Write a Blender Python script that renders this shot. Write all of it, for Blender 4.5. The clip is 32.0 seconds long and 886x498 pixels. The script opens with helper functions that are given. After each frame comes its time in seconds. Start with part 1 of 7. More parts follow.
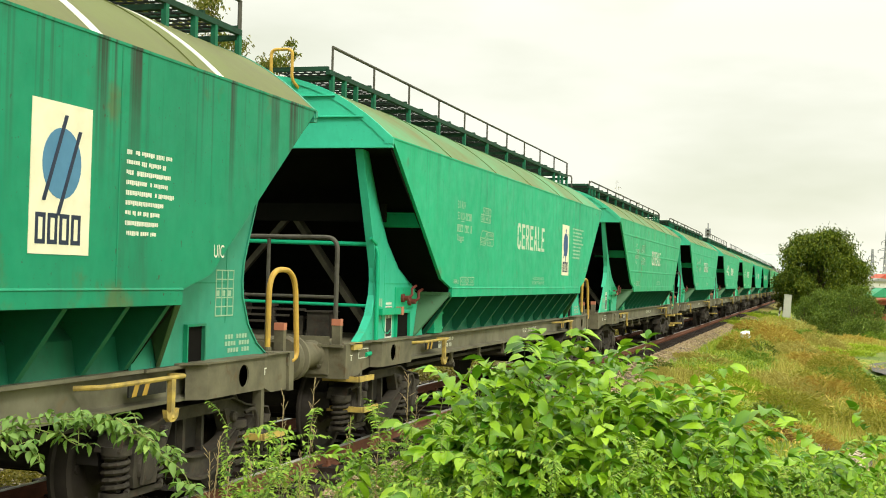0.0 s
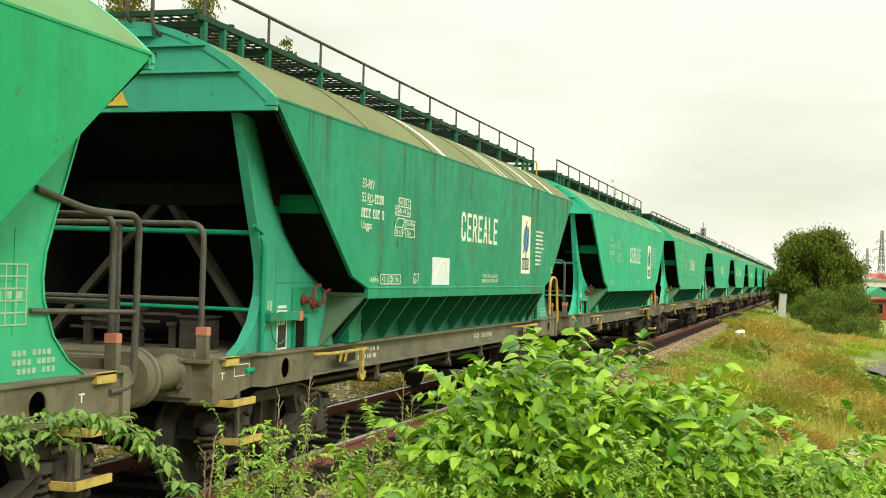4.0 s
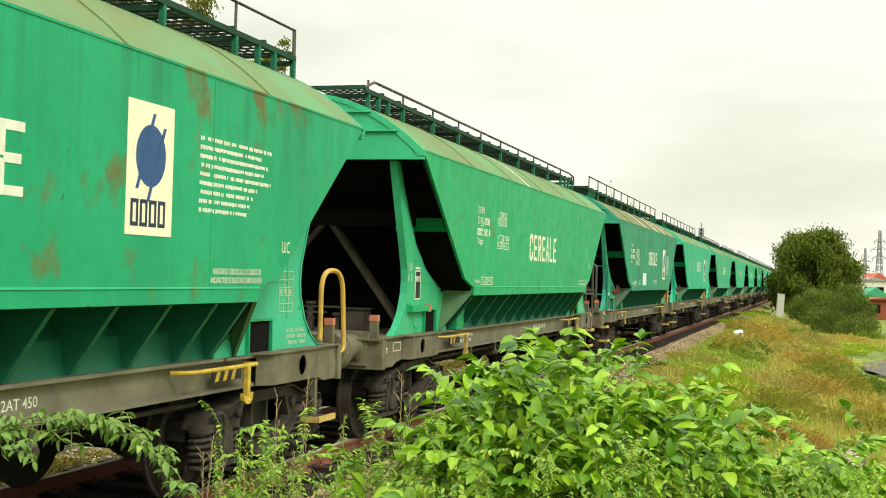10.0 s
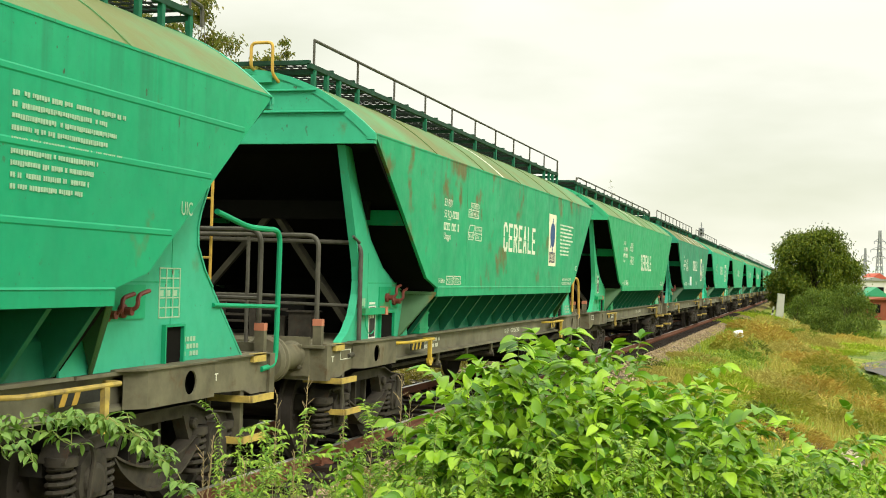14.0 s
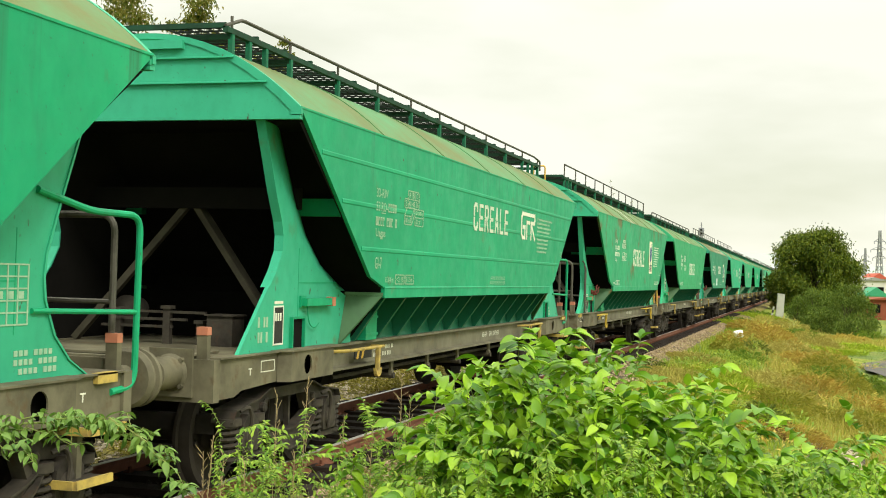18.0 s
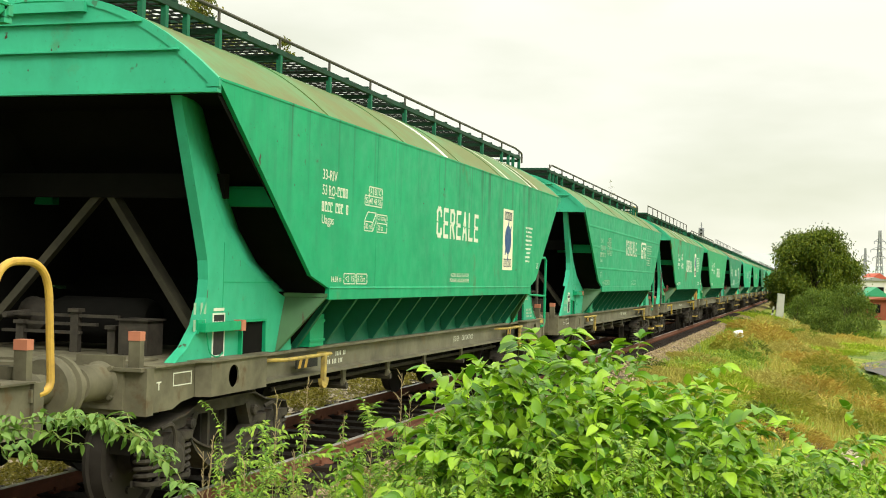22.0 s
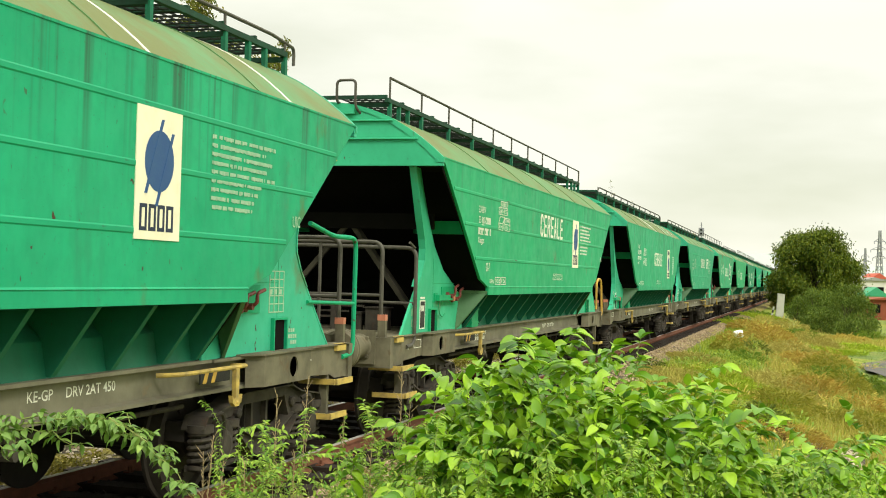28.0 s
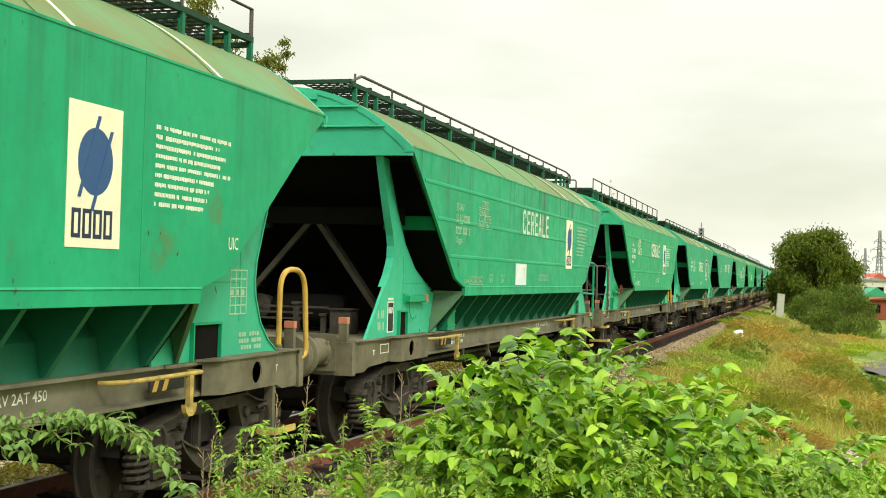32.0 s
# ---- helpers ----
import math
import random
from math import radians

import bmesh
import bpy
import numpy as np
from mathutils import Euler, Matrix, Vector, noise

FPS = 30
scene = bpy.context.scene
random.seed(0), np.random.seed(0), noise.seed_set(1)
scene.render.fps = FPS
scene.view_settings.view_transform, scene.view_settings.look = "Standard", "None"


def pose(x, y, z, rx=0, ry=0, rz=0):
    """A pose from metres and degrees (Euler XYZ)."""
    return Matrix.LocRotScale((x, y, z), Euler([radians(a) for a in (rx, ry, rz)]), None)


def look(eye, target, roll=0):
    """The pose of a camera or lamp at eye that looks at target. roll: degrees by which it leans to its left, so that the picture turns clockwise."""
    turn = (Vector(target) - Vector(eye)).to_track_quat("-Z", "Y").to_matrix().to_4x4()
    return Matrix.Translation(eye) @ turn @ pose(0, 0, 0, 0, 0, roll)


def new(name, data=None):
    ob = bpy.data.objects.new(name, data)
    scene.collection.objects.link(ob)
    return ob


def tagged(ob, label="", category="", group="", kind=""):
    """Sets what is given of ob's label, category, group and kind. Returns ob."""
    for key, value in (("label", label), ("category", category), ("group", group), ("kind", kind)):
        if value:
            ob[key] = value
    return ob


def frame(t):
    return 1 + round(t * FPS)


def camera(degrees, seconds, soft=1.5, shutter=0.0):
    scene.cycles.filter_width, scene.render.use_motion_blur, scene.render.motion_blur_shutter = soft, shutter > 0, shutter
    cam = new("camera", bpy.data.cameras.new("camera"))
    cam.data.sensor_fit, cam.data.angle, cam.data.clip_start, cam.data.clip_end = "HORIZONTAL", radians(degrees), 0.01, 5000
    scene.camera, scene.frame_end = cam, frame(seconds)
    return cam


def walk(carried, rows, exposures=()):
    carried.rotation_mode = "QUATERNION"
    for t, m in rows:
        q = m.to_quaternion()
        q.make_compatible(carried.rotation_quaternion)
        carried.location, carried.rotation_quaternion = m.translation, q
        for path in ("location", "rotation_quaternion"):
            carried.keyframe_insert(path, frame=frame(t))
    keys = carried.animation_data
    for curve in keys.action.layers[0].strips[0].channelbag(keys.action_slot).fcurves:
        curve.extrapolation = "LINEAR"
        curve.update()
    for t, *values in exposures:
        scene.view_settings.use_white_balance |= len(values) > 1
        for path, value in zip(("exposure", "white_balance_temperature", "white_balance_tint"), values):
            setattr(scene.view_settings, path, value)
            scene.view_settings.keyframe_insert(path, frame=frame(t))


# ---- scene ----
cam = camera(39.55, 32.0, soft=1.0)
EYE = (0.0, 0.0, 1.879)


def aim(yaw, pitch):
    a, b = radians(yaw), radians(pitch)
    return look(EYE, (EYE[0] - math.sin(a) * math.cos(b), EYE[1] + math.cos(a) * math.cos(b), EYE[2] + math.sin(b)), 1.53)


FIRST, LAST = aim(16.86, 1.27), aim(16.56, 1.245)
walk(cam, [(0.0, FIRST), (2.2, FIRST), (3.2, aim(16.81, 1.265)), (3.5, aim(16.74, 1.255)), (4.4, aim(16.60, 1.235)), (5.5, aim(16.54, 1.225)), (9.0, aim(16.54, 1.225)), (10.2, LAST), (32.0, LAST)])

# ---- world and sun ----
world = bpy.data.worlds.new("overcast_sky")
scene.world = world
world.use_nodes = True
wt = world.node_tree
wt.nodes.clear()
w_out = wt.nodes.new("ShaderNodeOutputWorld")
w_bg = wt.nodes.new("ShaderNodeBackground")
w_sky = wt.nodes.new("ShaderNodeTexSky")
w_sky.sky_type, w_sky.sun_disc = "NISHITA", False
w_sky.sun_elevation, w_sky.sun_rotation = radians(48), radians(100)
w_tc = wt.nodes.new("ShaderNodeTexCoord")
w_map = wt.nodes.new("ShaderNodeMapping")
w_map.inputs["Scale"].default_value = (1.0, 1.0, 3.2)
w_no = wt.nodes.new("ShaderNodeTexNoise")
w_no.inputs["Scale"].default_value, w_no.inputs["Detail"].default_value = 2.6, 5.0
w_ramp = wt.nodes.new("ShaderNodeValToRGB")
w_ramp.color_ramp.elements[0].position, w_ramp.color_ramp.elements[1].position = 0.34, 0.54
w_ramp.color_ramp.elements[0].color = (0.78, 0.79, 0.62, 1)
w_ramp.color_ramp.elements[1].color = (0.985, 0.975, 0.83, 1)
w_mix = wt.nodes.new("ShaderNodeMix")
w_mix.data_type = "RGBA"
w_mix.inputs["Factor"].default_value = 0.985
wl = wt.links
wl.new(w_tc.outputs["Generated"], w_map.inputs["Vector"])
wl.new(w_map.outputs["Vector"], w_no.inputs["Vector"])
wl.new(w_no.outputs["Fac"], w_ramp.inputs["Fac"])
wl.new(w_sky.outputs["Color"], w_mix.inputs["A"])
wl.new(w_ramp.outputs["Color"], w_mix.inputs["B"])
# an overcast sky is brighter overhead than at the horizon
w_sep = wt.nodes.new("ShaderNodeSeparateXYZ")
w_high = wt.nodes.new("ShaderNodeMapRange")
w_high.inputs["From Min"].default_value, w_high.inputs["From Max"].default_value = 0.2, 1.0
w_high.inputs["To Min"].default_value, w_high.inputs["To Max"].default_value = 1.0, 3.2
w_mul = wt.nodes.new("ShaderNodeMix")
w_mul.data_type, w_mul.blend_type = "RGBA", "MULTIPLY"
w_mul.inputs["Factor"].default_value = 1.0
wl.new(w_tc.outputs["Generated"], w_sep.inputs["Vector"])
wl.new(w_sep.outputs["Z"], w_high.inputs["Value"])
wl.new(w_mix.outputs["Result"], w_mul.inputs["A"])
wl.new(w_high.outputs["Result"], w_mul.inputs["B"])
wl.new(w_mul.outputs["Result"], w_bg.inputs["Color"])
wl.new(w_bg.outputs["Background"], w_out.inputs["Surface"])
w_bg.inputs["Strength"].default_value = 1.01
sun = new("sun", bpy.data.lights.new("sun", "SUN"))
sun.data.energy, sun.data.angle, sun.data.color = 2.0, radians(14), (1.0, 0.96, 0.88)
sun.matrix_world = look((30, -18, 40), (-4, 12, 1))
scene.view_settings.exposure = 0.0

# ---- materials ----


class Nodes:
    """A small writer of procedural materials."""

    def __init__(self, name, rough=0.6, metal=0.0):
        self.m = bpy.data.materials.new(name)
        self.m.use_nodes = True
        self.t = self.m.node_tree
        self.b = self.t.nodes["Principled BSDF"]
        self.b.inputs["Specular IOR Level"].default_value = 0.28
        self.b.inputs["Roughness"].default_value, self.b.inputs["Metallic"].default_value = rough, metal
        self.tc = self.t.nodes.new("ShaderNodeTexCoord")
        self.co = self.tc.outputs["Object"]

    def link(self, a, b):
        self.t.links.new(a, b)

    def scaled(self, scale, loc=(0, 0, 0)):
        n = self.t.nodes.new("ShaderNodeMapping")
        n.inputs["Scale"].default_value, n.inputs["Location"].default_value = scale, loc
        self.link(self.co, n.inputs["Vector"])
        return n.outputs["Vector"]

    def noise(self, scale, detail=4.0, vec=None, rough=0.6):
        n = self.t.nodes.new("ShaderNodeTexNoise")
        n.inputs["Scale"].default_value, n.inputs["Detail"].default_value, n.inputs["Roughness"].default_value = scale, detail, rough
        self.link(vec if vec is not None else self.co, n.inputs["Vector"])
        return n.outputs["Fac"]

    def ramp(self, fac, *stops):
        n = self.t.nodes.new("ShaderNodeValToRGB")
        e = n.color_ramp.elements
        while len(e) < len(stops):
            e.new(0.5)
        for i, (at, c) in enumerate(stops):
            e[i].position, e[i].color = at, (*c, 1) if len(c) == 3 else (c[0], c[0], c[0], 1)
        self.link(fac, n.inputs["Fac"])
        return n.outputs["Color"]

    def mix(self, fac, a, b, how="MIX"):
        n = self.t.nodes.new("ShaderNodeMix")
        n.data_type, n.blend_type = "RGBA", how
        for key, v in (("Factor", fac), ("A", a), ("B", b)):
            if isinstance(v, (int, float)):
                n.inputs[key].default_value = v
            elif isinstance(v, tuple):
                n.inputs[key].default_value = (*v, 1)
            else:
                self.link(v, n.inputs[key])
        return n.outputs["Result"]

    def math(self, how, a, b=0.5):
        n = self.t.nodes.new("ShaderNodeMath")
        n.operation, n.use_clamp = how, how in ("MULTIPLY", "ADD")
        for i, v in enumerate((a, b)):
            if isinstance(v, (int, float)):
                n.inputs[i].default_value = v
            else:
                self.link(v, n.inputs[i])
        return n.outputs["Value"]

    def axis(self, which):
        n = self.t.nodes.new("ShaderNodeSeparateXYZ")
        self.link(self.co, n.inputs["Vector"])
        return n.outputs[which]

    def random(self):
        return self.t.nodes.new("ShaderNodeObjectInfo").outputs["Random"]

    def island(self):
        return self.t.nodes.new("ShaderNodeNewGeometry").outputs["Random Per Island"]

    def bump(self, h, strength=0.3, dist=0.01):
        n = self.t.nodes.new("ShaderNodeBump")
        n.inputs["Strength"].default_value, n.inputs["Distance"].default_value = strength, dist
        self.link(h, n.inputs["Height"])
        self.link(n.outputs["Normal"], self.b.inputs["Normal"])

    def color(self, c):
        if isinstance(c, tuple):
            self.b.inputs["Base Color"].default_value = (*c, 1)
        else:
            self.link(c, self.b.inputs["Base Color"])
        return self.m

    def rough(self, v):
        self.link(v, self.b.inputs["Roughness"])


def green_paint(name, base, dirt=0.4, rust=0.0, seed=0.0, streak=0.4):
    """Weathered wagon paint: faded patches, rain streaks from the eaves, rust blooms."""
    n = Nodes(name, 0.42)
    n.b.inputs["Specular IOR Level"].default_value = 0.2
    pale = tuple(min(1, c * 1.22 + 0.004) for c in base)
    deep = tuple(c * 0.72 for c in base)
    c = n.mix(n.ramp(n.noise(0.7, 5, n.scaled((1, 1, 1), (seed, seed, 0))), (0.35, (0,)), (0.7, (1,))), base, pale)
    c = n.mix(n.math("MULTIPLY", n.ramp(n.noise(9, 6, n.scaled((1, 1, 0.6), (0, seed, seed))), (0.45, (0,)), (0.75, (1,))), 0.35), c, deep)
    run = n.noise(1.0, 4, n.scaled((1.0, 2.2, 0.45), (0, seed * 3, seed)), 0.68)
    c = n.mix(n.math("MULTIPLY", n.ramp(run, (0.54, (0,)), (0.76, (1,))), streak * 0.6), c, (0.035, 0.075, 0.045))
    if rust > 0:
        b = n.noise(1.5, 6, n.scaled((1, 1.1, 0.9), (seed, 0, seed * 2)), 0.6)
        c = n.mix(n.math("MULTIPLY", n.ramp(b, (0.64 - 0.05 * rust, (0,)), (0.73 - 0.05 * rust, (1,))), min(0.9, 0.5 + 0.35 * rust)), c, n.mix(n.noise(7, 5), (0.20, 0.10, 0.016), (0.075, 0.085, 0.018)))
    # dark runs that start at the eaves and thin out downwards
    drip = n.math("MULTIPLY", n.ramp(n.noise(1.0, 3, n.scaled((1.0, 7.5, 0.12), (7, seed, 2)), 0.62), (0.53, (0,)), (0.68, (1,))), n.ramp(n.math("DIVIDE", n.axis("Z"), 4.0), (0.55, (0,)), (0.80, (1,))))
    c = n.mix(n.math("MULTIPLY", drip, min(1.0, 0.9 * streak)), c, (0.028, 0.045, 0.026))
    wash = n.noise(1.6, 7, n.scaled((1, 0.7, 0.5), (seed, 2, 0)), 0.7)
    c = n.mix(n.math("MULTIPLY", n.ramp(wash, (0.42, (0,)), (0.66, (1,))), 0.12 + 0.22 * dirt), c, tuple(0.62 * q + 0.004 for q in base))
    pale_run = n.noise(1.0, 4, n.scaled((1.0, 6.0, 0.45), (3, seed * 2, 1)))
    c = n.mix(n.math("MULTIPLY", n.ramp(pale_run, (0.56, (0,)), (0.74, (1,))), 0.05 + 0.05 * streak), c, tuple(min(1, q * 1.4 + 0.015) for q in base))
    s = n.noise(34, 3)
    c = n.mix(n.math("MULTIPLY", n.ramp(s, (0.66, (0,)), (0.74, (1,))), 0.25 + dirt * 0.4), c, (0.05, 0.05, 0.03))
    chip = n.math("MULTIPLY", n.ramp(n.noise(11, 2, n.scaled((1, 1, 0.7), (seed, 5, seed))), (0.70, (0,)), (0.73, (1,))), n.ramp(n.noise(0.5, 2, n.scaled((1, 1, 1), (seed, 1, 8))), (0.45, (0,)), (0.6, (1,))))
    c = n.mix(chip, c, (0.07, 0.035, 0.018))
    n.rough(n.ramp(n.noise(5, 4), (0.3, (0.45,)), (0.8, (0.7,))))
    n.bump(n.noise(3.0, 3, n.scaled((1, 1, 1.6))), 0.12, 0.02)
    return n.color(c)


def roof_paint(name, base, dirt, seed):
    """Roof sheet: green under a film of grain dust and moss."""
    n = Nodes(name, 0.65)
    d = n.noise(0.8, 7, n.scaled((0.8, 0.8, 1), (seed, seed, 0)), 0.7)
    c = n.mix(n.ramp(d, (0.42 - 0.2 * dirt, (0,)), (0.78 - 0.26 * dirt, (1,))), base, (0.118, 0.14, 0.036))
    c = n.mix(n.math("MULTIPLY", n.ramp(n.noise(0.9, 6, n.scaled((0.5, 1.6, 1), (0, seed, 0))), (0.5, (0,)), (0.7, (1,))), 0.35 * dirt), c, (0.085, 0.082, 0.03))
    n.bump(n.noise(6, 4), 0.15, 0.02)
    return n.color(c)


def grimy(name, base, grime=(0.03, 0.027, 0.02), amount=0.6, rough=0.75, scale=5.0, rust=None):
    n = Nodes(name, rough)
    c = n.mix(n.math("MULTIPLY", n.ramp(n.noise(scale, 6), (0.38, (0,)), (0.68, (1,))), amount), base, grime)
    if rust:
        c = n.mix(n.ramp(n.noise(scale * 2.2, 6, n.scaled((1, 1, 1), (3, 1, 7))), (0.58, (0,)), (0.72, (1,))), c, rust)
    n.bump(n.noise(scale * 8, 3), 0.2, 0.005)
    return n.color(c)


FRAME_MAT = grimy("frame_paint", (0.165, 0.150, 0.095), (0.058, 0.052, 0.032), 0.8, 0.7, 3.0, (0.11, 0.078, 0.04))
SOLE_MAT = grimy("sole_bar_paint", (0.19, 0.18, 0.12), (0.08, 0.072, 0.046), 0.75, 0.7, 2.5, (0.16, 0.125, 0.07))
BOGIE_MAT = grimy("bogie_grime", (0.058, 0.050, 0.036), (0.018, 0.016, 0.013), 0.85, 0.8, 6.0, (0.06, 0.035, 0.022))
WHEEL_MAT = grimy("wheel_steel", (0.034, 0.028, 0.022), (0.02, 0.016, 0.012), 0.7, 0.7, 8.0)
# Near-black that puts shade as well as dirt into undersides, recesses and hollows.
DARK_MAT = grimy("soot_and_shade_dark", (0.010, 0.0095, 0.008), (0.006, 0.006, 0.005), 0.6, 0.9, 4.0)
TUBE_DARK = grimy("handrail_dark", (0.085, 0.08, 0.062), (0.035, 0.03, 0.022), 0.6, 0.55, 14.0)
YELLOW_MAT = grimy("yellow_paint", (0.62, 0.43, 0.045), (0.16, 0.11, 0.04), 0.55, 0.5, 9.0)
PALE_YELLOW = grimy("faded_yellow_paint", (0.54, 0.39, 0.09), (0.14, 0.11, 0.06), 0.75, 0.6, 9.0)
HOOP_MAT = grimy("hoop_paint", (0.58, 0.36, 0.06), (0.22, 0.14, 0.05), 0.45, 0.5, 9.0)
RED_MAT = grimy("red_paint", (0.16, 0.035, 0.025), (0.09, 0.03, 0.02), 0.5, 0.5, 12.0)
ORANGE_MAT = grimy("signal_orange", (0.5, 0.19, 0.11), (0.4, 0.14, 0.09), 0.3, 0.6, 12.0)
WHITE_MAT = grimy("stencil_white", (0.72, 0.72, 0.60), (0.35, 0.42, 0.30), 0.35, 0.6, 11.0)
SOFT_WHITE = grimy("stencil_worn", (0.60, 0.64, 0.52), (0.28, 0.44, 0.30), 0.6, 0.6, 14.0)
FADED_MAT = grimy("stencil_faded", (0.34, 0.50, 0.34), (0.16, 0.36, 0.22), 0.55, 0.6, 16.0)
CREAM_MAT = grimy("logo_cream", (0.80, 0.76, 0.56), (0.55, 0.50, 0.32), 0.3, 0.6, 7.0)
BLUE_MAT = grimy("logo_blue", (0.025, 0.075, 0.20), (0.04, 0.10, 0.2), 0.5, 0.6, 8.0)
SKYBLUE_MAT = grimy("logo_light_blue", (0.08, 0.22, 0.36), (0.05, 0.16, 0.28), 0.5, 0.6, 8.0)
NAVY_MAT = grimy("logo_navy", (0.018, 0.028, 0.055), (0.03, 0.04, 0.07), 0.5, 0.6, 8.0)
BLACK_MAT = grimy("label_black", (0.022, 0.022, 0.020), (0.05, 0.05, 0.04), 0.4, 0.7, 20.0)
CHALK_MAT = grimy("chalk_panel", (0.62, 0.70, 0.70), (0.48, 0.58, 0.60), 0.5, 0.7, 6.0)
TARP_MAT = grimy("white_streak", (0.74, 0.74, 0.66), (0.42, 0.42, 0.32), 0.4, 0.7, 9.0)
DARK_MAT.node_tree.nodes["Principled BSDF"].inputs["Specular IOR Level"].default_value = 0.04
GRATE_MAT = grimy("grating_dark", (0.016, 0.022, 0.017), (0.008, 0.009, 0.008), 0.6, 0.8, 6.0)


# ---- mesh helpers ----
MESHES = {}


def box(bm, x0, x1, y0, y1, z0, z1, m=None):
    c = [(x, y, z) for x in (x0, x1) for y in (y0, y1) for z in (z0, z1)]
    v = [bm.verts.new(m @ Vector(p) if m else p) for p in c]
    for f in ((0, 1, 3, 2), (4, 6, 7, 5), (0, 4, 5, 1), (2, 3, 7, 6), (0, 2, 6, 4), (1, 5, 7, 3)):
        bm.faces.new([v[i] for i in f])


def prism(bm, outline, axis, a, b):
    """An outline of two coordinates, pushed from a to b along the third (0 x, 1 y, 2 z)."""
    def put(p, d):
        q = list(p)
        q.insert(axis, d)
        return q
    lo, hi = [bm.verts.new(put(p, a)) for p in outline], [bm.verts.new(put(p, b)) for p in outline]
    n = len(outline)
    bm.faces.new(lo[::-1])
    bm.faces.new(hi)
    for i in range(n):
        bm.faces.new((lo[i], lo[(i + 1) % n], hi[(i + 1) % n], hi[i]))


def ring_tube(bm, pts, r, n=8, closed=False):
    """A round tube along a line of points, its bends mitred."""
    pts = [Vector(p) for p in pts]
    rings, up = [], None
    for i, p in enumerate(pts):
        a = pts[i - 1] if i else (pts[-1] if closed else None)
        b = pts[i + 1] if i + 1 < len(pts) else (pts[0] if closed else None)
        t = ((p - a).normalized() if a is not None else Vector()) + ((b - p).normalized() if b is not None else Vector())
        t = t.normalized()
        if up is None:
            up = t.orthogonal().normalized()
        up = (up - t * up.dot(t)).normalized()
        side = t.cross(up)
        rr = r[i] if isinstance(r, (list, tuple)) else r
        rings.append([bm.verts.new(p + (up * math.cos(k * 2 * math.pi / n) + side * math.sin(k * 2 * math.pi / n)) * rr) for k in range(n)])
    pairs = list(zip(rings, rings[1:])) + ([(rings[-1], rings[0])] if closed else [])
    for a, b in pairs:
        for k in range(n):
            bm.faces.new((a[k], a[(k + 1) % n], b[(k + 1) % n], b[k]))
    if not closed:
        bm.faces.new(rings[0][::-1])
        bm.faces.new(rings[-1])


def bend(pts, r=0.12, steps=5):
    """Rounds the corners of a line of points."""
    pts = [Vector(p) for p in pts]
    out = [pts[0]]
    for a, p, b in zip(pts, pts[1:], pts[2:]):
        u, v = (a - p), (b - p)
        d = min(r, u.length * 0.45, v.length * 0.45)
        p0, p1 = p + u.normalized() * d, p + v.normalized() * d
        out += [p0 * (1 - k) ** 2 + p * 2 * k * (1 - k) + p1 * k * k for k in [i / steps for i in range(steps + 1)]]
    return out + [pts[-1]]


def lathe(bm, profile, n=24, axis=0, at=(0, 0, 0)):
    """A profile of (along, radius) turned about an axis."""
    rings = []
    for d, r in profile:
        ring = []
        for k in range(n):
            a = 2 * math.pi * k / n
            q = [r * math.cos(a), r * math.sin(a)]
            q.insert(axis, d)
            ring.append(bm.verts.new(Vector(q) + Vector(at)))
        rings.append(ring)
    for a, b in zip(rings, rings[1:]):
        for k in range(n):
            bm.faces.new((a[k], a[(k + 1) % n], b[(k + 1) % n], b[k]))
    bm.faces.new(rings[0][::-1])
    bm.faces.new(rings[-1])


def done(bm, name, smooth=False, bevel=0.0):
    if bevel:
        bmesh.ops.bevel(bm, geom=[e for e in bm.edges if e.is_manifold and e.calc_face_angle(0) > 0.5], offset=bevel, segments=1, affect="EDGES", clamp_overlap=True)
    bmesh.ops.recalc_face_normals(bm, faces=bm.faces)
    me = bpy.data.meshes.new(name)
    bm.to_mesh(me)
    bm.free()
    if smooth:
        me.shade_smooth()
        me.set_sharp_from_angle(angle=radians(35))
    return me


def part(name, maker, material, parent=None, label="", key=None, m=None, smooth=False, bevel=0.0):
    """One mesh object, under a thing or a part. maker fills a bmesh, or is a mesh; key: the mesh is shared by all parts with that key."""
    if isinstance(maker, bpy.types.Mesh):
        me = maker
    elif key is not None and key in MESHES:
        me = MESHES[key]
    else:
        bm = bmesh.new()
        maker(bm)
        me = done(bm, name, smooth, bevel)
        if key is not None:
            MESHES[key] = me
    if not me.materials:
        me.materials.append(material)
    ob = new(name, me)
    ob.material_slots[0].link = "OBJECT"
    ob.material_slots[0].material = material
    if parent is not None:
        ob.parent = parent
    if m is not None:
        ob.matrix_basis = m
    if label:
        ob["label"] = label
    if name in SMALL_PRINT:
        ob["kind"] = "stuff"
    return ob


SMALL_PRINT = {"number_line", "data_line", "owner_notice", "notice", "inspection_grid", "inspection_note", "label_line", "volume_sign"}


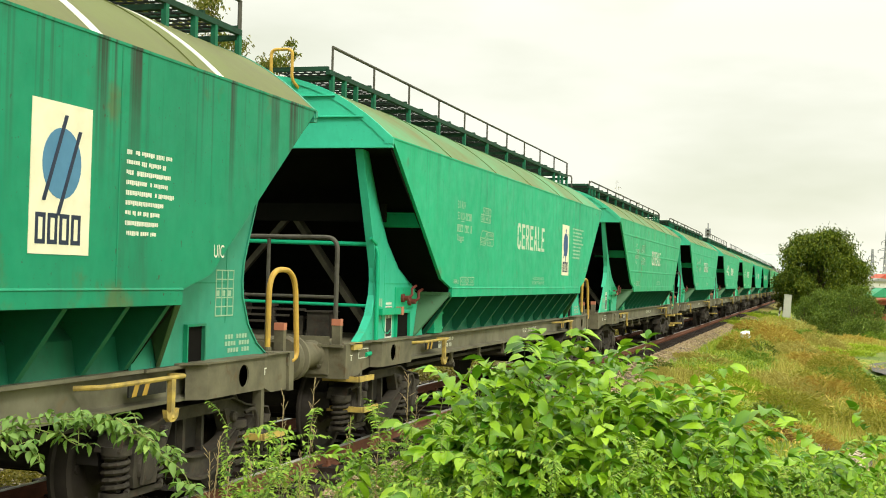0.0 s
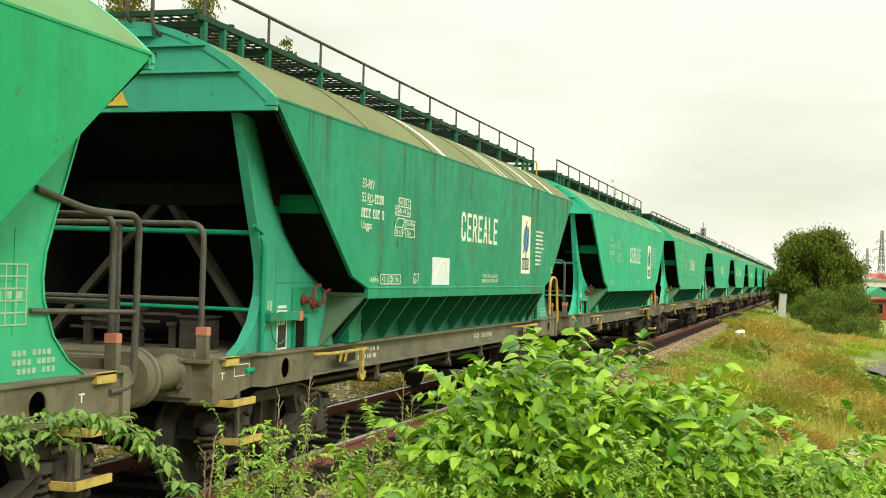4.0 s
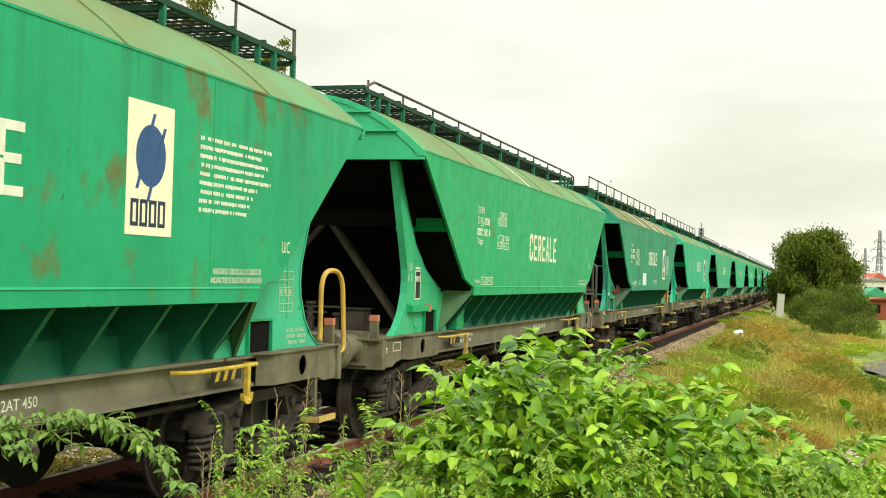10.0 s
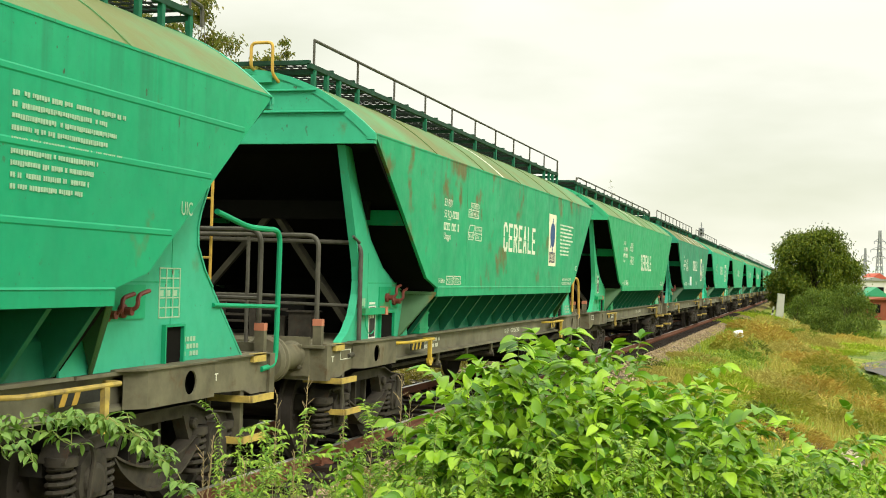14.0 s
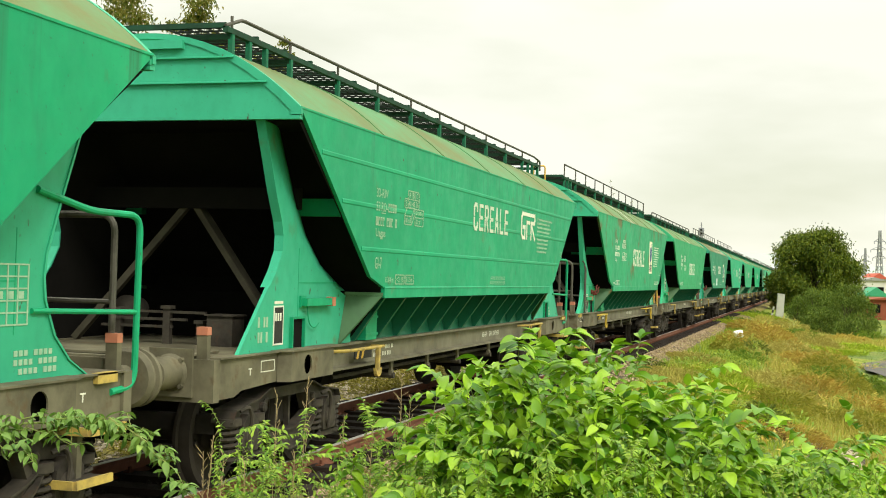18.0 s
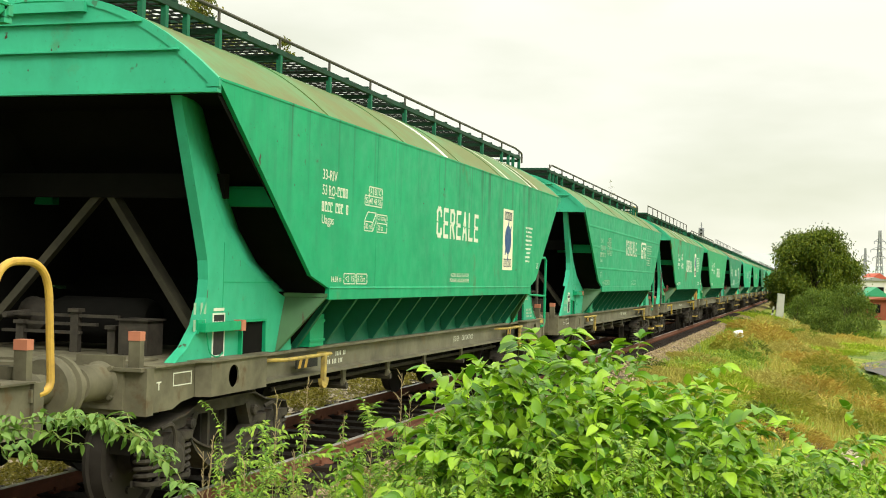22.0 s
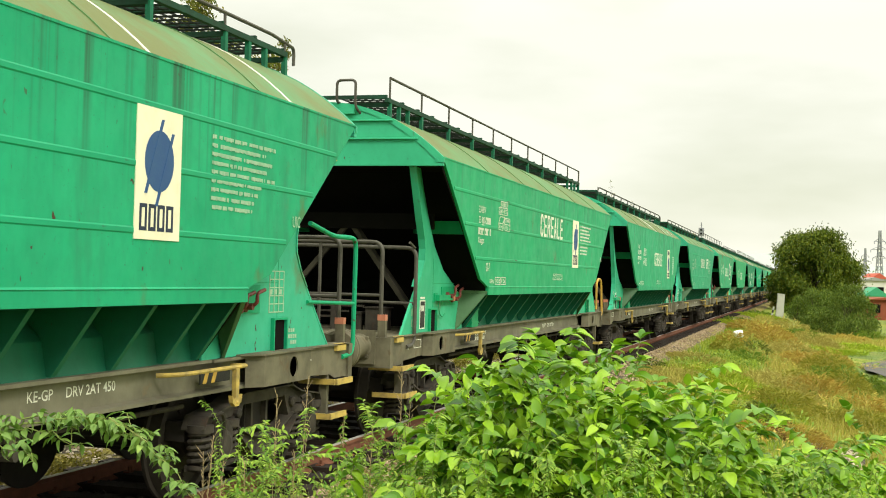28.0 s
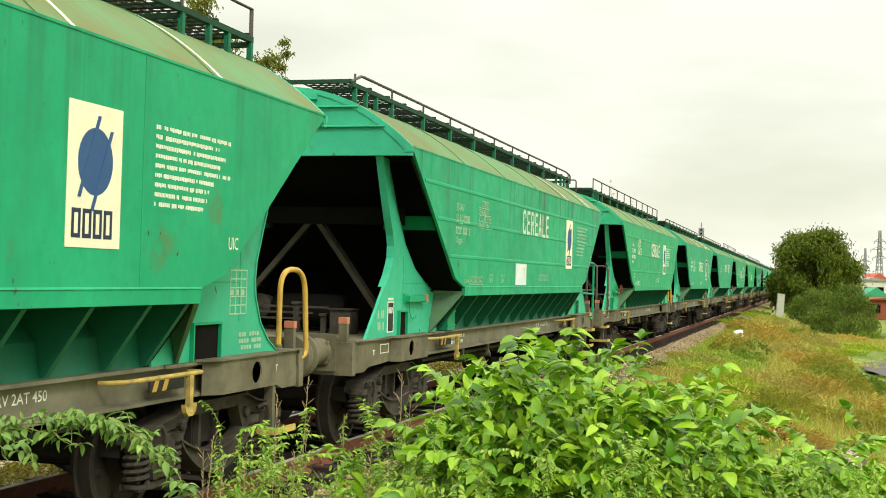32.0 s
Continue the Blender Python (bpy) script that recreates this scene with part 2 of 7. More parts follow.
def letters(text, height, width, key):
    """A flat word in the built-in font, of that height and width, standing in the plane x = 0 and reading along y."""
    if key in MESHES:
        return MESHES[key]
    cu = bpy.data.curves.new("word", "FONT")
    cu.body, cu.extrude, cu.resolution_u, cu.offset = text, 0.0, 3, 0.008
    ob = bpy.data.objects.new("word", cu)
    me = bpy.data.meshes.new_from_object(ob)
    bpy.data.objects.remove(ob)
    co = np.array([v.co[:] for v in me.vertices])
    lo, hi = co.min(0), co.max(0)
    for v in me.vertices:
        v.co = (0.0, (v.co.x - lo[0]) / (hi[0] - lo[0]) * width, (v.co.y - lo[1]) / (hi[1] - lo[1]) * height)
    MESHES[key] = me
    return me


# ---- the wagons ----
TRACK = -5.692
HALF_TOP, HALF_LOW, SIDE = 6.44, 4.18, 1.54
Z_LOW, Z_EAVE = 1.64, 3.27


def arch(steps=20, x=SIDE, z0=Z_EAVE, z1=3.935):
    """The roof's section from the near eave to the far one."""
    pts = []
    for i in range(steps + 1):
        a = -1 + 2 * i / steps
        pts.append((x * -a, z0 + (z1 - z0) * (1 - abs(a) ** 2.15)))
    return pts


def side_outline(s=1.0, low=Z_LOW):
    return [(-HALF_LOW, low), (HALF_LOW, low), (HALF_LOW, low + 0.1), (HALF_LOW + 0.42, low + 0.21), (HALF_TOP, Z_EAVE), (-HALF_TOP, Z_EAVE), (-HALF_LOW - 0.42, low + 0.21), (-HALF_LOW, low + 0.1)]


def mk_side(bm):
    prism(bm, side_outline(), 0, SIDE - 0.035, SIDE)


def mk_band(bm):
    box(bm, SIDE, SIDE + 0.007, -HALF_LOW - 0.004, HALF_LOW + 0.004, Z_LOW - 0.004, Z_LOW + 0.1)
    prism(bm, [(SIDE, Z_LOW + 0.1), (SIDE + 0.014, Z_LOW + 0.1), (SIDE + 0.004, Z_LOW + 0.114), (SIDE, Z_LOW + 0.114)], 1, -HALF_LOW - 0.004, HALF_LOW + 0.004)


def mk_eave(bm):
    box(bm, SIDE - 0.05, SIDE + 0.006, -HALF_TOP, HALF_TOP, Z_EAVE - 0.004, Z_EAVE + 0.014)


def mk_roof(bm):
    a = arch()
    inner = [(x * 0.985, z - 0.03) for x, z in a][::-1]
    prism(bm, [(x, z + 0.008) for x, z in a] + inner, 1, -HALF_TOP, HALF_TOP)


def mk_seam(bm):
    a = arch(20, SIDE + 0.004)
    prism(bm, [(x, z + 0.017) for x, z in a] + [(x, z) for x, z in a][::-1], 1, -0.008, 0.008)


def mk_bulkhead(bm):
    a = arch(20, SIDE)
    prism(bm, a + [(-SIDE, 3.2), (SIDE, 3.2)], 1, -0.02, 0.02)


def mk_rim(bm):
    a = arch(20, SIDE + 0.012, Z_EAVE + 0.0, 3.95)
    b = [(x * 0.955, z - 0.05) for x, z in a]
    prism(bm, a + b[::-1], 1, -0.032, 0.02)
    for s in (-1, 1):
        prism(bm, [(s * 1.45, 3.215), (s * 1.55, 3.215), (s * 1.55, 3.275), (s * 1.47, 3.3)], 1, -0.04, 0.0)


def mk_bulk_rib(bm):
    prism(bm, [(-0.036, -0.008), (-0.036, 0.004), (0.0, 0.012), (0.0, -0.012)], 0, -1.0, 1.0)


def mk_walk_lip(bm):
    box(bm, -0.42, 0.42, -0.07, -0.02, 3.80, 3.875)


def mk_bulk_foot(bm):
    box(bm, -SIDE, SIDE, -0.045, 0.02, 3.175, 3.205)


def mk_slope(bm):
    w = SIDE - 0.036
    rows = [(6.39, 3.17, w), (5.62, 3.17, w), (4.24, 1.80, w), (4.17, 1.645, w), (4.17, 1.16, 1.14)]
    lo = [[bm.verts.new((x, y, z)) for x in (-b, b)] for y, z, b in rows]
    hi = [[bm.verts.new((x, y - 0.05, z + 0.03)) for x in (-b, b)] for y, z, b in rows]
    for i in range(4):
        bm.faces.new((lo[i][0], lo[i][1], lo[i + 1][1], lo[i + 1][0]))
        bm.faces.new((hi[i][0], hi[i + 1][0], hi[i + 1][1], hi[i][1]))
        for k in (0, 1):
            bm.faces.new((lo[i][k], lo[i + 1][k], hi[i + 1][k], hi[i][k]))
    for i in (0, 4):
        bm.faces.new((lo[i][0], lo[i][1], hi[i][1], hi[i][0]))


# the end plate's waisted edge, from the eave down to the deck, on the smooth and on the ribbed wagons
EDGE = {False: [(6.36, 3.19), (6.11, 2.58), (5.94, 2.18), (5.85, 1.95), (5.83, 1.80), (5.85, 1.66), (5.96, 1.44), (6.13, 1.28), (6.34, 1.17)],
        True: [(6.40, 3.19), (6.11, 2.57), (5.97, 2.32), (5.93, 2.2), (5.94, 2.06), (6.06, 1.88), (6.20, 1.74), (6.77, 1.17)]}
PLATE = 1.18


BEND_LINE = [(4.5, 1.70), (4.75, 1.78), (5.2, 1.955), (5.6, 2.24), (5.9, 2.6), (6.14, 2.95), (6.28, 3.19)]
BEND = ((0.0, 0.0), (0.1, 0.012), (0.2, 0.034), (0.3, 0.064), (0.45, 0.118), (0.6, 0.177), (0.8, 0.257), (1.0, 0.34), (1.3, 0.46))


def plate_shell(bm, edge, x0, x1):
    """A plate behind a waisted edge, flat at its foot and curling inward above it."""
    prism(bm, edge + [(4.16, 1.17), (4.16, 1.645), (4.36, 1.66)] + BEND_LINE, 0, x0, x1)
    for x in (x0, x1):
        rows = [[bm.verts.new((x - d, y - o, z)) for y, z in BEND_LINE] for o, d in BEND]
        for a, b in zip(rows, rows[1:]):
            for i in range(len(BEND_LINE) - 1):
                bm.faces.new((a[i], a[i + 1], b[i + 1], b[i]))


def corner_plate(long):
    return lambda bm: plate_shell(bm, EDGE[long], PLATE - 0.02, PLATE)


def inner_sheet(long):
    """Near-black sheet on the plate's inner face, painting in the end opening's shade."""
    return lambda bm: plate_shell(bm, [(y - 0.05, z) for y, z in EDGE[long]], PLATE - 0.034, PLATE - 0.024)


def corner_flange(long):
    """The edge strip of the end plate, turned inward; it stops where the edge runs out to the deck."""
    o = [(y + 0.012, z) for y, z in EDGE[long]]
    upper = o[:7] if long else o

    def mk(bm):
        prism(bm, upper + [(y - 0.02, z) for y, z in upper][::-1], 0, PLATE - 0.075, PLATE + 0.012)
        if long:
            prism(bm, [o[6], o[7], (o[7][0] - 0.03, o[7][1]), (o[6][0] - 0.03, o[6][1])], 0, PLATE - 0.03, PLATE + 0.004)
    return mk


def mk_plate_joint(bm):
    """The fine weld across the plate at the hopper's foot and the upright one beside it."""
    box(bm, PLATE, PLATE + 0.0025, 4.6, 5.55, 1.775, 1.785)
    box(bm, PLATE, PLATE + 0.0025, 5.55, 5.558, 1.46, 2.1)


def mk_gusset_shelf(bm):
    box(bm, 0.75, SIDE - 0.05, 4.98, 5.08, 2.42, 2.575)
    box(bm, 0.75, SIDE - 0.05, 4.98, 5.11, 2.5755, 2.585)


def mk_slot_shade(bm):
    """Near-black sheet on the side sheet's inner face, painting shade before the end plate."""
    prism(bm, [(4.25, 1.78), (4.62, 1.9), (6.38, 3.16), (5.6, 3.16)], 0, SIDE - 0.044, SIDE - 0.0375)


def mk_foot_ledge(bm):
    prism(bm, [(PLATE, 4.36), (1.53, 4.2), (1.53, 4.14), (PLATE, 4.14)], 2, 1.655, 1.69)


def mk_lower(bm):
    h = HALF_LOW - 0.02
    prism(bm, [(1.49, 1.63), (1.49, 1.655), (0.70, 1.655), (0.70, 1.17), (1.13, 1.17), (1.09, 1.40), (0.86, 1.63)], 1, -h, h)


def sheet(bm, pts, off):
    """A flat sheet of some thickness through the points."""
    off = Vector(off)
    lo, hi = [bm.verts.new(p) for p in pts], [bm.verts.new(Vector(p) + off) for p in pts]
    n = len(pts)
    bm.faces.new(lo)
    bm.faces.new(hi[::-1])
    for i in range(n):
        bm.faces.new((lo[i], hi[i], hi[(i + 1) % n], lo[(i + 1) % n]))


def mk_end_slope(bm):
    """The three-cornered sheet that closes the hopper's foot between the end plate and the side."""
    sheet(bm, [(1.525, 4.2, 1.654), (PLATE - 0.005, 4.33, 1.654), (PLATE + 0.005, 4.52, 1.172), (PLATE + 0.02, 4.5, 1.172)], (0.0, -0.02, 0.0))
    sheet(bm, [(1.525, 4.2, 1.654), (PLATE + 0.02, 4.5, 1.172), (PLATE + 0.012, 4.47, 1.172), (1.515, 4.15, 1.654)], (0.004, 0.006, 0.0))


def mk_rib(bm):
    prism(bm, [(1.485, 1.628), (0.87, 1.628), (1.085, 1.41), (1.125, 1.18), (1.17, 1.18)], 1, -0.006, 0.006)
    prism(bm, [(1.175, 1.18), (1.492, 1.628), (1.478, 1.628), (1.16, 1.18)], 1, -0.026, 0.026)


def mk_sole(bm):
    c = [(1.06, 0.9), (1.2, 0.9), (1.2, 0.925), (1.13, 0.94), (1.13, 1.13), (1.2, 1.145), (1.2, 1.17), (1.06, 1.17)]
    prism(bm, c, 1, -5.3, 5.3)


def mk_deck(bm):
    box(bm, -1.22, 1.22, 4.3, 6.86, 1.145, 1.17)


def mk_floor_frame(bm):
    box(bm, -1.02, -0.9, -5.3, 5.3, 0.93, 1.15)
    box(bm, -0.18, 0.18, -6.7, 6.7, 0.86, 1.12)
    for y in (-3.2, -1.1, 1.1, 3.2):
        box(bm, -1.05, 1.05, y - 0.06, y + 0.06, 0.95, 1.14)


def mk_hopper_low(bm):
    prism(bm, [(-0.88, 1.6), (0.88, 1.6), (0.5, 0.62), (-0.5, 0.62)], 1, -3.3, 3.3)


def bogie_box_hole(bm):
    """The bolster end: a plate box with a round hole through its face."""
    n, yc, zc, r = 20, 5.62, 1.04, 0.09
    x0, x1 = 1.22, 1.33
    corner = [(5.0, 0.905), (6.0, 0.905), (6.0, 1.17), (5.0, 1.17)]
    hole = [(yc + r * math.cos(2 * math.pi * (k + 0.5) / n - math.pi), zc + r * math.sin(2 * math.pi * (k + 0.5) / n - math.pi)) for k in range(n)]
    vo = [bm.verts.new((x1, *p)) for p in corner]
    vh = [bm.verts.new((x1, *p)) for p in hole]
    vb = [bm.verts.new((x1 - 0.014, *p)) for p in hole]
    q = n // 4
    for s in range(4):
        for k in range(s * q, s * q + q):
            if k + 1 < s * q + q:
                bm.faces.new((vo[s], vh[(k + 1) % n], vh[k]))
        bm.faces.new((vo[s], vo[(s + 1) % 4], vh[(s * q + q) % n], vh[s * q + q - 1]))
    for k in range(n):
        bm.faces.new((vh[k], vh[(k + 1) % n], vb[(k + 1) % n], vb[k]))
    lo = [bm.verts.new((x0, *p)) for p in ((4.86, 0.905), (6.06, 0.905), (6.06, 1.17), (4.86, 1.17))]
    for k in range(4):
        bm.faces.new((vo[k], vo[(k + 1) % 4], lo[(k + 1) % 4], lo[k]))


def mk_box_cover(bm):
    """The thin plate on top of the bolster box."""
    prism(bm, [(1.1, 4.76), (1.22, 4.76), (1.35, 4.94), (1.35, 6.02), (1.22, 6.12), (1.1, 6.12)], 2, 1.1705, 1.184)


def end_beam(reach):
    def mk(bm):
        prism(bm, [(5.98, 0.915), (reach - 0.55, 0.885), (reach - 0.42, 0.842), (reach - 0.103, 0.842), (reach - 0.103, 1.165), (5.98, 1.165)], 0, 1.09, 1.215)
        box(bm, 1.08, 1.25, 5.98, reach - 0.103, 1.1655, 1.178)
        box(bm, 1.0, 1.06, 4.9, 6.0, 0.9, 1.165)
    return mk


def headstock(reach):
    def mk(bm):
        box(bm, -1.24, 1.24, reach - 0.1, reach, 0.83, 1.168)
        for x in (-0.875, 0.875):
            box(bm, x - 0.19, x + 0.19, reach, reach + 0.03, 0.87, 1.25)
        box(bm, -0.2, 0.2, reach, reach + 0.05, 0.9, 1.14)
    return mk


def mk_buffer(bm):
    lathe(bm, [(0, 0.15), (0.03, 0.15), (0.05, 0.128), (0.34, 0.128), (0.345, 0.11), (0.50, 0.10), (0.51, 0.20), (0.545, 0.225), (0.575, 0.222), (0.60, 0.16), (0.607, 0.02)], 28, 1)
    for a in range(4):
        t = math.pi / 4 + a * math.pi / 2
        lathe(bm, [(0.0, 0.02), (0.06, 0.02)], 6, 1, (0.145 * math.cos(t), 0, 0.145 * math.sin(t)))


def mk_hook(bm):
    ring_tube(bm, [(0, 0, 1.02), (0, 0.22, 1.02), (0, 0.3, 0.98), (0, 0.34, 1.06), (0, 0.28, 1.1)], [0.05, 0.05, 0.045, 0.04, 0.02])
    for x in (-0.07, 0.07):
        ring_tube(bm, bend([(x, 0.2, 1.02), (x, 0.3, 0.8), (-x * 0.3, 0.42, 0.72)], 0.1), 0.022, 6)


def mk_pipe(bm):
    ring_tube(bm, bend([(0.5, -0.1, 0.9), (0.5, 0.16, 0.86), (0.46, 0.3, 0.66), (0.36, 0.5, 0.62)], 0.12), 0.024, 7)


# bogie, built about its pivot
def mk_bogie_side(bm):
    """Cast side frame: a deep belly under a window, shoulders over the axle boxes and a rib along the lower edge."""
    n = 18
    low, top = [], []
    for i in range(n + 1):
        y = -0.62 + 1.24 * i / n
        k = math.cos(math.pi * y / 1.24)
        low.append((y, 0.56 - 0.30 * k ** 0.8))
        top.append((y, 0.60 - 0.17 * k ** 0.8))
    prism(bm, low + top[::-1], 0, 0.99, 1.09)
    prism(bm, [(y, z - 0.012) for y, z in low] + [(y, z + 0.012) for y, z in low][::-1], 0, 0.94, 1.15)
    prism(bm, [(y, z - 0.008) for y, z in top] + [(y, z + 0.01) for y, z in top][::-1], 0, 1.0, 1.13)
    chord = [(-1.22, 0.60), (-1.16, 0.70), (-0.72, 0.76), (-0.5, 0.83), (0.5, 0.83), (0.72, 0.76), (1.16, 0.70), (1.22, 0.60)]
    prism(bm, chord + [(1.12, 0.585), (0.86, 0.64), (0.64, 0.66), (0.46, 0.735), (-0.46, 0.735), (-0.64, 0.66), (-0.86, 0.64), (-1.12, 0.585)], 0, 0.99, 1.09)
    prism(bm, [(y, z) for y, z in chord] + [(y, z + 0.014) for y, z in chord][::-1], 0, 0.94, 1.15)
    for s in (-1, 1):
        prism(bm, [(s * 0.42, 0.75), (s * 0.5, 0.75), (s * 0.66, 0.6), (s * 0.62, 0.5), (s * 0.54, 0.52)], 0, 0.99, 1.1)
        lathe(bm, [(1.09, 0.045), (1.13, 0.045), (1.14, 0.03)], 10, 0, (0, s * 0.56, 0.68))
    for y in (-0.15, 0.15):
        box(bm, 1.0, 1.05, y - 0.02, y + 0.02, 0.42, 0.75)


def mk_damper(bm):
    """The friction link that hangs beside the axle box."""
    ring_tube(bm, bend([(1.15, -0.2, 0.70), (1.2, -0.12, 0.74), (1.2, -0.06, 0.62), (1.19, -0.1, 0.36)], 0.05), 0.018, 6)


def mk_spring(bm):
    pts = []
    for k in range(49):
        a = k / 48
        pts.append((0.085 * math.cos(a * 10 * math.pi), 0.085 * math.sin(a * 10 * math.pi), 0.32 + 0.26 * a))
    ring_tube(bm, pts, 0.019, 6)
    lathe(bm, [(0.29, 0.1), (0.32, 0.1)], 14, 2)
    lathe(bm, [(0.58, 0.11), (0.64, 0.11)], 14, 2)


def mk_axlebox(bm):
    prism(bm, [(-0.15, 0.34), (0.15, 0.34), (0.17, 0.42), (0.15, 0.58), (0.06, 0.66), (-0.06, 0.66), (-0.15, 0.58), (-0.17, 0.42)], 0, 0.98, 1.16)
    lathe(bm, [(1.16, 0.12), (1.18, 0.115), (1.19, 0.08)], 16, 0, (0, 0, 0.46))
    box(bm, 0.97, 1.13, -0.3, 0.3, 0.27, 0.32)


def mk_axle_guide(bm):
    prism(bm, [(0.16, 0.62), (0.22, 0.3), (0.27, 0.3), (0.29, 0.62)], 0, 1.0, 1.1)


def mk_wheelset(bm):
    for s in (-1, 1):
        lathe(bm, [(s * 0.68, 0.485), (s * 0.71, 0.49), (s * 0.72, 0.462), (s * 0.815, 0.455), (s * 0.818, 0.40), (s * 0.78, 0.38), (s * 0.765, 0.15), (s * 0.80, 0.11), (s * 0.84, 0.1)], 36, 0)
        for k in range(6):
            a = k * math.pi / 3
            lathe(bm, [(s * 0.77, 0.035), (s * 0.79, 0.03)], 8, 0, (0, 0.27 * math.cos(a), 0.27 * math.sin(a)))
    lathe(bm, [(-1.0, 0.075), (1.0, 0.075)], 14, 0)


def mk_bolster(bm):
    box(bm, -1.0, 1.0, -0.2, 0.2, 0.48, 0.74)
    box(bm, -0.95, 0.95, -1.18, -1.08, 0.5, 0.66)
    box(bm, -0.95, 0.95, 1.08, 1.18, 0.5, 0.66)
    lathe(bm, [(0.74, 0.25), (0.86, 0.22)], 16, 2)
    for s in (-1, 1):
        box(bm, s * 0.84 - 0.2, s * 0.84 + 0.2, -0.13, 0.13, 0.72, 0.84)


def mk_brake(bm):
    for y in (-0.36, 0.36):
        for x in (-0.75, 0.75):
            prism(bm, [(y - 0.04, 0.2), (y + 0.04, 0.22), (y + 0.03, 0.66), (y - 0.03, 0.66)], 0, x - 0.04, x + 0.04)
        ring_tube(bm, [(-0.8, y, 0.3), (0.8, y, 0.3)], 0.03, 7)


def make_bogie(wagon, y, detail):
    """A two-axle bogie: frames, springs, axle boxes and turning wheelsets. Its wheelsets are returned."""
    at = pose(0, y, 0)
    for s in (0, 180):
        turn = at @ pose(0, 0, 0, 0, 0, s)
        part("bogie_frame", mk_bogie_side, BOGIE_MAT, wagon, "grimy pressed-steel bogie side frame", "bogie_side", turn, bevel=0.006)
        for a in (-0.9, 0.9):
            m = turn @ pose(0, a, 0)
            part("axle_box", mk_axlebox, BOGIE_MAT, wagon, "", "axlebox", m, bevel=0.006)
            if detail:
                part("damper_link", mk_damper, BOGIE_MAT, wagon, "", "damper", m, smooth=True)
                for d in (0, 1):
                    part("axle_guide", mk_axle_guide if not d else mirrored("axle_guide", mk_axle_guide), BOGIE_MAT, wagon, "", None if d else "axle_guide", m)
            if detail:
                for d in (-0.23, 0.23):
                    part("spring", mk_spring, BOGIE_MAT, wagon, "", "spring", m @ pose(1.06, d, 0), smooth=True)
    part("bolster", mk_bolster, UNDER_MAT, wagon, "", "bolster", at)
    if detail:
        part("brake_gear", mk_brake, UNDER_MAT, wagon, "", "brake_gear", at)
    return [part("wheelset", mk_wheelset, WHEEL_MAT, wagon, "worn steel wheelset", "wheelset", pose(0, y + a, 0.46), smooth=True) for a in (-0.9, 0.9)]


# roof walkway
def mk_walk_frame(bm):
    for x in (-0.8, 0.8):
        box(bm, x - 0.025, x + 0.025, -6.42, 6.42, 3.945, 3.995)
    for k in range(21):
        y = -6.4 + 12.8 * k / 20
        box(bm, -0.8, 0.8, y - 0.02, y + 0.02, 3.985, 4.03)


def mk_grating(bm):
    for x0 in (-0.77, 0.2):
        for k in range(7):
            x = x0 + k * 0.095
            box(bm, x - 0.007, x + 0.007, -6.4, 6.4, 3.99, 4.002)
        for k in range(92):
            y = -6.38 + k * 0.14
            box(bm, x0, x0 + 0.57, y - 0.016, y + 0.016, 3.985, 3.997)


def mk_hatch_rim(bm):
    prism(bm, [(-0.24, 3.88), (0.24, 3.88), (0.22, 3.96), (0.0, 3.985), (-0.22, 3.96)], 1, -6.1, 6.1)


def mk_walk_post(bm):
    box(bm, -0.022, 0.022, -0.024, 0.024, 3.68, 3.955)
    box(bm, -0.035, 0.0, -0.045, 0.045, 3.70, 3.78)


def mk_walk_cross(bm):
    box(bm, -0.8, 0.8, -0.025, 0.025, 3.90, 3.945)


def mk_hand_post(bm):
    ring_tube(bm, [(0, 0, 3.98), (0, 0, 4.245)], 0.014, 6)


def mk_hand_post_low(bm):
    ring_tube(bm, [(0, 0, 3.98), (0, 0, 4.105)], 0.014, 6)


def mk_hand_top(bm):
    ring_tube(bm, [(0.8, -6.3, 4.25), (0.8, 6.42, 4.25), (0.8, 6.42, 4.0)], 0.017, 7)


def mk_hand_top_low(bm):
    ring_tube(bm, bend([(0.8, -6.42, 4.0), (0.8, -6.1, 4.11), (0.8, 6.1, 4.11), (0.8, 6.62, 4.07), (0.8, 6.62, 3.9)], 0.06), 0.017, 7)


def mk_roof_ladder(bm):
    """The grab hoop where the end ladder meets the walkway."""
    ring_tube(bm, bend([(0.2, 0.1, 3.92), (0.2, -0.1, 3.95), (0.2, -0.1, 4.2), (0.44, -0.1, 4.2), (0.44, -0.1, 3.88), (0.48, 0.0, 3.8)], 0.06), 0.017, 7)


# ends
def mk_hoop(bm):
    ring_tube(bm, bend([(1.18, 0.1, 1.17), (1.18, 0.1, 1.9), (1.2, 0.6, 1.9), (1.22, 0.64, 1.12), (1.22, 0.5, 1.09)], 0.24, 8), 0.025, 10)


def mk_hoop_foot(bm):
    lathe(bm, [(1.172, 0.06), (1.19, 0.06), (1.2, 0.035), (1.23, 0.033)], 12, 2, (1.18, 0.1, 0))
    box(bm, 1.2, 1.235, 0.42, 0.52, 1.05, 1.13)


def mk_rail_outer(bm):
    """The inner rail of the rear platform: across the wagon to the plate, down beside it and back into the beam."""
    ring_tube(bm, bend([(-1.1, 0.9, 1.1), (-1.1, 0.9, 2.22), (1.22, 0.92, 2.2), (1.22, 0.92, 1.06), (1.22, 0.62, 1.04)], 0.13, 6), 0.024, 9)
    ring_tube(bm, [(1.2, 0.92, 2.2), (PLATE, 0.78, 2.26)], 0.016, 7)


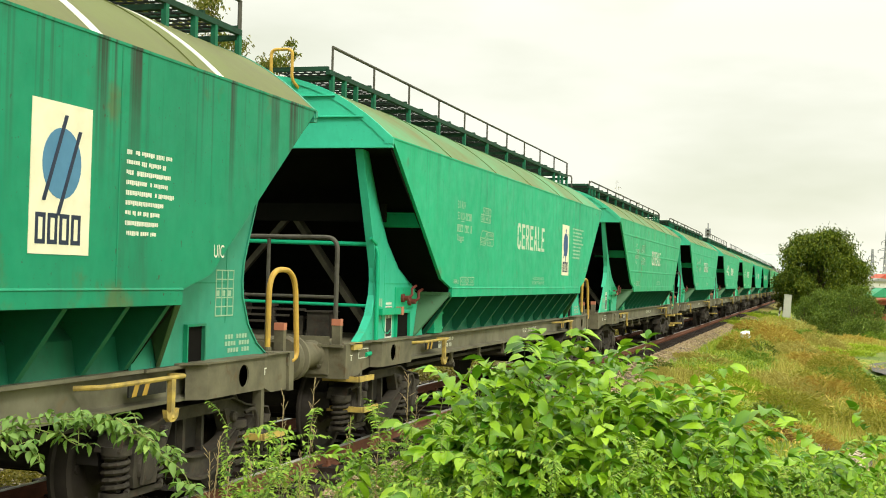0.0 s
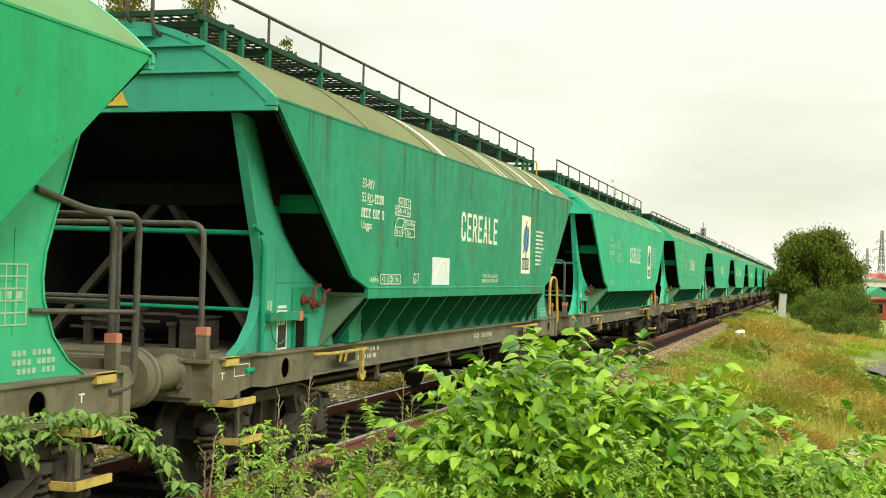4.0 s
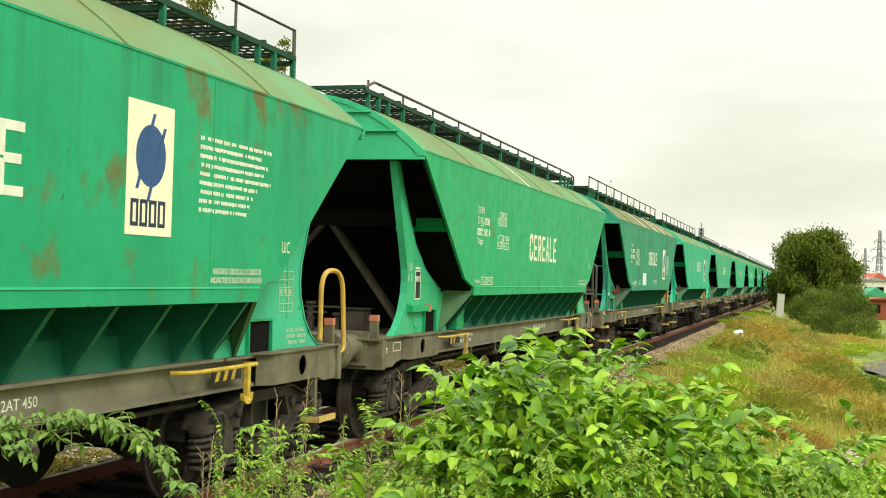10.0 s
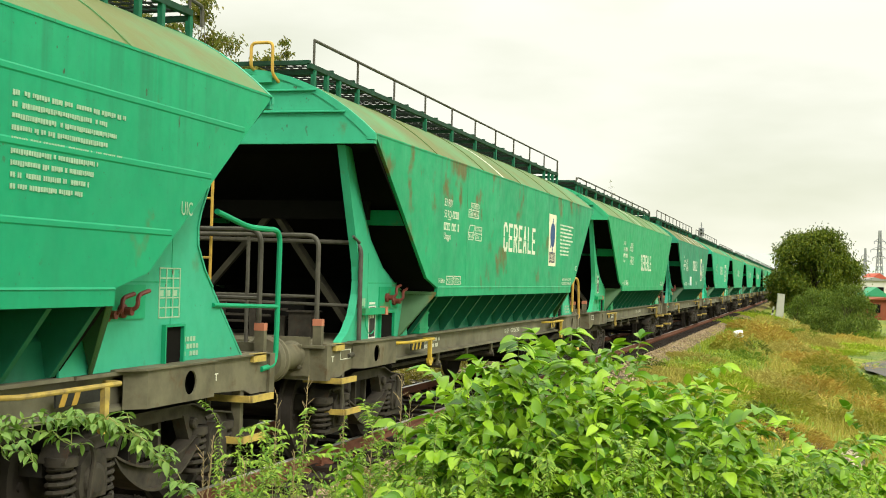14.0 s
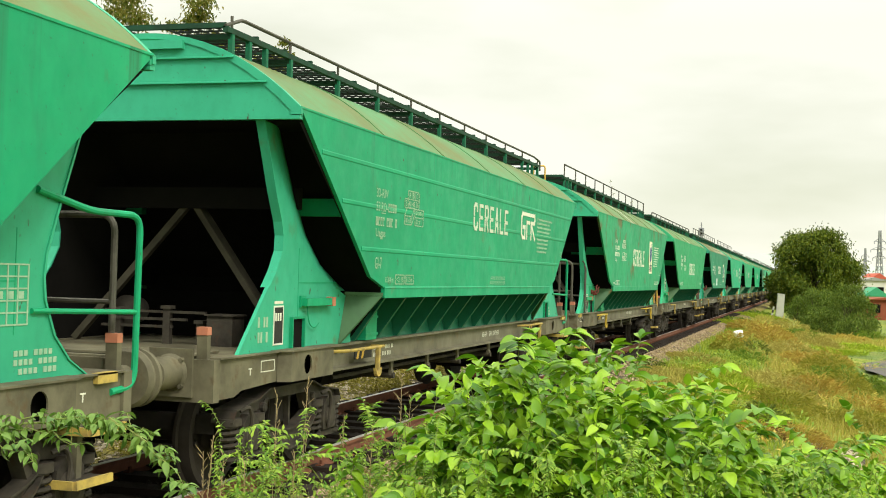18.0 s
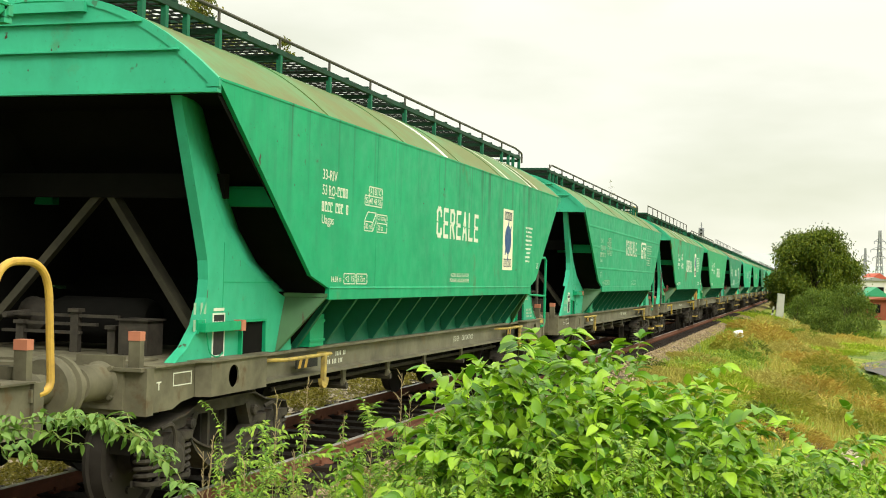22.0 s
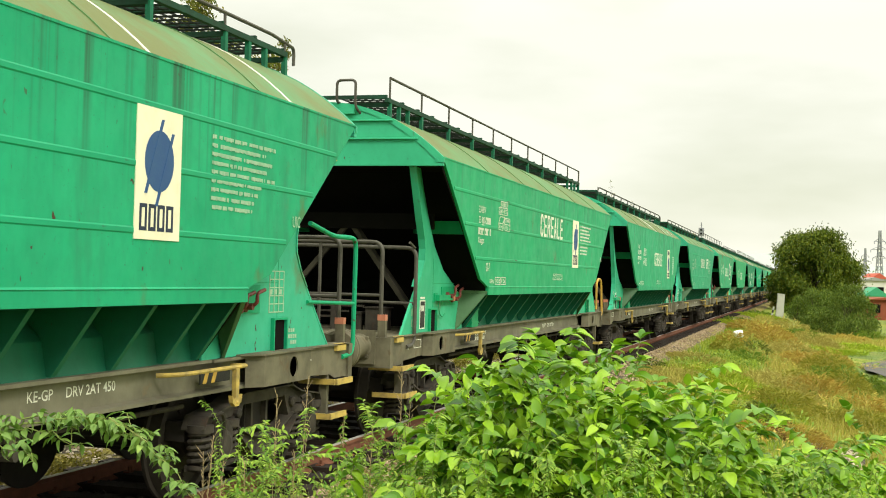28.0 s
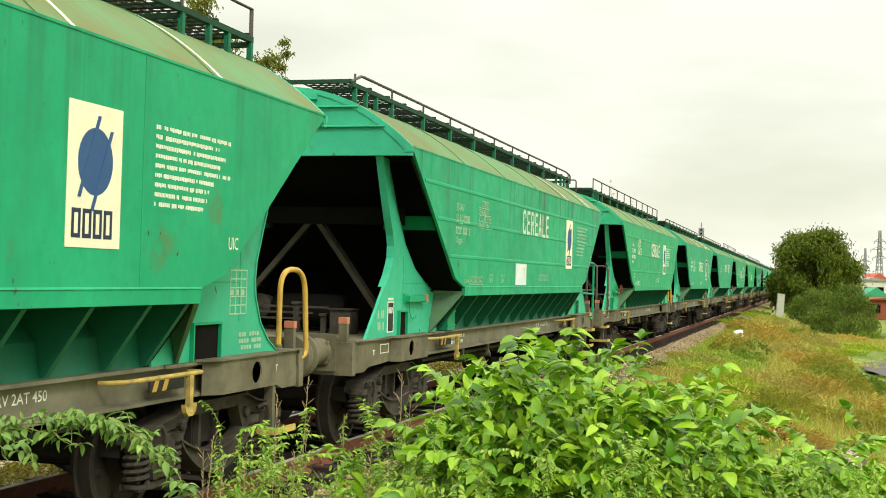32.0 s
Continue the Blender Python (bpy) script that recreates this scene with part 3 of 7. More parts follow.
def mk_rail_mid(bm):
    ring_tube(bm, [(-1.1, 0.9, 1.56), (1.22, 0.92, 1.54)], 0.018, 7)


def mk_rail_front(bm):
    """The front platform's side rail: from the plate out to the end, down, and back into the beam."""
    ring_tube(bm, bend([(1.19, -1.08, 2.34), (1.2, -0.5, 2.24), (1.22, 0.08, 2.24), (1.22, 0.06, 1.06), (1.22, -0.24, 1.04)], 0.13, 6), 0.024, 9)


def mk_rail_front_mid(bm):
    ring_tube(bm, [(1.19, -1.1, 1.6), (1.22, 0.07, 1.57)], 0.018, 7)


def mk_rail_end(bm):
    ring_tube(bm, bend([(-1.15, 0.0, 1.1), (-1.15, 0.0, 2.24), (1.1, 0.0, 2.24), (1.1, 0.0, 1.02)], 0.13, 6), 0.024, 9)


def mk_rail_end_mid(bm):
    ring_tube(bm, [(-1.15, 0, 1.64), (1.1, 0, 1.64)], 0.018, 7)
    ring_tube(bm, [(0.35, 0, 1.1), (0.35, 0, 2.24)], 0.02, 7)


def mk_ladder_rail(bm):
    ring_tube(bm, bend([(0, 0, 1.17), (0, 0, 3.2), (0, 0.2, 3.85), (0, 0.25, 3.95)], 0.1), 0.016, 7)


def mk_ladder_rung(bm):
    ring_tube(bm, [(-0.2, 0, 0), (0.2, 0, 0)], 0.012, 6)


def mk_lamp_iron(bm):
    box(bm, -0.045, 0.045, -0.03, 0.03, 1.15, 1.36)


def mk_lamp_cap(bm):
    box(bm, -0.048, 0.048, -0.035, 0.035, 1.36, 1.425)


def mk_strut(bm):
    m = look((0, 5.4, 2.56), (1.12, 5.62, 1.18))
    box(bm, -0.055, 0.055, -0.03, 0.03, -1.78, 0, m)


def mk_cross_beam(bm):
    box(bm, -1.14, 1.14, 5.42, 5.5, 2.46, 2.66)


def mk_tank(bm):
    lathe(bm, [(-0.5, 0.05), (-0.47, 0.17), (-0.4, 0.2), (0.4, 0.2), (0.47, 0.17), (0.5, 0.05)], 20, 0, (0.1, 5.2, 1.42))


def mk_step(bm):
    box(bm, 0.92, 1.3, -0.2, 0.2, 0.29, 0.31)


def mk_step_edge(bm):
    box(bm, 1.3, 1.325, -0.21, 0.21, 0.27, 0.325)
    box(bm, 0.92, 1.3, -0.225, -0.2, 0.27, 0.325)


def mk_step_hanger(bm):
    box(bm, 1.12, 1.2, -0.03, 0.03, 0.3, 0.9)


def mk_foot_bar(bm):
    ring_tube(bm, bend([(1.17, -0.95, 1.1), (1.34, -0.9, 1.11), (1.34, 0.22, 1.11), (1.17, 0.26, 1.1)], 0.07), 0.017, 8)


def mk_foot_post(bm):
    ring_tube(bm, bend([(1.33, 0, 1.12), (1.33, 0, 0.86), (1.36, 0, 0.82)], 0.03), 0.02, 8)
    prism(bm, [(-0.09, 0.89), (-0.075, 0.83), (-0.03, 0.80), (0.03, 0.80), (0.075, 0.83), (0.09, 0.89), (0.05, 0.855), (0.025, 0.87), (0.03, 1.1), (-0.03, 1.1), (-0.025, 0.87), (-0.05, 0.855)], 0, 1.325, 1.36)


def mk_stripe_plate(bm):
    box(bm, 1.205, 1.22, -0.36, 0.14, 0.99, 1.09)


def mk_port(w):
    """Flange of the lower end plate's step-like recess, whose shade is a black plate."""
    def mk(bm):
        for a in ((-w - 0.018, -w, 1.172, 1.45), (w, w + 0.018, 1.172, 1.45), (-w - 0.018, w + 0.018, 1.45, 1.468)):
            box(bm, PLATE, PLATE + 0.035, a[0], a[1], a[2], a[3])
    return mk


# Flat black plate that paints the shaded depth of the recess.
def mk_port_back(w):
    return lambda bm: box(bm, PLATE + 0.001, PLATE + 0.005, -w, w, 1.172, 1.45)


def mk_marker(bm):
    """A flat arm on the end plate, with its bracket."""
    box(bm, PLATE + 0.02, PLATE + 0.075, 0.0, 0.62, 1.475, 1.545)
    box(bm, PLATE, PLATE + 0.02, -0.02, 0.1, 1.46, 1.57)
    ring_tube(bm, bend([(PLATE + 0.02, 0.12, 1.475), (PLATE + 0.03, 0.16, 1.3), (PLATE + 0.03, 0.3, 1.26), (PLATE + 0.02, 0.42, 1.3)], 0.08), 0.006, 5)


def mk_marker_tip(bm):
    box(bm, PLATE + 0.012, PLATE + 0.085, 0.62, 0.69, 1.466, 1.554)


def mk_lever(bm):
    ring_tube(bm, bend([(PLATE + 0.02, 0, 1.62), (PLATE + 0.13, 0.02, 1.64), (PLATE + 0.11, 0.05, 1.73), (PLATE + 0.11, 0.2, 1.76)], 0.05), 0.016, 7)
    lathe(bm, [(PLATE, 0.05), (PLATE + 0.04, 0.05), (PLATE + 0.05, 0.03), (PLATE + 0.1, 0.03)], 10, 0, (0, 0, 1.62))


def mk_lever_plate(bm):
    box(bm, PLATE, PLATE + 0.012, -0.22, 0.42, 1.5, 1.74)


def mk_valve_box(bm):
    box(bm, 1.1, 1.24, -0.17, 0.17, 1.18, 1.48)
    for z in (1.24, 1.42):
        box(bm, 1.235, 1.25, -0.18, 0.18, z - 0.012, z + 0.012)


def mk_hanger(bm):
    prism(bm, [(-0.07, 0.93), (0.07, 0.93), (0.035, 0.8), (0.035, 0.72), (-0.035, 0.72), (-0.035, 0.8)], 0, 1.085, 1.11)
    lathe(bm, [(1.075, 0.035), (1.125, 0.035)], 10, 0, (0, 0, 0.75))


def mk_cross_shaft(bm):
    ring_tube(bm, [(0.2, 0, 0.72), (1.14, 0, 0.72)], 0.035, 8)


def flat(y0, y1, z0, z1, d=0.0):
    """A thin painted panel on the side sheet."""
    def mk(bm):
        box(bm, SIDE - 0.004, SIDE + 0.004 + d, y0, y1, z0, z1)
    return mk


def bars(rows, y0, z_top, h, gap, widths, seed):
    """Lines of writing too small to read, as short bars."""
    def mk(bm):
        r = random.Random(seed)
        for i in range(rows):
            z, y = z_top - i * (h + gap), y0
            end = y0 + widths[i % len(widths)]
            while y < end:
                w = r.uniform(0.35, 0.7) * h
                if r.random() < 0.16:
                    y += 0.6 * h
                    continue
                box(bm, SIDE - 0.002, SIDE + 0.0015, y, y + w, z - h * r.uniform(0.72, 1.0), z)
                y += w + h * 0.2
    return mk


def digit_bars(y0, z_top, h, width, seed):
    """A number as plain strokes of its size."""
    def mk(bm):
        r = random.Random(seed)
        y = y0
        while y < y0 + width:
            for q in ((y, y + 0.046, z_top - 0.013, z_top), (y, y + 0.046, z_top - h, z_top - h + 0.013), (y, y + 0.013, z_top - h + 0.013, z_top - 0.013), (y + 0.033, y + 0.046, z_top - h * r.choice((0.5, 1.0)) + 0.013, z_top - 0.013)):
                if q[1] > q[0]:
                    box(bm, SIDE - 0.002, SIDE + 0.003, *q)
            y += 0.068 if r.random() < 0.85 else 0.12
    return mk


def disc(y, z, ry, rz, d=0.006):
    def mk(bm):
        prism(bm, [(y + ry * math.cos(k * math.pi / 14), z + rz * math.sin(k * math.pi / 14)) for k in range(28)], 0, SIDE, SIDE + d)
    return mk


def slash(y0, z0, y1, z1, w, d):
    def mk(bm):
        prism(bm, [(y0 - w, z0), (y0 + w, z0), (y1 + w, z1), (y1 - w, z1)], 0, SIDE, SIDE + d)
    return mk


def emblem(wagon, y, z0, h, style):
    """The cream board with its round sign; the owner's mark is left as plain shapes."""
    w = 0.59
    board = part("emblem_board", flat(y, y + w, z0, z0 + h), CREAM_MAT, wagon, "cream painted panel with a round blue sign")
    blue = SKYBLUE_MAT if style == "light" else BLUE_MAT
    ink = NAVY_MAT if style == "light" else BLUE_MAT
    cy, cz = y + w * 0.5, z0 + h * (0.60 if style != "two" else 0.5)
    part("sign_disc", disc(cy, cz, 0.19, 0.205), blue, board)
    for d, s in ((-0.17, -0.22), (-0.03, -0.3)):
        part("sign_stroke", slash(cy + d, cz + s, cy + d + 0.2, cz + s + 0.5, 0.015, 0.009), ink, board)
    for zz in ((z0 + 0.07,) if style != "two" else (z0 + 0.05, z0 + h - 0.15)):
        n, hh = (4, 0.15) if style != "two" else (5 if zz < z0 + 0.2 else 7, 0.105)
        step = 0.46 / n
        for k in range(n):
            a = y + 0.07 + k * step
            e = a + step * 0.6
            part("letter_bar", stroke([(a, zz), (e, zz), (e, zz + hh), (a, zz + hh), (a, zz)], 0.026 if n == 4 else 0.014), NAVY_MAT, board, m=pose(0.003, 0, 0))


def word_mark(wagon, name, text, y, z, h, w, mat, label=""):
    """A short stencilled text on the near side, from its lower corner."""
    return part(name, letters(text, h, w, (text, h, w)), mat, wagon, label, m=pose(SIDE + 0.003, y, z))


def stroke(pts, w, dash=0.0, first=0):
    """A painted line of that width through points of the side, whole or in dashes."""
    def mk(bm):
        k = first
        for (y0, z0), (y1, z1) in zip(pts, pts[1:]):
            d = Vector((y1 - y0, z1 - z0))
            n = max(1, round(d.length / dash)) if dash else 1
            gap = 0.1 if n > 1 else 0.0
            u = d.normalized() * w / 2
            for q in range(n):
                a, b = (q + gap) / n, (q + 1 - gap) / n
                ay, az, by, bz = y0 + d.x * a, z0 + d.y * a, y0 + d.x * b, z0 + d.y * b
                if n == 1:
                    ay, az, by, bz = ay - u.x, az - u.y, by + u.x, bz + u.y
                prism(bm, [(ay - u.y, az + u.x), (ay + u.y, az - u.x), (by + u.y, bz - u.x), (by - u.y, bz + u.x)], 0, SIDE - 0.002, SIDE + 0.002 + 0.0004 * (k % 11))
                k += 1
    return mk


STENCIL = {
    "C": (((1, 0.78), (1, 0.88), (0.75, 1), (0.25, 1), (0, 0.88), (0, 0.6)), ((0, 0.4), (0, 0.12), (0.25, 0), (0.75, 0), (1, 0.12), (1, 0.22))),
    "E": (((0, 0.4), (0, 0), (1, 0)), ((0, 0.6), (0, 1), (1, 1)), ((0.26, 0.5), (0.85, 0.5))),
    "R": (((0, 0), (0, 0.4)), ((0, 0.6), (0, 1), (0.75, 1), (1, 0.88), (1, 0.62), (0.75, 0.5), (0.3, 0.5)), ((0.5, 0.42), (1, 0))),
    "A": (((0, 0), (0.18, 0.38)), ((0.28, 0.58), (0.5, 1), (0.72, 0.58)), ((0.82, 0.38), (1, 0)), ((0.3, 0.3), (0.7, 0.3))),
    "L": (((0, 1), (0, 0.54)), ((0, 0.34), (0, 0), (1, 0))),
}


def stencilled(text, width, height):
    """A word in narrow stencil letters with their bridges left open."""
    def mk(bm):
        pitch = width / (len(text) - 0.28)
        w = 0.135 * height
        for i, ch in enumerate(text):
            count = 0
            for line in STENCIL[ch]:
                stroke([(i * pitch + w / 2 + u * (0.72 * pitch - w), w / 2 + v * (height - w)) for u, v in line], w, first=count)(bm)
                count += len(line) - 1
    return mk


def markings(wagon, cfg):
    """Everything stencilled on the near side."""
    wy, zt, ww, wh = cfg.get("word", (-0.90, 2.32, 1.86, 0.36))
    part("lettering", stencilled("CEREALE", ww, wh), SOFT_WHITE if cfg.get("faded") else WHITE_MAT, wagon, "stencilled white word CEREALE", ("cereale", ww, wh), pose(0, wy, zt))
    ink = FADED_MAT if cfg.get("faded") else WHITE_MAT
    y, base = cfg.get("num_y", -4.0), cfg.get("num_z", 2.29)
    word_mark(wagon, "agreement_mark", cfg.get("riv", "33 RIV"), y, base + 0.42, 0.092, 0.35, ink)
    word_mark(wagon, "country_code", "53", y, base + 0.283, 0.092, 0.11, ink)
    word_mark(wagon, "country_mark", "RO-", y + 0.155, base + 0.283, 0.092, 0.19, ink)
    part("underline", flat(y + 0.155, y + 0.29, base + 0.262, base + 0.271), ink, wagon, key=("under", y, base))
    part("number_line", digit_bars(y + 0.37, base + 0.375, 0.09, 0.26, 1), ink, wagon, key=("num", 0, y, base))
    for i, (a, w) in enumerate(((0.0, 0.23), (0.33, 0.16), (0.6, 0.03))):
        part("number_line", digit_bars(y + a, base + 0.225, 0.09, w, 5 + i), ink, wagon, key=("num", 1 + i, y, base))
    word_mark(wagon, "type_mark", "Uagps", y, base, 0.105, 0.29, ink)
    y2, zb = y + cfg.get("tab", 1.08), cfg.get("tab_z", 2.6)
    tab = part("data_table", lambda bm: [stroke(p, 0.010, 0.06)(bm) for p in (((y2, zb), (y2 + 0.49, zb), (y2 + 0.49, zb + 0.185), (y2 + 0.11, zb + 0.185), (y2 + 0.11, zb)), ((y2, zb), (y2, zb + 0.095), (y2 + 0.49, zb + 0.095)), ((y2 + 0.237, zb + 0.1), (y2 + 0.237, zb + 0.18)), ((y2 + 0.363, zb + 0.1), (y2 + 0.363, zb + 0.18)))], ink, wagon, "stencilled load table", ("tab", y2, zb))
    for text, dy, dz, w in (("A", 0.145, 0.113, 0.055), ("B", 0.272, 0.113, 0.055), ("C", 0.4, 0.113, 0.055), ("S", 0.025, 0.018, 0.055), (cfg.get("loads", "40 48 56"), 0.128, 0.018, 0.34)):
        part("table_entry", letters(text, 0.06, w, ("entry", text)), ink, tab, m=pose(SIDE + 0.002, y2 + dy, zb + dz))
    zv = cfg.get("vol_z", 2.3)
    part("volume_sign", lambda bm: [stroke(p, 0.010, 0.06)(bm) for p in (((y2, zv), (y2 + 0.24, zv), (y2 + 0.24, zv + 0.09), (y2, zv + 0.09), (y2, zv)), ((y2, zv + 0.09), (y2 + 0.09, zv + 0.185), (y2 + 0.33, zv + 0.185), (y2 + 0.24, zv + 0.09)), ((y2 + 0.33, zv + 0.185), (y2 + 0.33, zv + 0.1), (y2 + 0.24, zv)))], ink, wagon, "stencilled outline of a box", ("volsign", y2, zv))
    word_mark(wagon, "volume_mark", "80 m3", y2 + 0.03, zv + 0.018, 0.055, 0.18, ink)
    vol = part("weight_table", lambda bm: [stroke(p, 0.010, 0.06)(bm) for p in (((y2 + 0.36, zv), (y2 + 0.66, zv), (y2 + 0.66, zv + 0.175), (y2 + 0.36, zv + 0.175), (y2 + 0.36, zv)), ((y2 + 0.365, zv + 0.088), (y2 + 0.655, zv + 0.088)))], ink, wagon, "stencilled weight table", ("vol", y2, zv))
    for text, dz, w in ((cfg.get("tare", "23 000kg"), 0.107, 0.24), ("20 zt", 0.018, 0.15)):
        part("table_entry", letters(text, 0.053, w, ("entry", text)), ink, vol, m=pose(SIDE + 0.003, y2 + 0.39, zv + dz))
    ly = cfg.get("len_y", -4.16)
    word_mark(wagon, "length_mark", cfg["length"], ly + 0.03, 1.795, 0.055, 0.17, ink)
    word_mark(wagon, "unit_mark", "m", ly + 0.225, 1.795, 0.04, 0.05, ink)
    for a, text, w in ((ly + 0.35, "<2 15", 0.23), (ly + 0.68, "R 75m", 0.2)):
        table = part("limit_table", lambda bm: stroke([(a, 1.78), (a + 0.29, 1.78), (a + 0.29, 1.875), (a, 1.875), (a, 1.78)], 0.010, 0.06)(bm), ink, wagon, "stencilled limit in a frame", ("lim", a))
        part("table_entry", letters(text, 0.058, w, ("entry", text)), ink, table, m=pose(SIDE + 0.003, a + 0.03, 1.799))
    ny, nz = cfg.get("notice", (0.16, 1.86))
    for i, line in enumerate(("VAGONUL CIRCULA CU GURILE DE", "INCARCARE SI DESCARCARE INCHISE")):
        part("notice_line", letters(line, 0.046, 0.82 + 0.05 * i, ("notice", i)), ink, wagon, m=pose(SIDE + 0.003, ny + 0.03 - 0.03 * i, nz - 0.066 * i))
    part("uic_mark", letters("UIC", 0.095, 0.16, "uic"), ink, wagon, m=pose(SIDE + 0.003, *cfg.get("uic", (5.0, 2.25) if cfg["ribbed"] else (4.6, 2.03))))
    for gy, gz in cfg.get("gauge", ()):
        word_mark(wagon, "gauge_mark", "GI-7", gy, gz, 0.12, 0.2, ink)
    oy, oz, ow = cfg.get("owner", (3.44, 2.62, 0.6))
    if cfg.get("emblem") or cfg.get("monogram"):
        part("owner_notice", bars(9, oy, oz, 0.032, 0.032, [ow * q for q in (1.0, 0.82, 0.92, 0.84, 0.98, 0.75, 0.7, 0.66, 0.62)], 11), ink, wagon, key=("owner", oy, oz, ow))
    if cfg.get("emblem"):
        ey, ez = cfg.get("emblem_at", (2.43, 1.95))
        emblem(wagon, ey, ez, 0.87, cfg["emblem"])
    if cfg.get("board"):
        part("chalk_board", flat(cfg["board"], cfg["board"] + 0.7, 1.77, 2.09), CHALK_MAT, wagon, "pale washed-out panel with a faded arc")
        b0 = cfg["board"]
        part("faded_arc", stroke([(b0 + 0.06 + 0.55 * math.sin(0.16 * q), 1.86 + 0.2 * math.sin(0.16 * q * 1.9)) for q in range(11)], 0.035), CREAM_MAT, wagon, "faded yellow arc on the pale panel", ("arc", b0), pose(0.004, 0, 0))
    if cfg.get("monogram"):
        y0, z0 = cfg["monogram"]
        mono = part("monogram", stroke([(y0 + 0.9, z0 + 0.36), (y0 + 0.06, z0 + 0.36), (y0, z0 + 0.3), (y0, z0 + 0.06), (y0 + 0.06, z0), (y0 + 0.22, z0), (y0 + 0.22, z0 + 0.16), (y0 + 0.1, z0 + 0.16)], 0.055), WHITE_MAT, wagon, "bold white linked company initials")
        part("letter_bar", stroke([(y0 + 0.36, z0), (y0 + 0.36, z0 + 0.24), (y0 + 0.55, z0 + 0.24)], 0.055), WHITE_MAT, mono)
        part("letter_bar", stroke([(y0 + 0.66, z0), (y0 + 0.66, z0 + 0.24), (y0 + 0.88, z0 + 0.24), (y0 + 0.92, z0 + 0.3), (y0 + 0.9, z0 + 0.36)], 0.055), WHITE_MAT, mono)
        part("letter_bar", stroke([(y0 + 0.7, z0 + 0.2), (y0 + 0.92, z0)], 0.055), WHITE_MAT, mono)


def make_wagon(k, y, cfg):
    """One covered grain hopper wagon. Its origin is on the track's middle at rail height. Returns it with its wheelsets."""
    detail = cfg.get("near", True)
    long = cfg["ribbed"]
    ext = 0.5 if long else 0.0
    half = 7.42 + ext
    reach = half - 0.61
    wagon = tagged(new("hopper_wagon"), cfg["label"], "hopper wagon", "wagons of the grain train")
    wagon.empty_display_size = 0.3
    green, roof = cfg["green"], cfg["roof"]
    for s in (0, 180):
        t = pose(0, 0, 0, 0, 0, s)
        panel = part("side_panel", mk_side, green, wagon, key="side", m=t)
        part("edge_strip", mk_band, cfg["green"], panel, key="band")
        part("eave_strip", mk_eave, green, panel, key="eave")
        if long:
            for z, h in ((2.95, 5.95), (2.55, 5.43), (2.12, 4.88)):
                part("side_rib", lambda bm: prism(bm, [(SIDE, -0.024), (SIDE + 0.0062, -0.014), (SIDE + 0.0062, 0.014), (SIDE, 0.024)], 1, -1, 1), green, panel, "pressed horizontal rib", ("side_rib"), pose(0, 0, z) @ Matrix.Diagonal((1, h, 1, 1)))
        elif s == 0 or detail:
            for q in (-2.95, 3.35):
                part("weld_seam", lambda bm: box(bm, SIDE - 0.01, SIDE + 0.002, -0.008, 0.008, Z_LOW + 0.12, Z_EAVE - 0.02), green, panel, key="weld", m=pose(0, q, 0))
        part("hopper_floor", mk_lower, FLOOR_MAT, wagon, "soiled green hopper wall under the side sheet, darkened to paint shade", "lower", t)
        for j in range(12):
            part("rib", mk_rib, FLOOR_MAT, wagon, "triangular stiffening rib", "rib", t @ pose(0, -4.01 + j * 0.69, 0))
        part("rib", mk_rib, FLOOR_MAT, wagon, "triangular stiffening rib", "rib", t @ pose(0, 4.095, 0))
        part("sole_bar", mk_sole, SOLE_MAT, wagon, "grey-brown steel sole bar", "sole", t)
        for e in (1, -1):
            f = t if e == 1 else t @ Matrix.Diagonal((1, -1, 1, 1))
            pieces = [("end_plate", corner_plate(long), cfg["plate"], "plate%d" % long), ("plate_lining", inner_sheet(long), DARK_MAT, "inner_shade%d" % long), ("plate_flange", corner_flange(long), cfg["plate"], "flange%d" % long), ("gusset", mk_gusset_shelf, green, "gusset"), ("foot_ledge", mk_foot_ledge, cfg["dusty"], "ledge"), ("slot_lining", mk_slot_shade, DARK_MAT, "slot"),
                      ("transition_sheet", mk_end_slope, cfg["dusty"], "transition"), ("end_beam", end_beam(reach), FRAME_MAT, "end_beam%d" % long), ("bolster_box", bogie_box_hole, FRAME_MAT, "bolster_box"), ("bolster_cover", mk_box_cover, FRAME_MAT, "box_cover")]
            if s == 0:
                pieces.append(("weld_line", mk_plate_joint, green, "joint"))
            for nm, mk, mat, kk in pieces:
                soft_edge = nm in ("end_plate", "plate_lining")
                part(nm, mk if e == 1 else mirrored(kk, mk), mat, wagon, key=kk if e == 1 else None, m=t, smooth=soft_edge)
            if detail or s == 0:
                # Black plate paints the shade inside the bolster box behind its hole.
                part("hole_back", lambda bm: box(bm, 1.212, 1.219, -0.4, 0.36, 0.91, 1.16), DARK_MAT, wagon, "black plate that paints the shade inside the bolster hole", "holeback", t @ pose(0, e * 5.6, 0))
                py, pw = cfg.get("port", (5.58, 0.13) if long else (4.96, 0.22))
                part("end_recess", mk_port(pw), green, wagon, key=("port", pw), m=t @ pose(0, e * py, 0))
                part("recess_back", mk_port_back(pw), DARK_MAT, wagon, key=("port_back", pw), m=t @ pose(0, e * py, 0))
    roof_ob = part("roof", mk_roof, roof, wagon, "dusty moss-stained curved roof sheet", "roof", smooth=True)
    for q in (-4.3, -2.15, 0, 2.15, 4.3):
        part("roof_seam", mk_seam, roof, roof_ob, key="seam", m=pose(0, q, 0), smooth=True)
    for q, wd in cfg.get("streaks", ()):
        part("roof_streak", streak_patch(q, wd), TARP_MAT, roof_ob, "white sun-bleached streak")
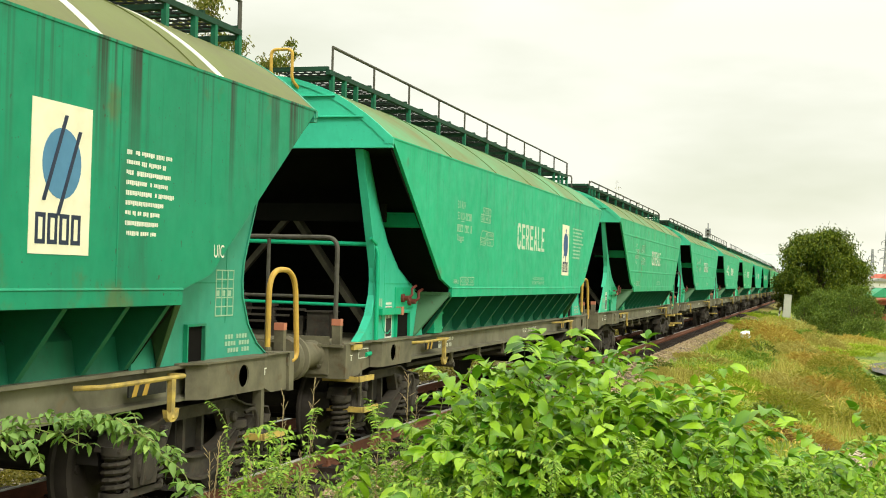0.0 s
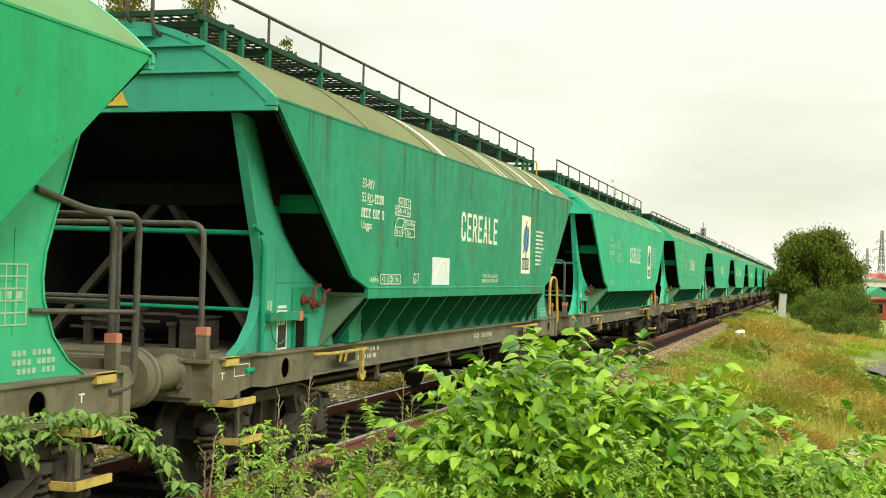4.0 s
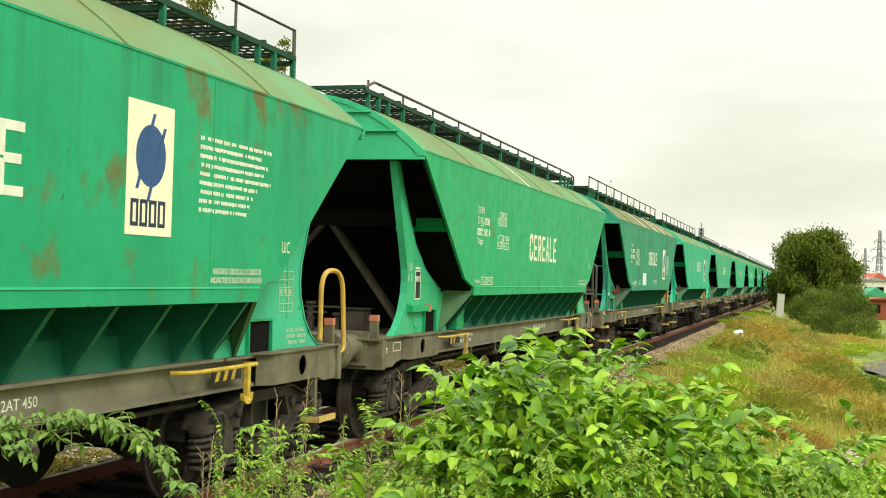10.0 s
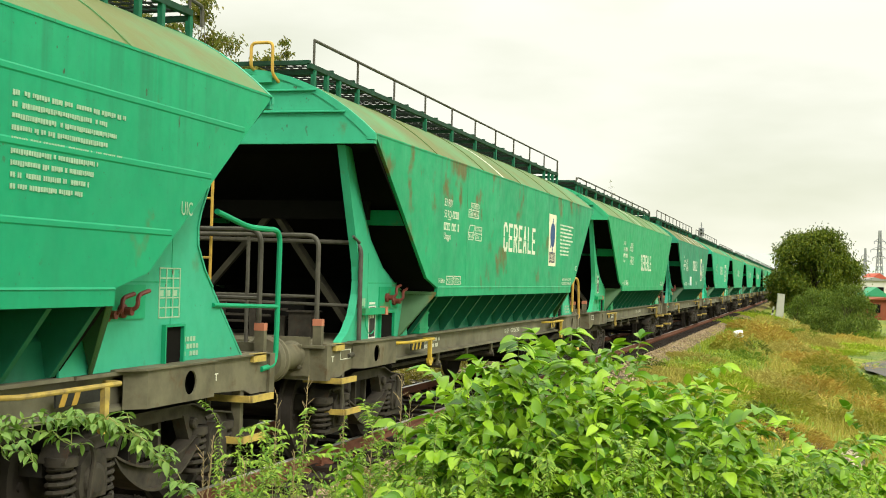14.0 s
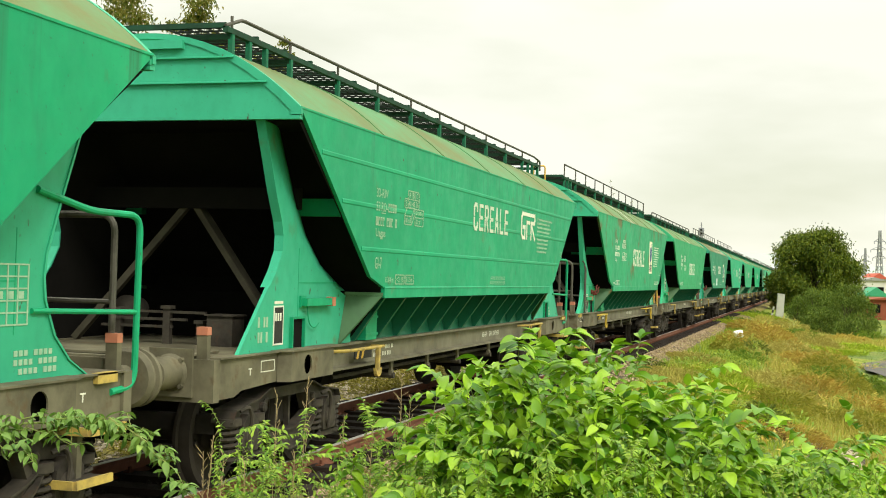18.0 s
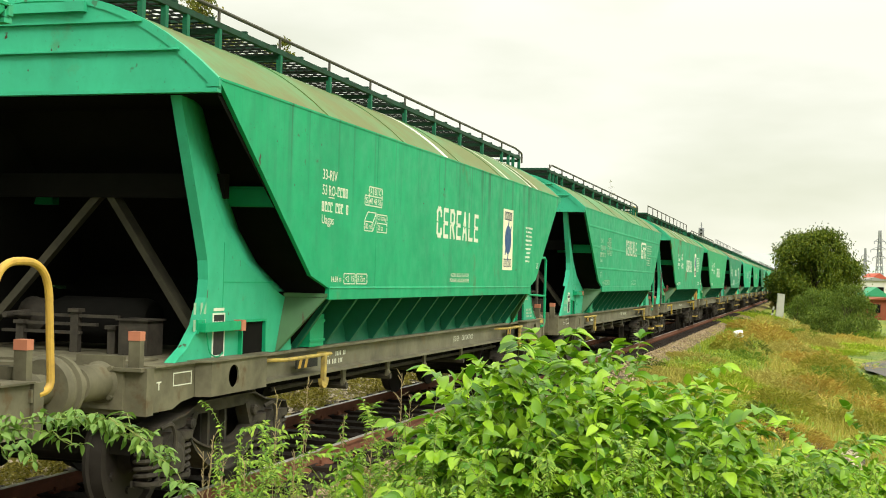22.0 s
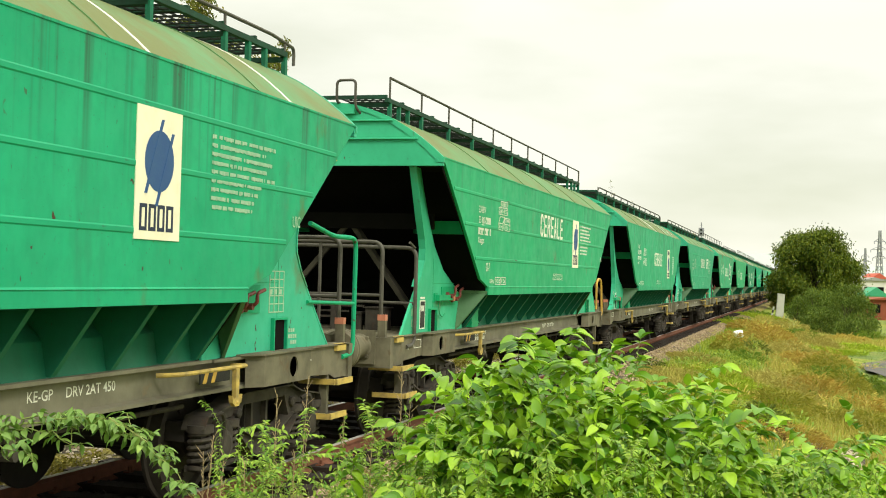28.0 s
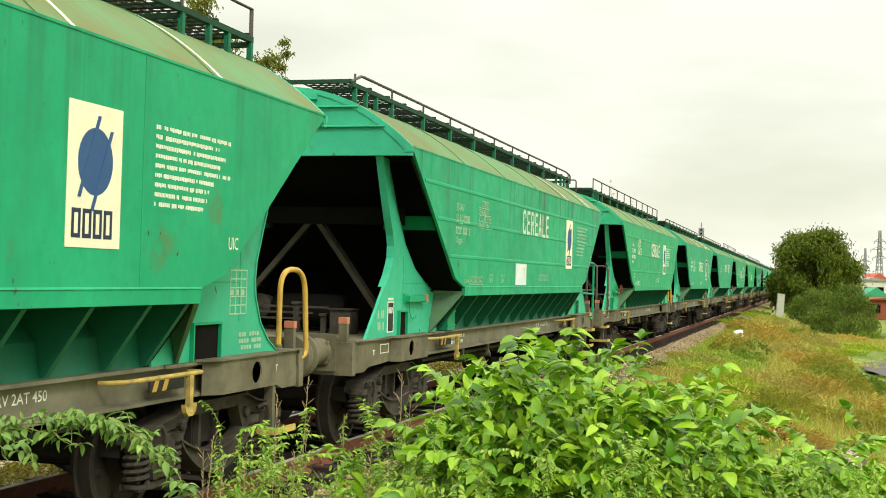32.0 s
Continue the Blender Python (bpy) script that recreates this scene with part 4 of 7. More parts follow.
    # Near-black colour paints in the shade below the wagon on these two.
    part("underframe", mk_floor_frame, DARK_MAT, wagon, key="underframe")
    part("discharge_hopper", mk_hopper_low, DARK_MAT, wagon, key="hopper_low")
    for s in (0, 180):
        t = pose(0, 0, 0, 0, 0, s)
        bulk = part("end_wall", mk_bulkhead, cfg["plate"], wagon, "arched green end wall", "bulkhead", t @ pose(0, HALF_TOP - 0.02, 0) @ pose(0, 0, 0, 0, 0, 180))
        part("rim", mk_rim, cfg["plate"], bulk, key="rim", smooth=True)
        for z in (3.5, 3.72):
            part("wall_rib", mk_bulk_rib, cfg["plate"], bulk, key="bulkrib", m=pose(0, -0.02, z) @ Matrix.Diagonal((1.22 if z < 3.6 else 0.9, 1, 1, 1)))
        part("wall_plate", mk_walk_lip, cfg["plate"], bulk, "flat plate under the roof walkway", "walklip")
        part("wall_foot", mk_bulk_foot, cfg["plate"], bulk, key="bulkfoot")
        # Near-black paint puts the end opening's shade on the hopper's sloping underside.
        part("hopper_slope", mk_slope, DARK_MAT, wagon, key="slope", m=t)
        part("deck", mk_deck, FRAME_MAT, wagon, key="deck", m=t)
        part("headstock", headstock(reach), FRAME_MAT, wagon, key=("headstock", ext), m=t)
        for x in (-0.875, 0.875):
            part("buffer", mk_buffer, FRAME_MAT, wagon, "round steel buffer", "buffer", t @ pose(x, reach + 0.005, 1.06), smooth=True)
        part("draw_hook", mk_hook, BOGIE_MAT, wagon, key="hook", m=t @ pose(0, reach + 0.02, 0), smooth=True)
        part("brake_hose", mk_pipe, TUBE_DARK, wagon, key="pipe", m=t @ pose(0, reach, 0), smooth=True)
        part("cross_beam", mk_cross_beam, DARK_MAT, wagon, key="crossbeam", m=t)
        part("strut", mk_strut, UNDER2_MAT, wagon, "slanting steel end strut", "strut", t)
        part("strut", mirrored_x("strut", mk_strut), UNDER2_MAT, wagon, "slanting steel end strut", m=t)
        for x, h in ((-0.25, 0.2), (0.1, 0.33), (0.62, 0.22)):
            part("bracket", lambda bm: (box(bm, -0.035, 0.035, 5.62, 5.68, 1.17, 1.17 + h), box(bm, -0.05, 0.05, 5.6, 5.7, 1.17 + h, 1.2 + h)), BOGIE_MAT, wagon, key=("bracket", h), m=t @ pose(x, 0, 0))
        part("brake_cylinder", lambda bm: lathe(bm, [(5.12, 0.06), (5.14, 0.13), (5.3, 0.14), (5.34, 0.15), (5.36, 0.15), (5.38, 0.11), (5.42, 0.04), (5.75, 0.025)], 18, 1, (0.72, 0, 1.46)), BOGIE_MAT, wagon, "grimy round brake cylinder", "cylinder", t, smooth=True)
        for a, b, z in ((-0.3, 0.75, 1.47), (-0.1, 0.6, 1.4), (0.05, 0.8, 1.33)):
            part("brake_rod", lambda bm: box(bm, a, b, 5.63, 5.67, z - 0.012, z + 0.012), BOGIE_MAT, wagon, key=("rod", z), m=t)
        part("gear_box", lambda bm: (box(bm, -0.62, -0.36, 5.5, 5.75, 1.172, 1.45), box(bm, -0.64, -0.34, 5.48, 5.77, 1.45, 1.465)), BOGIE_MAT, wagon, "small steel box on the deck", "gearbox", t, bevel=0.01)
        part("deck_plate", lambda bm: box(bm, -0.9, 0.9, reach - 0.75, reach - 0.12, 1.172, 1.19), FRAME_MAT, wagon, "worn chequer plate on the deck", ("deckplate", reach), t)
        part("coupling_pipe", lambda bm: ring_tube(bm, bend([(1.02, -0.06, 0.98), (1.02, 0.08, 0.84), (0.7, 0.34, 0.8), (0.3, 0.42, 0.86)], 0.1), 0.017, 7), HOOP_MAT, wagon, "thin bent yellow-brown pipe", "couplingpipe", t @ pose(0, reach, 0), smooth=True)
        part("pipe_tag", lambda bm: box(bm, 0.96, 1.06, 0.0, 0.05, 0.88, 0.94), WHITE_MAT, wagon, "small white pipe handle", "pipetag", t @ pose(0, reach, 0))
        for x in (-1.12, 1.12):
            iron = part("lamp_iron", mk_lamp_iron, FRAME_MAT, wagon, key="lampiron", m=t @ pose(x, reach - 0.05, 0))
            part("cap", mk_lamp_cap, ORANGE_MAT, iron, "faded orange cap", "lampcap")
    part("air_tank", mk_tank, DARK_MAT, wagon, key="tank", m=pose(0, 0, 0, 0, 0, 180) if k % 2 else None, smooth=True)
    # walkway on the roof
    frame_ob = part("walkway_frame", mk_walk_frame, WALK_MAT, wagon, "dark green roof walkway frame", "walkframe")
    part("grating", mk_grating, GRATE_MAT, frame_ob, "dark open steel grating", "grating")
    part("hatch", mk_hatch_rim, GRATE_MAT, wagon, "long dark loading hatch", "hatch")
    n = 11
    for j in range(n):
        q = -6.3 + 12.7 * j / (n - 1)
        for x in (-0.8, 0.8):
            part("walkway_post", mk_walk_post, POST_MAT, wagon, key="walkpost", m=pose(x, q, 0))
        part("walkway_bearer", mk_walk_cross, WALK_MAT, wagon, key="walkcross", m=pose(0, q, 0))
        part("handrail_post", mk_hand_post_low if cfg.get("low") else mk_hand_post, cfg["tube"], wagon, key=("handpost", bool(cfg.get("low"))), m=pose(0.8, q, 0))
    part("handrail", mk_hand_top_low if cfg.get("low") else mk_hand_top, cfg["tube"], wagon, "thin roof handrail", ("handtop", bool(cfg.get("low"))))
    for q in (5.6, 5.95, -5.6, -5.95):
        part("walkway_post", mk_walk_post, POST_MAT, wagon, key="walkpost", m=pose(0.8, q, 0))
    if cfg.get("grab", True):
        part("grab_hoop", mk_roof_ladder, HOOP_MAT if k in (3, 0) else cfg["tube"], wagon, "bent tube grab hoop at the walkway's end", "grabhoop", pose(0, -6.42, 0), smooth=True)
    # bogies
    wheels = []
    for s in (1, -1):
        wheels += make_bogie(wagon, s * (5.33 + ext * 0.4), detail)
    # ends of the platform and the shunter's corner
    for end, s in (("front", 1), ("rear", -1)):
        kind = cfg.get(end)
        t = Matrix() if s == 1 else pose(0, 0, 0, 0, 0, 180)
        if kind == "hoop":
            part("shunter_hoop", mk_hoop, HOOP_MAT, wagon, "bent yellow tube handhold", "hoop", pose(0, reach - 0.54, 0), smooth=True)
            part("hoop_foot", mk_hoop_foot, FRAME_MAT, wagon, key="hoopfoot", m=pose(0, reach - 0.54, 0))
        elif kind in ("dark", "green", "mixed"):
            a = cfg["green"] if kind == "green" else TUBE_DARK
            b = cfg["green"] if kind == "mixed" else a
            outer, mid, tag = (mk_rail_front, mk_rail_front_mid, "f") if s == 1 else (mk_rail_outer, mk_rail_mid, "r")
            rail = part("side_handrail", outer, b, wagon, "bent tube platform handrail", "railouter" + tag, pose(0, s * reach, 0), smooth=True)
            part("mid_bar", mid, b, rail, "", "railmid" + tag, smooth=True)
            rail = part("end_handrail", mk_rail_end, a, wagon, "bent tube platform end rail", "railend", pose(0, s * (reach - 0.05), 0), smooth=True)
            part("mid_bar", mk_rail_end_mid, a, rail, "", "railendmid", smooth=True)
        if kind in ("dark", "green", "mixed"):
            box_m = pose(0, s * (reach - 0.32), 0)
            part("platform_edge", lambda bm: box(bm, 1.2, 1.25, -0.12, 0.12, 1.11, 1.18), PALE_YELLOW, wagon, "yellow painted platform edge", "platedge", box_m)
        if kind:
            for x in (1,):
                st = part("step", mk_step, BOGIE_MAT, wagon, "", "step", pose(0, s * (reach - 0.55), 0.2))
                part("edge", mk_step_edge, PALE_YELLOW, st, "yellow step edge", "stepedge")
                part("hanger", mk_step_hanger, FRAME_MAT, st, "", "stephanger")
                if kind != "hoop":
                    st = part("step", mk_step, BOGIE_MAT, wagon, "", "step", pose(0, s * (reach - 0.4), 0.52))
                    part("edge", mk_step_edge, PALE_YELLOW, st, "yellow step edge", "stepedge")
    # brake control, foot bars and hangers on the near side
    for q, s in ((-3.75, 1), (4.44, 2)):
        if q > 0 and not cfg.get("front_bar", True):
            continue
        t = pose(0, q, 0)
        bar = part("foot_bar", mk_foot_bar, YELLOW_MAT if k == 3 else PALE_YELLOW, wagon, "yellow tube foot bar", "footbar", t, smooth=True)
        part("grip", mk_foot_post, YELLOW_MAT if k == 3 else PALE_YELLOW, bar, "", "footpost", smooth=True)
        plate = part("warning_plate", mk_stripe_plate, BLACK_MAT, bar, "black plate with yellow stripes", "stripe")
        for j in range(2 if k != 3 else 3):
            part("stripe", lambda bm: prism(bm, [(-0.06, 0.992), (0.0, 0.992), (0.05, 1.088), (-0.01, 1.088)], 0, 1.22, 1.222), YELLOW_MAT if k == 3 else HOOP_MAT, plate, "", "plate_stripe", pose(0, -0.27 + 0.14 * j, 0))
    my, mz = cfg.get("arm", (-5.5, 0.09) if long else (-5.8, -0.03))
    tick = part("marker_arm", mk_marker, green, wagon, "green sighting arm", "marker", pose(0, my, mz))
    part("tip", mk_marker_tip, ORANGE_MAT, tick, "faded orange-red tip", "markertip")
    if cfg.get("rear") or k < 0:
        plate = part("lever_plate", mk_lever_plate, green, wagon, key="leverplate", m=pose(0, -4.98, 0.0))
        part("lever", mk_lever, RED_MAT, plate, "red changeover lever", "lever", smooth=True)
        part("lever", mk_lever, RED_MAT, plate, "red changeover lever", "lever", pose(0, 0.24, -0.04), smooth=True)
    if cfg.get("front") in ("dark", "green", "mixed"):
        plate = part("lever_plate", mk_lever_plate, green, wagon, key="leverplate", m=pose(0, 4.75, 0.02))
        part("lever", mk_lever, RED_MAT, plate, "red changeover lever", "lever", pose(0, 0.1, -0.06), smooth=True)
        part("lever", mk_lever, RED_MAT, plate, "red changeover lever", "lever", pose(0, -0.1, -0.08), smooth=True)
    part("valve_box", mk_valve_box, green, wagon, "small green valve box", "valvebox", pose(0, -3.7, 0))
    ly, lz = cfg.get("plaque", (-5.98, 1.24) if long else (-5.43, 1.6) if not cfg.get("rear") else (-5.4, 1.2))
    lab = part("load_label", lambda bm: box(bm, PLATE, PLATE + 0.005, -0.09, 0.09, 0.0, 0.32), BLACK_MAT, wagon, "black label panel in a thin white border", "loadlabel", pose(0, ly, lz))
    part("border", lambda bm: [box(bm, PLATE, PLATE + 0.006, *q) for q in ((-0.105, -0.09, -0.015, 0.335), (0.09, 0.105, -0.015, 0.335), (-0.09, 0.09, -0.015, 0.0), (-0.09, 0.09, 0.32, 0.335))], WHITE_MAT, lab, key="labelborder")
    part("label_line", lambda bm: [box(bm, PLATE + 0.005, PLATE + 0.007, -0.075 + 0.05 * i, -0.045 + 0.05 * i, 0.2, 0.27) for i in range(3)] + [box(bm, PLATE, PLATE + 0.004, -0.09, 0.09, 0.35, 0.375)], WHITE_MAT, lab, key="labelbars")
    part("label_line", lambda bm: [box(bm, PLATE, PLATE + 0.003, 0.0 + 0.055 * i, 0.035 + 0.055 * i, 0.0 + 0.13 * j, 0.09 + 0.13 * j) for i in range(4) for j in range(2) if (i + j) % 4 != 2], FADED_MAT, wagon, key="plate_code", m=pose(0, ly - 0.42, lz + (0.02 if long else 0.2)))
    grid = part("inspection_grid", lambda bm: [box(bm, PLATE, PLATE + 0.004, -0.2 + 0.1 * i - 0.006, -0.2 + 0.1 * i + 0.006, 1.5, 1.86) for i in range(4)] + [box(bm, PLATE, PLATE + 0.0045, -0.206, 0.106, 1.5 + 0.072 * i - 0.005, 1.5 + 0.072 * i + 0.005) for i in range(6)] + [box(bm, PLATE, PLATE + 0.003, -0.19 + 0.1 * i, -0.14 + 0.1 * i, 1.655, 1.7) for i in range(3)], FADED_MAT, wagon, "faded painted inspection grid", "inspgrid", pose(0, 5.58, 0.02))
    part("inspection_note", lambda bm: [box(bm, PLATE, PLATE + 0.004, -0.3 + 0.05 * j, -0.265 + 0.05 * j, 1.22 + 0.055 * i, 1.255 + 0.055 * i) for i in range(3) for j in range(9) if (j + i) % 5], FADED_MAT, wagon, key="inspnote", m=pose(0, 5.86, 0))
    for q in (-2.6, -1.2, 0.2, 1.9):
        hang = part("hanger", mk_hanger, FRAME_MAT, wagon, key="hanger", m=pose(0, q, 0))
        part("cross_shaft", mk_cross_shaft, BOGIE_MAT, hang, key="shaft", smooth=True)
    part("brake_pipe", lambda bm: ring_tube(bm, [(1.0, -4.2, 0.8), (1.0, 4.2, 0.8)], 0.022, 7), BOGIE_MAT, wagon, key="longpipe")
    fy, fz = {3: (0.9, 1.0), 7: (2.0, 1.03), 8: (1.97, 1.03)}.get(k, (1.38, 1.0))
    part("lettering", letters("KE-GP", 0.07, 0.27, "kegp"), WHITE_MAT, wagon, m=pose(1.134, fy, fz))
    part("lettering", letters("DRV 2AT 450", 0.07, 0.585, "drv"), WHITE_MAT, wagon, m=pose(1.134, fy + 0.415, fz))
    part("number_line", lambda bm: [box(bm, 1.128, 1.1325, y0, y0 + 0.018, z0, z0 + 0.046) for z0, cols in ((1.045, (0, 1, 3, 4, 9, 10, 11, 12, 14, 15)), (0.97, (0, 1, 2, 4, 5, 7, 8, 9, 11, 12, 13))) for y0 in [-3.3 + 0.042 * c for c in cols]], WHITE_MAT, wagon, key="framenum")
    part("tare_frame", lambda bm: [box(bm, 1.2155, 1.2185, *q) for q in ((-0.14, 0.14, 1.01, 1.018), (-0.14, 0.14, 1.102, 1.11), (-0.14, -0.132, 1.018, 1.102), (0.132, 0.14, 1.018, 1.102))], WHITE_MAT, wagon, "", "tareframe", pose(0, -6.25, 0))
    for q in (6.25, -6.6):
        part("lifting_mark", lambda bm: (box(bm, 1.2155, 1.219, -0.032, 0.032, 1.05, 1.06), box(bm, 1.2155, 1.219, -0.006, 0.006, 1.0, 1.05)), WHITE_MAT, wagon, key="liftmark", m=pose(0.0, q, 0))
    before = set(wagon.children)
    markings(wagon, cfg)
    if long:
        for ob in set(wagon.children) - before:
            ob.location.x += 0.0045
    if cfg.get("ladder"):
        mat = HOOP_MAT if cfg["ladder"] == "yellow" else green
        for x in (-0.5, -0.1):
            part("ladder_rail", mk_ladder_rail, mat, wagon, "painted end ladder upright", "ladderrail", pose(x, -reach + 0.12, 0))
        for j in range(8):
            part("ladder_rung", mk_ladder_rung, mat, wagon, "", "ladderrung", pose(-0.3, -reach + 0.12, 1.4 + 0.3 * j))
    if cfg.get("triangle"):
        sg = part("warning_sign", lambda bm: prism(bm, [(-0.1, 3.23), (0.2, 3.23), (0.05, 3.48)], 1, -HALF_TOP - 0.02, -HALF_TOP - 0.003), YELLOW_MAT, wagon, "yellow triangular warning sign", "triangle")
        part("bolt_mark", lambda bm: prism(bm, [(0.035, 3.27), (0.065, 3.27), (0.055, 3.4)], 1, -HALF_TOP - 0.024, -HALF_TOP - 0.02), BLACK_MAT, sg, key="bolt")
    wagon.location = (TRACK, y, 0)
    return wagon, wheels


def mirrored(key, mk):
    """The mesh of a part, turned about to the wagon's other end on the same side."""
    k = ("mirror", key)
    if k not in MESHES:
        bm = bmesh.new()
        mk(bm)
        bmesh.ops.scale(bm, vec=(1, -1, 1), verts=bm.verts)
        MESHES[k] = done(bm, key, key == "corner")
    return MESHES[k]


def mirrored_x(key, mk):
    k = ("mirror_x", key)
    if k not in MESHES:
        bm = bmesh.new()
        mk(bm)
        bmesh.ops.scale(bm, vec=(-1, 1, 1), verts=bm.verts)
        MESHES[k] = done(bm, key)
    return MESHES[k]


def streak_patch(q, wd):
    """A bleached stripe that runs down the roof sheet from the walkway to the eave."""
    def mk(bm):
        a = [p for p in arch(30, SIDE + 0.002) if 0.35 < p[0]]
        a = [(x, z + 0.012) for x, z in a]
        prism(bm, a + [(x, z - 0.006) for x, z in a][::-1], 1, q, q + wd)
    return mk


POST_MAT = grimy("post_green", (0.008, 0.17, 0.085), (0.012, 0.05, 0.028), 0.6, 0.7, 7.0)
UNDER2_MAT = grimy("dark_strut", (0.06, 0.054, 0.034), (0.022, 0.02, 0.015), 0.7, 0.8, 5.0)
# Darker copy of the bogie grime, painting in shade between the side frames.
UNDER_MAT = grimy("shaded_grime", (0.026, 0.022, 0.017), (0.010, 0.009, 0.008), 0.7, 0.85, 6.0)
WALK_MAT = grimy("walkway_green", (0.012, 0.06, 0.032), (0.012, 0.02, 0.012), 0.7, 0.8, 6.0)
# Darker soiled copy of wagon green; panel shade is put into its base colour.
FLOOR_MAT = green_paint("soiled_shaded_green", (0.010, 0.135, 0.070), 0.9, 0.0, 5.0, 0.8)

# ---- ground and track materials ----


def ground_mat():
    n = Nodes("grass_ground", 0.95)
    big = n.noise(0.16, 4)
    mid = n.noise(0.9, 6)
    fine = n.noise(16, 5)
    c = n.ramp(mid, (0.30, (0.12, 0.20, 0.02)), (0.50, (0.24, 0.29, 0.032)), (0.64, (0.31, 0.28, 0.05)), (0.80, (0.27, 0.18, 0.04)))
    c = n.mix(n.ramp(big, (0.45, (0,)), (0.6, (1,))), c, (0.13, 0.19, 0.04))
    c = n.mix(n.math("MULTIPLY", n.ramp(fine, (0.35, (1,)), (0.6, (0,))), 0.55), c, (0.05, 0.06, 0.015))
    n.bump(n.noise(24, 6), 0.8, 0.06)
    return n.color(c)


def stone_mat(name, a, b, cmoss=None):
    n = Nodes(name, 0.9)
    v = n.t.nodes.new("ShaderNodeTexVoronoi")
    v.inputs["Scale"].default_value = 34.0
    n.link(n.co, v.inputs["Vector"])
    c = n.mix(n.ramp(n.noise(7.0, 8, None, 0.8), (0.35, (0,)), (0.65, (1,))), a, b)
    c = n.mix(n.ramp(v.outputs["Distance"], (0.0, (0,)), (0.55, (1,))), c, (0.045, 0.035, 0.025))
    if cmoss:
        c = n.mix(n.math("MULTIPLY", n.ramp(n.noise(0.9, 8, None, 0.75), (0.42, (0,)), (0.56, (1,))), n.ramp(n.noise(26, 5), (0.35, (0.35,)), (0.55, (1,)))), c, cmoss)
    n.bump(v.outputs["Distance"], 0.9, 0.05)
    return n.color(c)


def leaf_mat(name, a, b, trans=0.25):
    n = Nodes(name, 0.36 if name.startswith("bush") else 0.45)
    c = n.mix(n.math("ADD", n.random(), n.math("MULTIPLY", n.island(), 0.0)), a, b) if name.endswith("_single") else n.mix(n.island(), a, b)
    c = n.mix(n.math("MULTIPLY", n.ramp(n.noise(30, 3), (0.4, (0,)), (0.7, (1,))), 0.3), c, tuple(x * 1.5 for x in a))
    n.color(c)
    n.b.inputs["Specular IOR Level"].default_value = 0.3 if name.startswith("bush") or name.startswith("bramble") else 0.12
    t = n.t.nodes.new("ShaderNodeBsdfTranslucent")
    n.link(c, t.inputs["Color"])
    mx = n.t.nodes.new("ShaderNodeMixShader")
    mx.inputs["Fac"].default_value = trans
    n.link(n.b.outputs["BSDF"], mx.inputs[1])
    n.link(t.outputs["BSDF"], mx.inputs[2])
    n.link(mx.outputs["Shader"], n.t.nodes["Material Output"].inputs["Surface"])
    return n.m


def plain(name, a, b, scale=4.0, rough=0.8, bump=0.2):
    n = Nodes(name, rough)
    n.bump(n.noise(scale * 6, 4), bump, 0.02)
    return n.color(n.mix(n.noise(scale, 6), a, b))


GROUND_MAT = ground_mat()
MOSS_BALLAST = stone_mat("mossy_ballast", (0.58, 0.49, 0.35), (0.34, 0.25, 0.15), (0.33, 0.28, 0.04))
# Oily ballast, darkened further to paint in the train's shade.
OILY_SHADED_BED = stone_mat("oily_shaded_ballast", (0.030, 0.024, 0.018), (0.015, 0.012, 0.010))
RAIL_MAT = grimy("rusty_rail", (0.20, 0.080, 0.042), (0.10, 0.042, 0.024), 0.7, 0.85, 5.0)
HEAD_MAT = plain("rail_head", (0.48, 0.46, 0.43), (0.30, 0.27, 0.24), 20.0, 0.28, 0.05)
SLEEPER_MAT = plain("sleeper_wood", (0.040, 0.027, 0.018), (0.018, 0.013, 0.010), 6.0, 0.9, 0.5)
ROAD_MAT = plain("worn_asphalt", (0.095, 0.092, 0.088), (0.14, 0.13, 0.115), 1.2, 1.0, 0.3)
ROAD_MAT.node_tree.nodes["Principled BSDF"].inputs["Specular IOR Level"].default_value = 0.05
SAND_MAT = stone_mat("gravel_patch", (0.50, 0.43, 0.31), (0.36, 0.30, 0.21))
BARK_MAT = plain("bark", (0.10, 0.075, 0.05), (0.05, 0.038, 0.028), 8.0, 0.9, 0.8)
STEM_MAT = plain("green_stem", (0.17, 0.25, 0.05), (0.20, 0.20, 0.06), 9.0, 0.6, 0.2)
LEAF_MAT = leaf_mat("bush_leaf", (0.045, 0.155, 0.005), (0.31, 0.50, 0.02))
LEAF_ONE = leaf_mat("bush_leaf_single", (0.06, 0.19, 0.006), (0.37, 0.56, 0.03))
BRAMBLE_LEAF = leaf_mat("bramble_leaf_single", (0.06, 0.15, 0.025), (0.26, 0.38, 0.07))
WEED_MAT = leaf_mat("weed_leaf", (0.07, 0.18, 0.018), (0.34, 0.46, 0.06))
TREE_LEAF = leaf_mat("walnut_leaf", (0.035, 0.075, 0.008), (0.19, 0.22, 0.02), 0.25)
SHRUB_LEAF = leaf_mat("shrub_leaf", (0.05, 0.10, 0.014), (0.24, 0.31, 0.05), 0.25)
ROWAN_LEAF = leaf_mat("young_tree_leaf", (0.08, 0.13, 0.015), (0.30, 0.26, 0.05), 0.3)
GRASS_MAT = leaf_mat("grass_blade", (0.17, 0.29, 0.02), (0.46, 0.46, 0.07), 0.3)
STRAW_MAT = leaf_mat("straw_blade", (0.40, 0.38, 0.08), (0.34, 0.26, 0.06), 0.3)
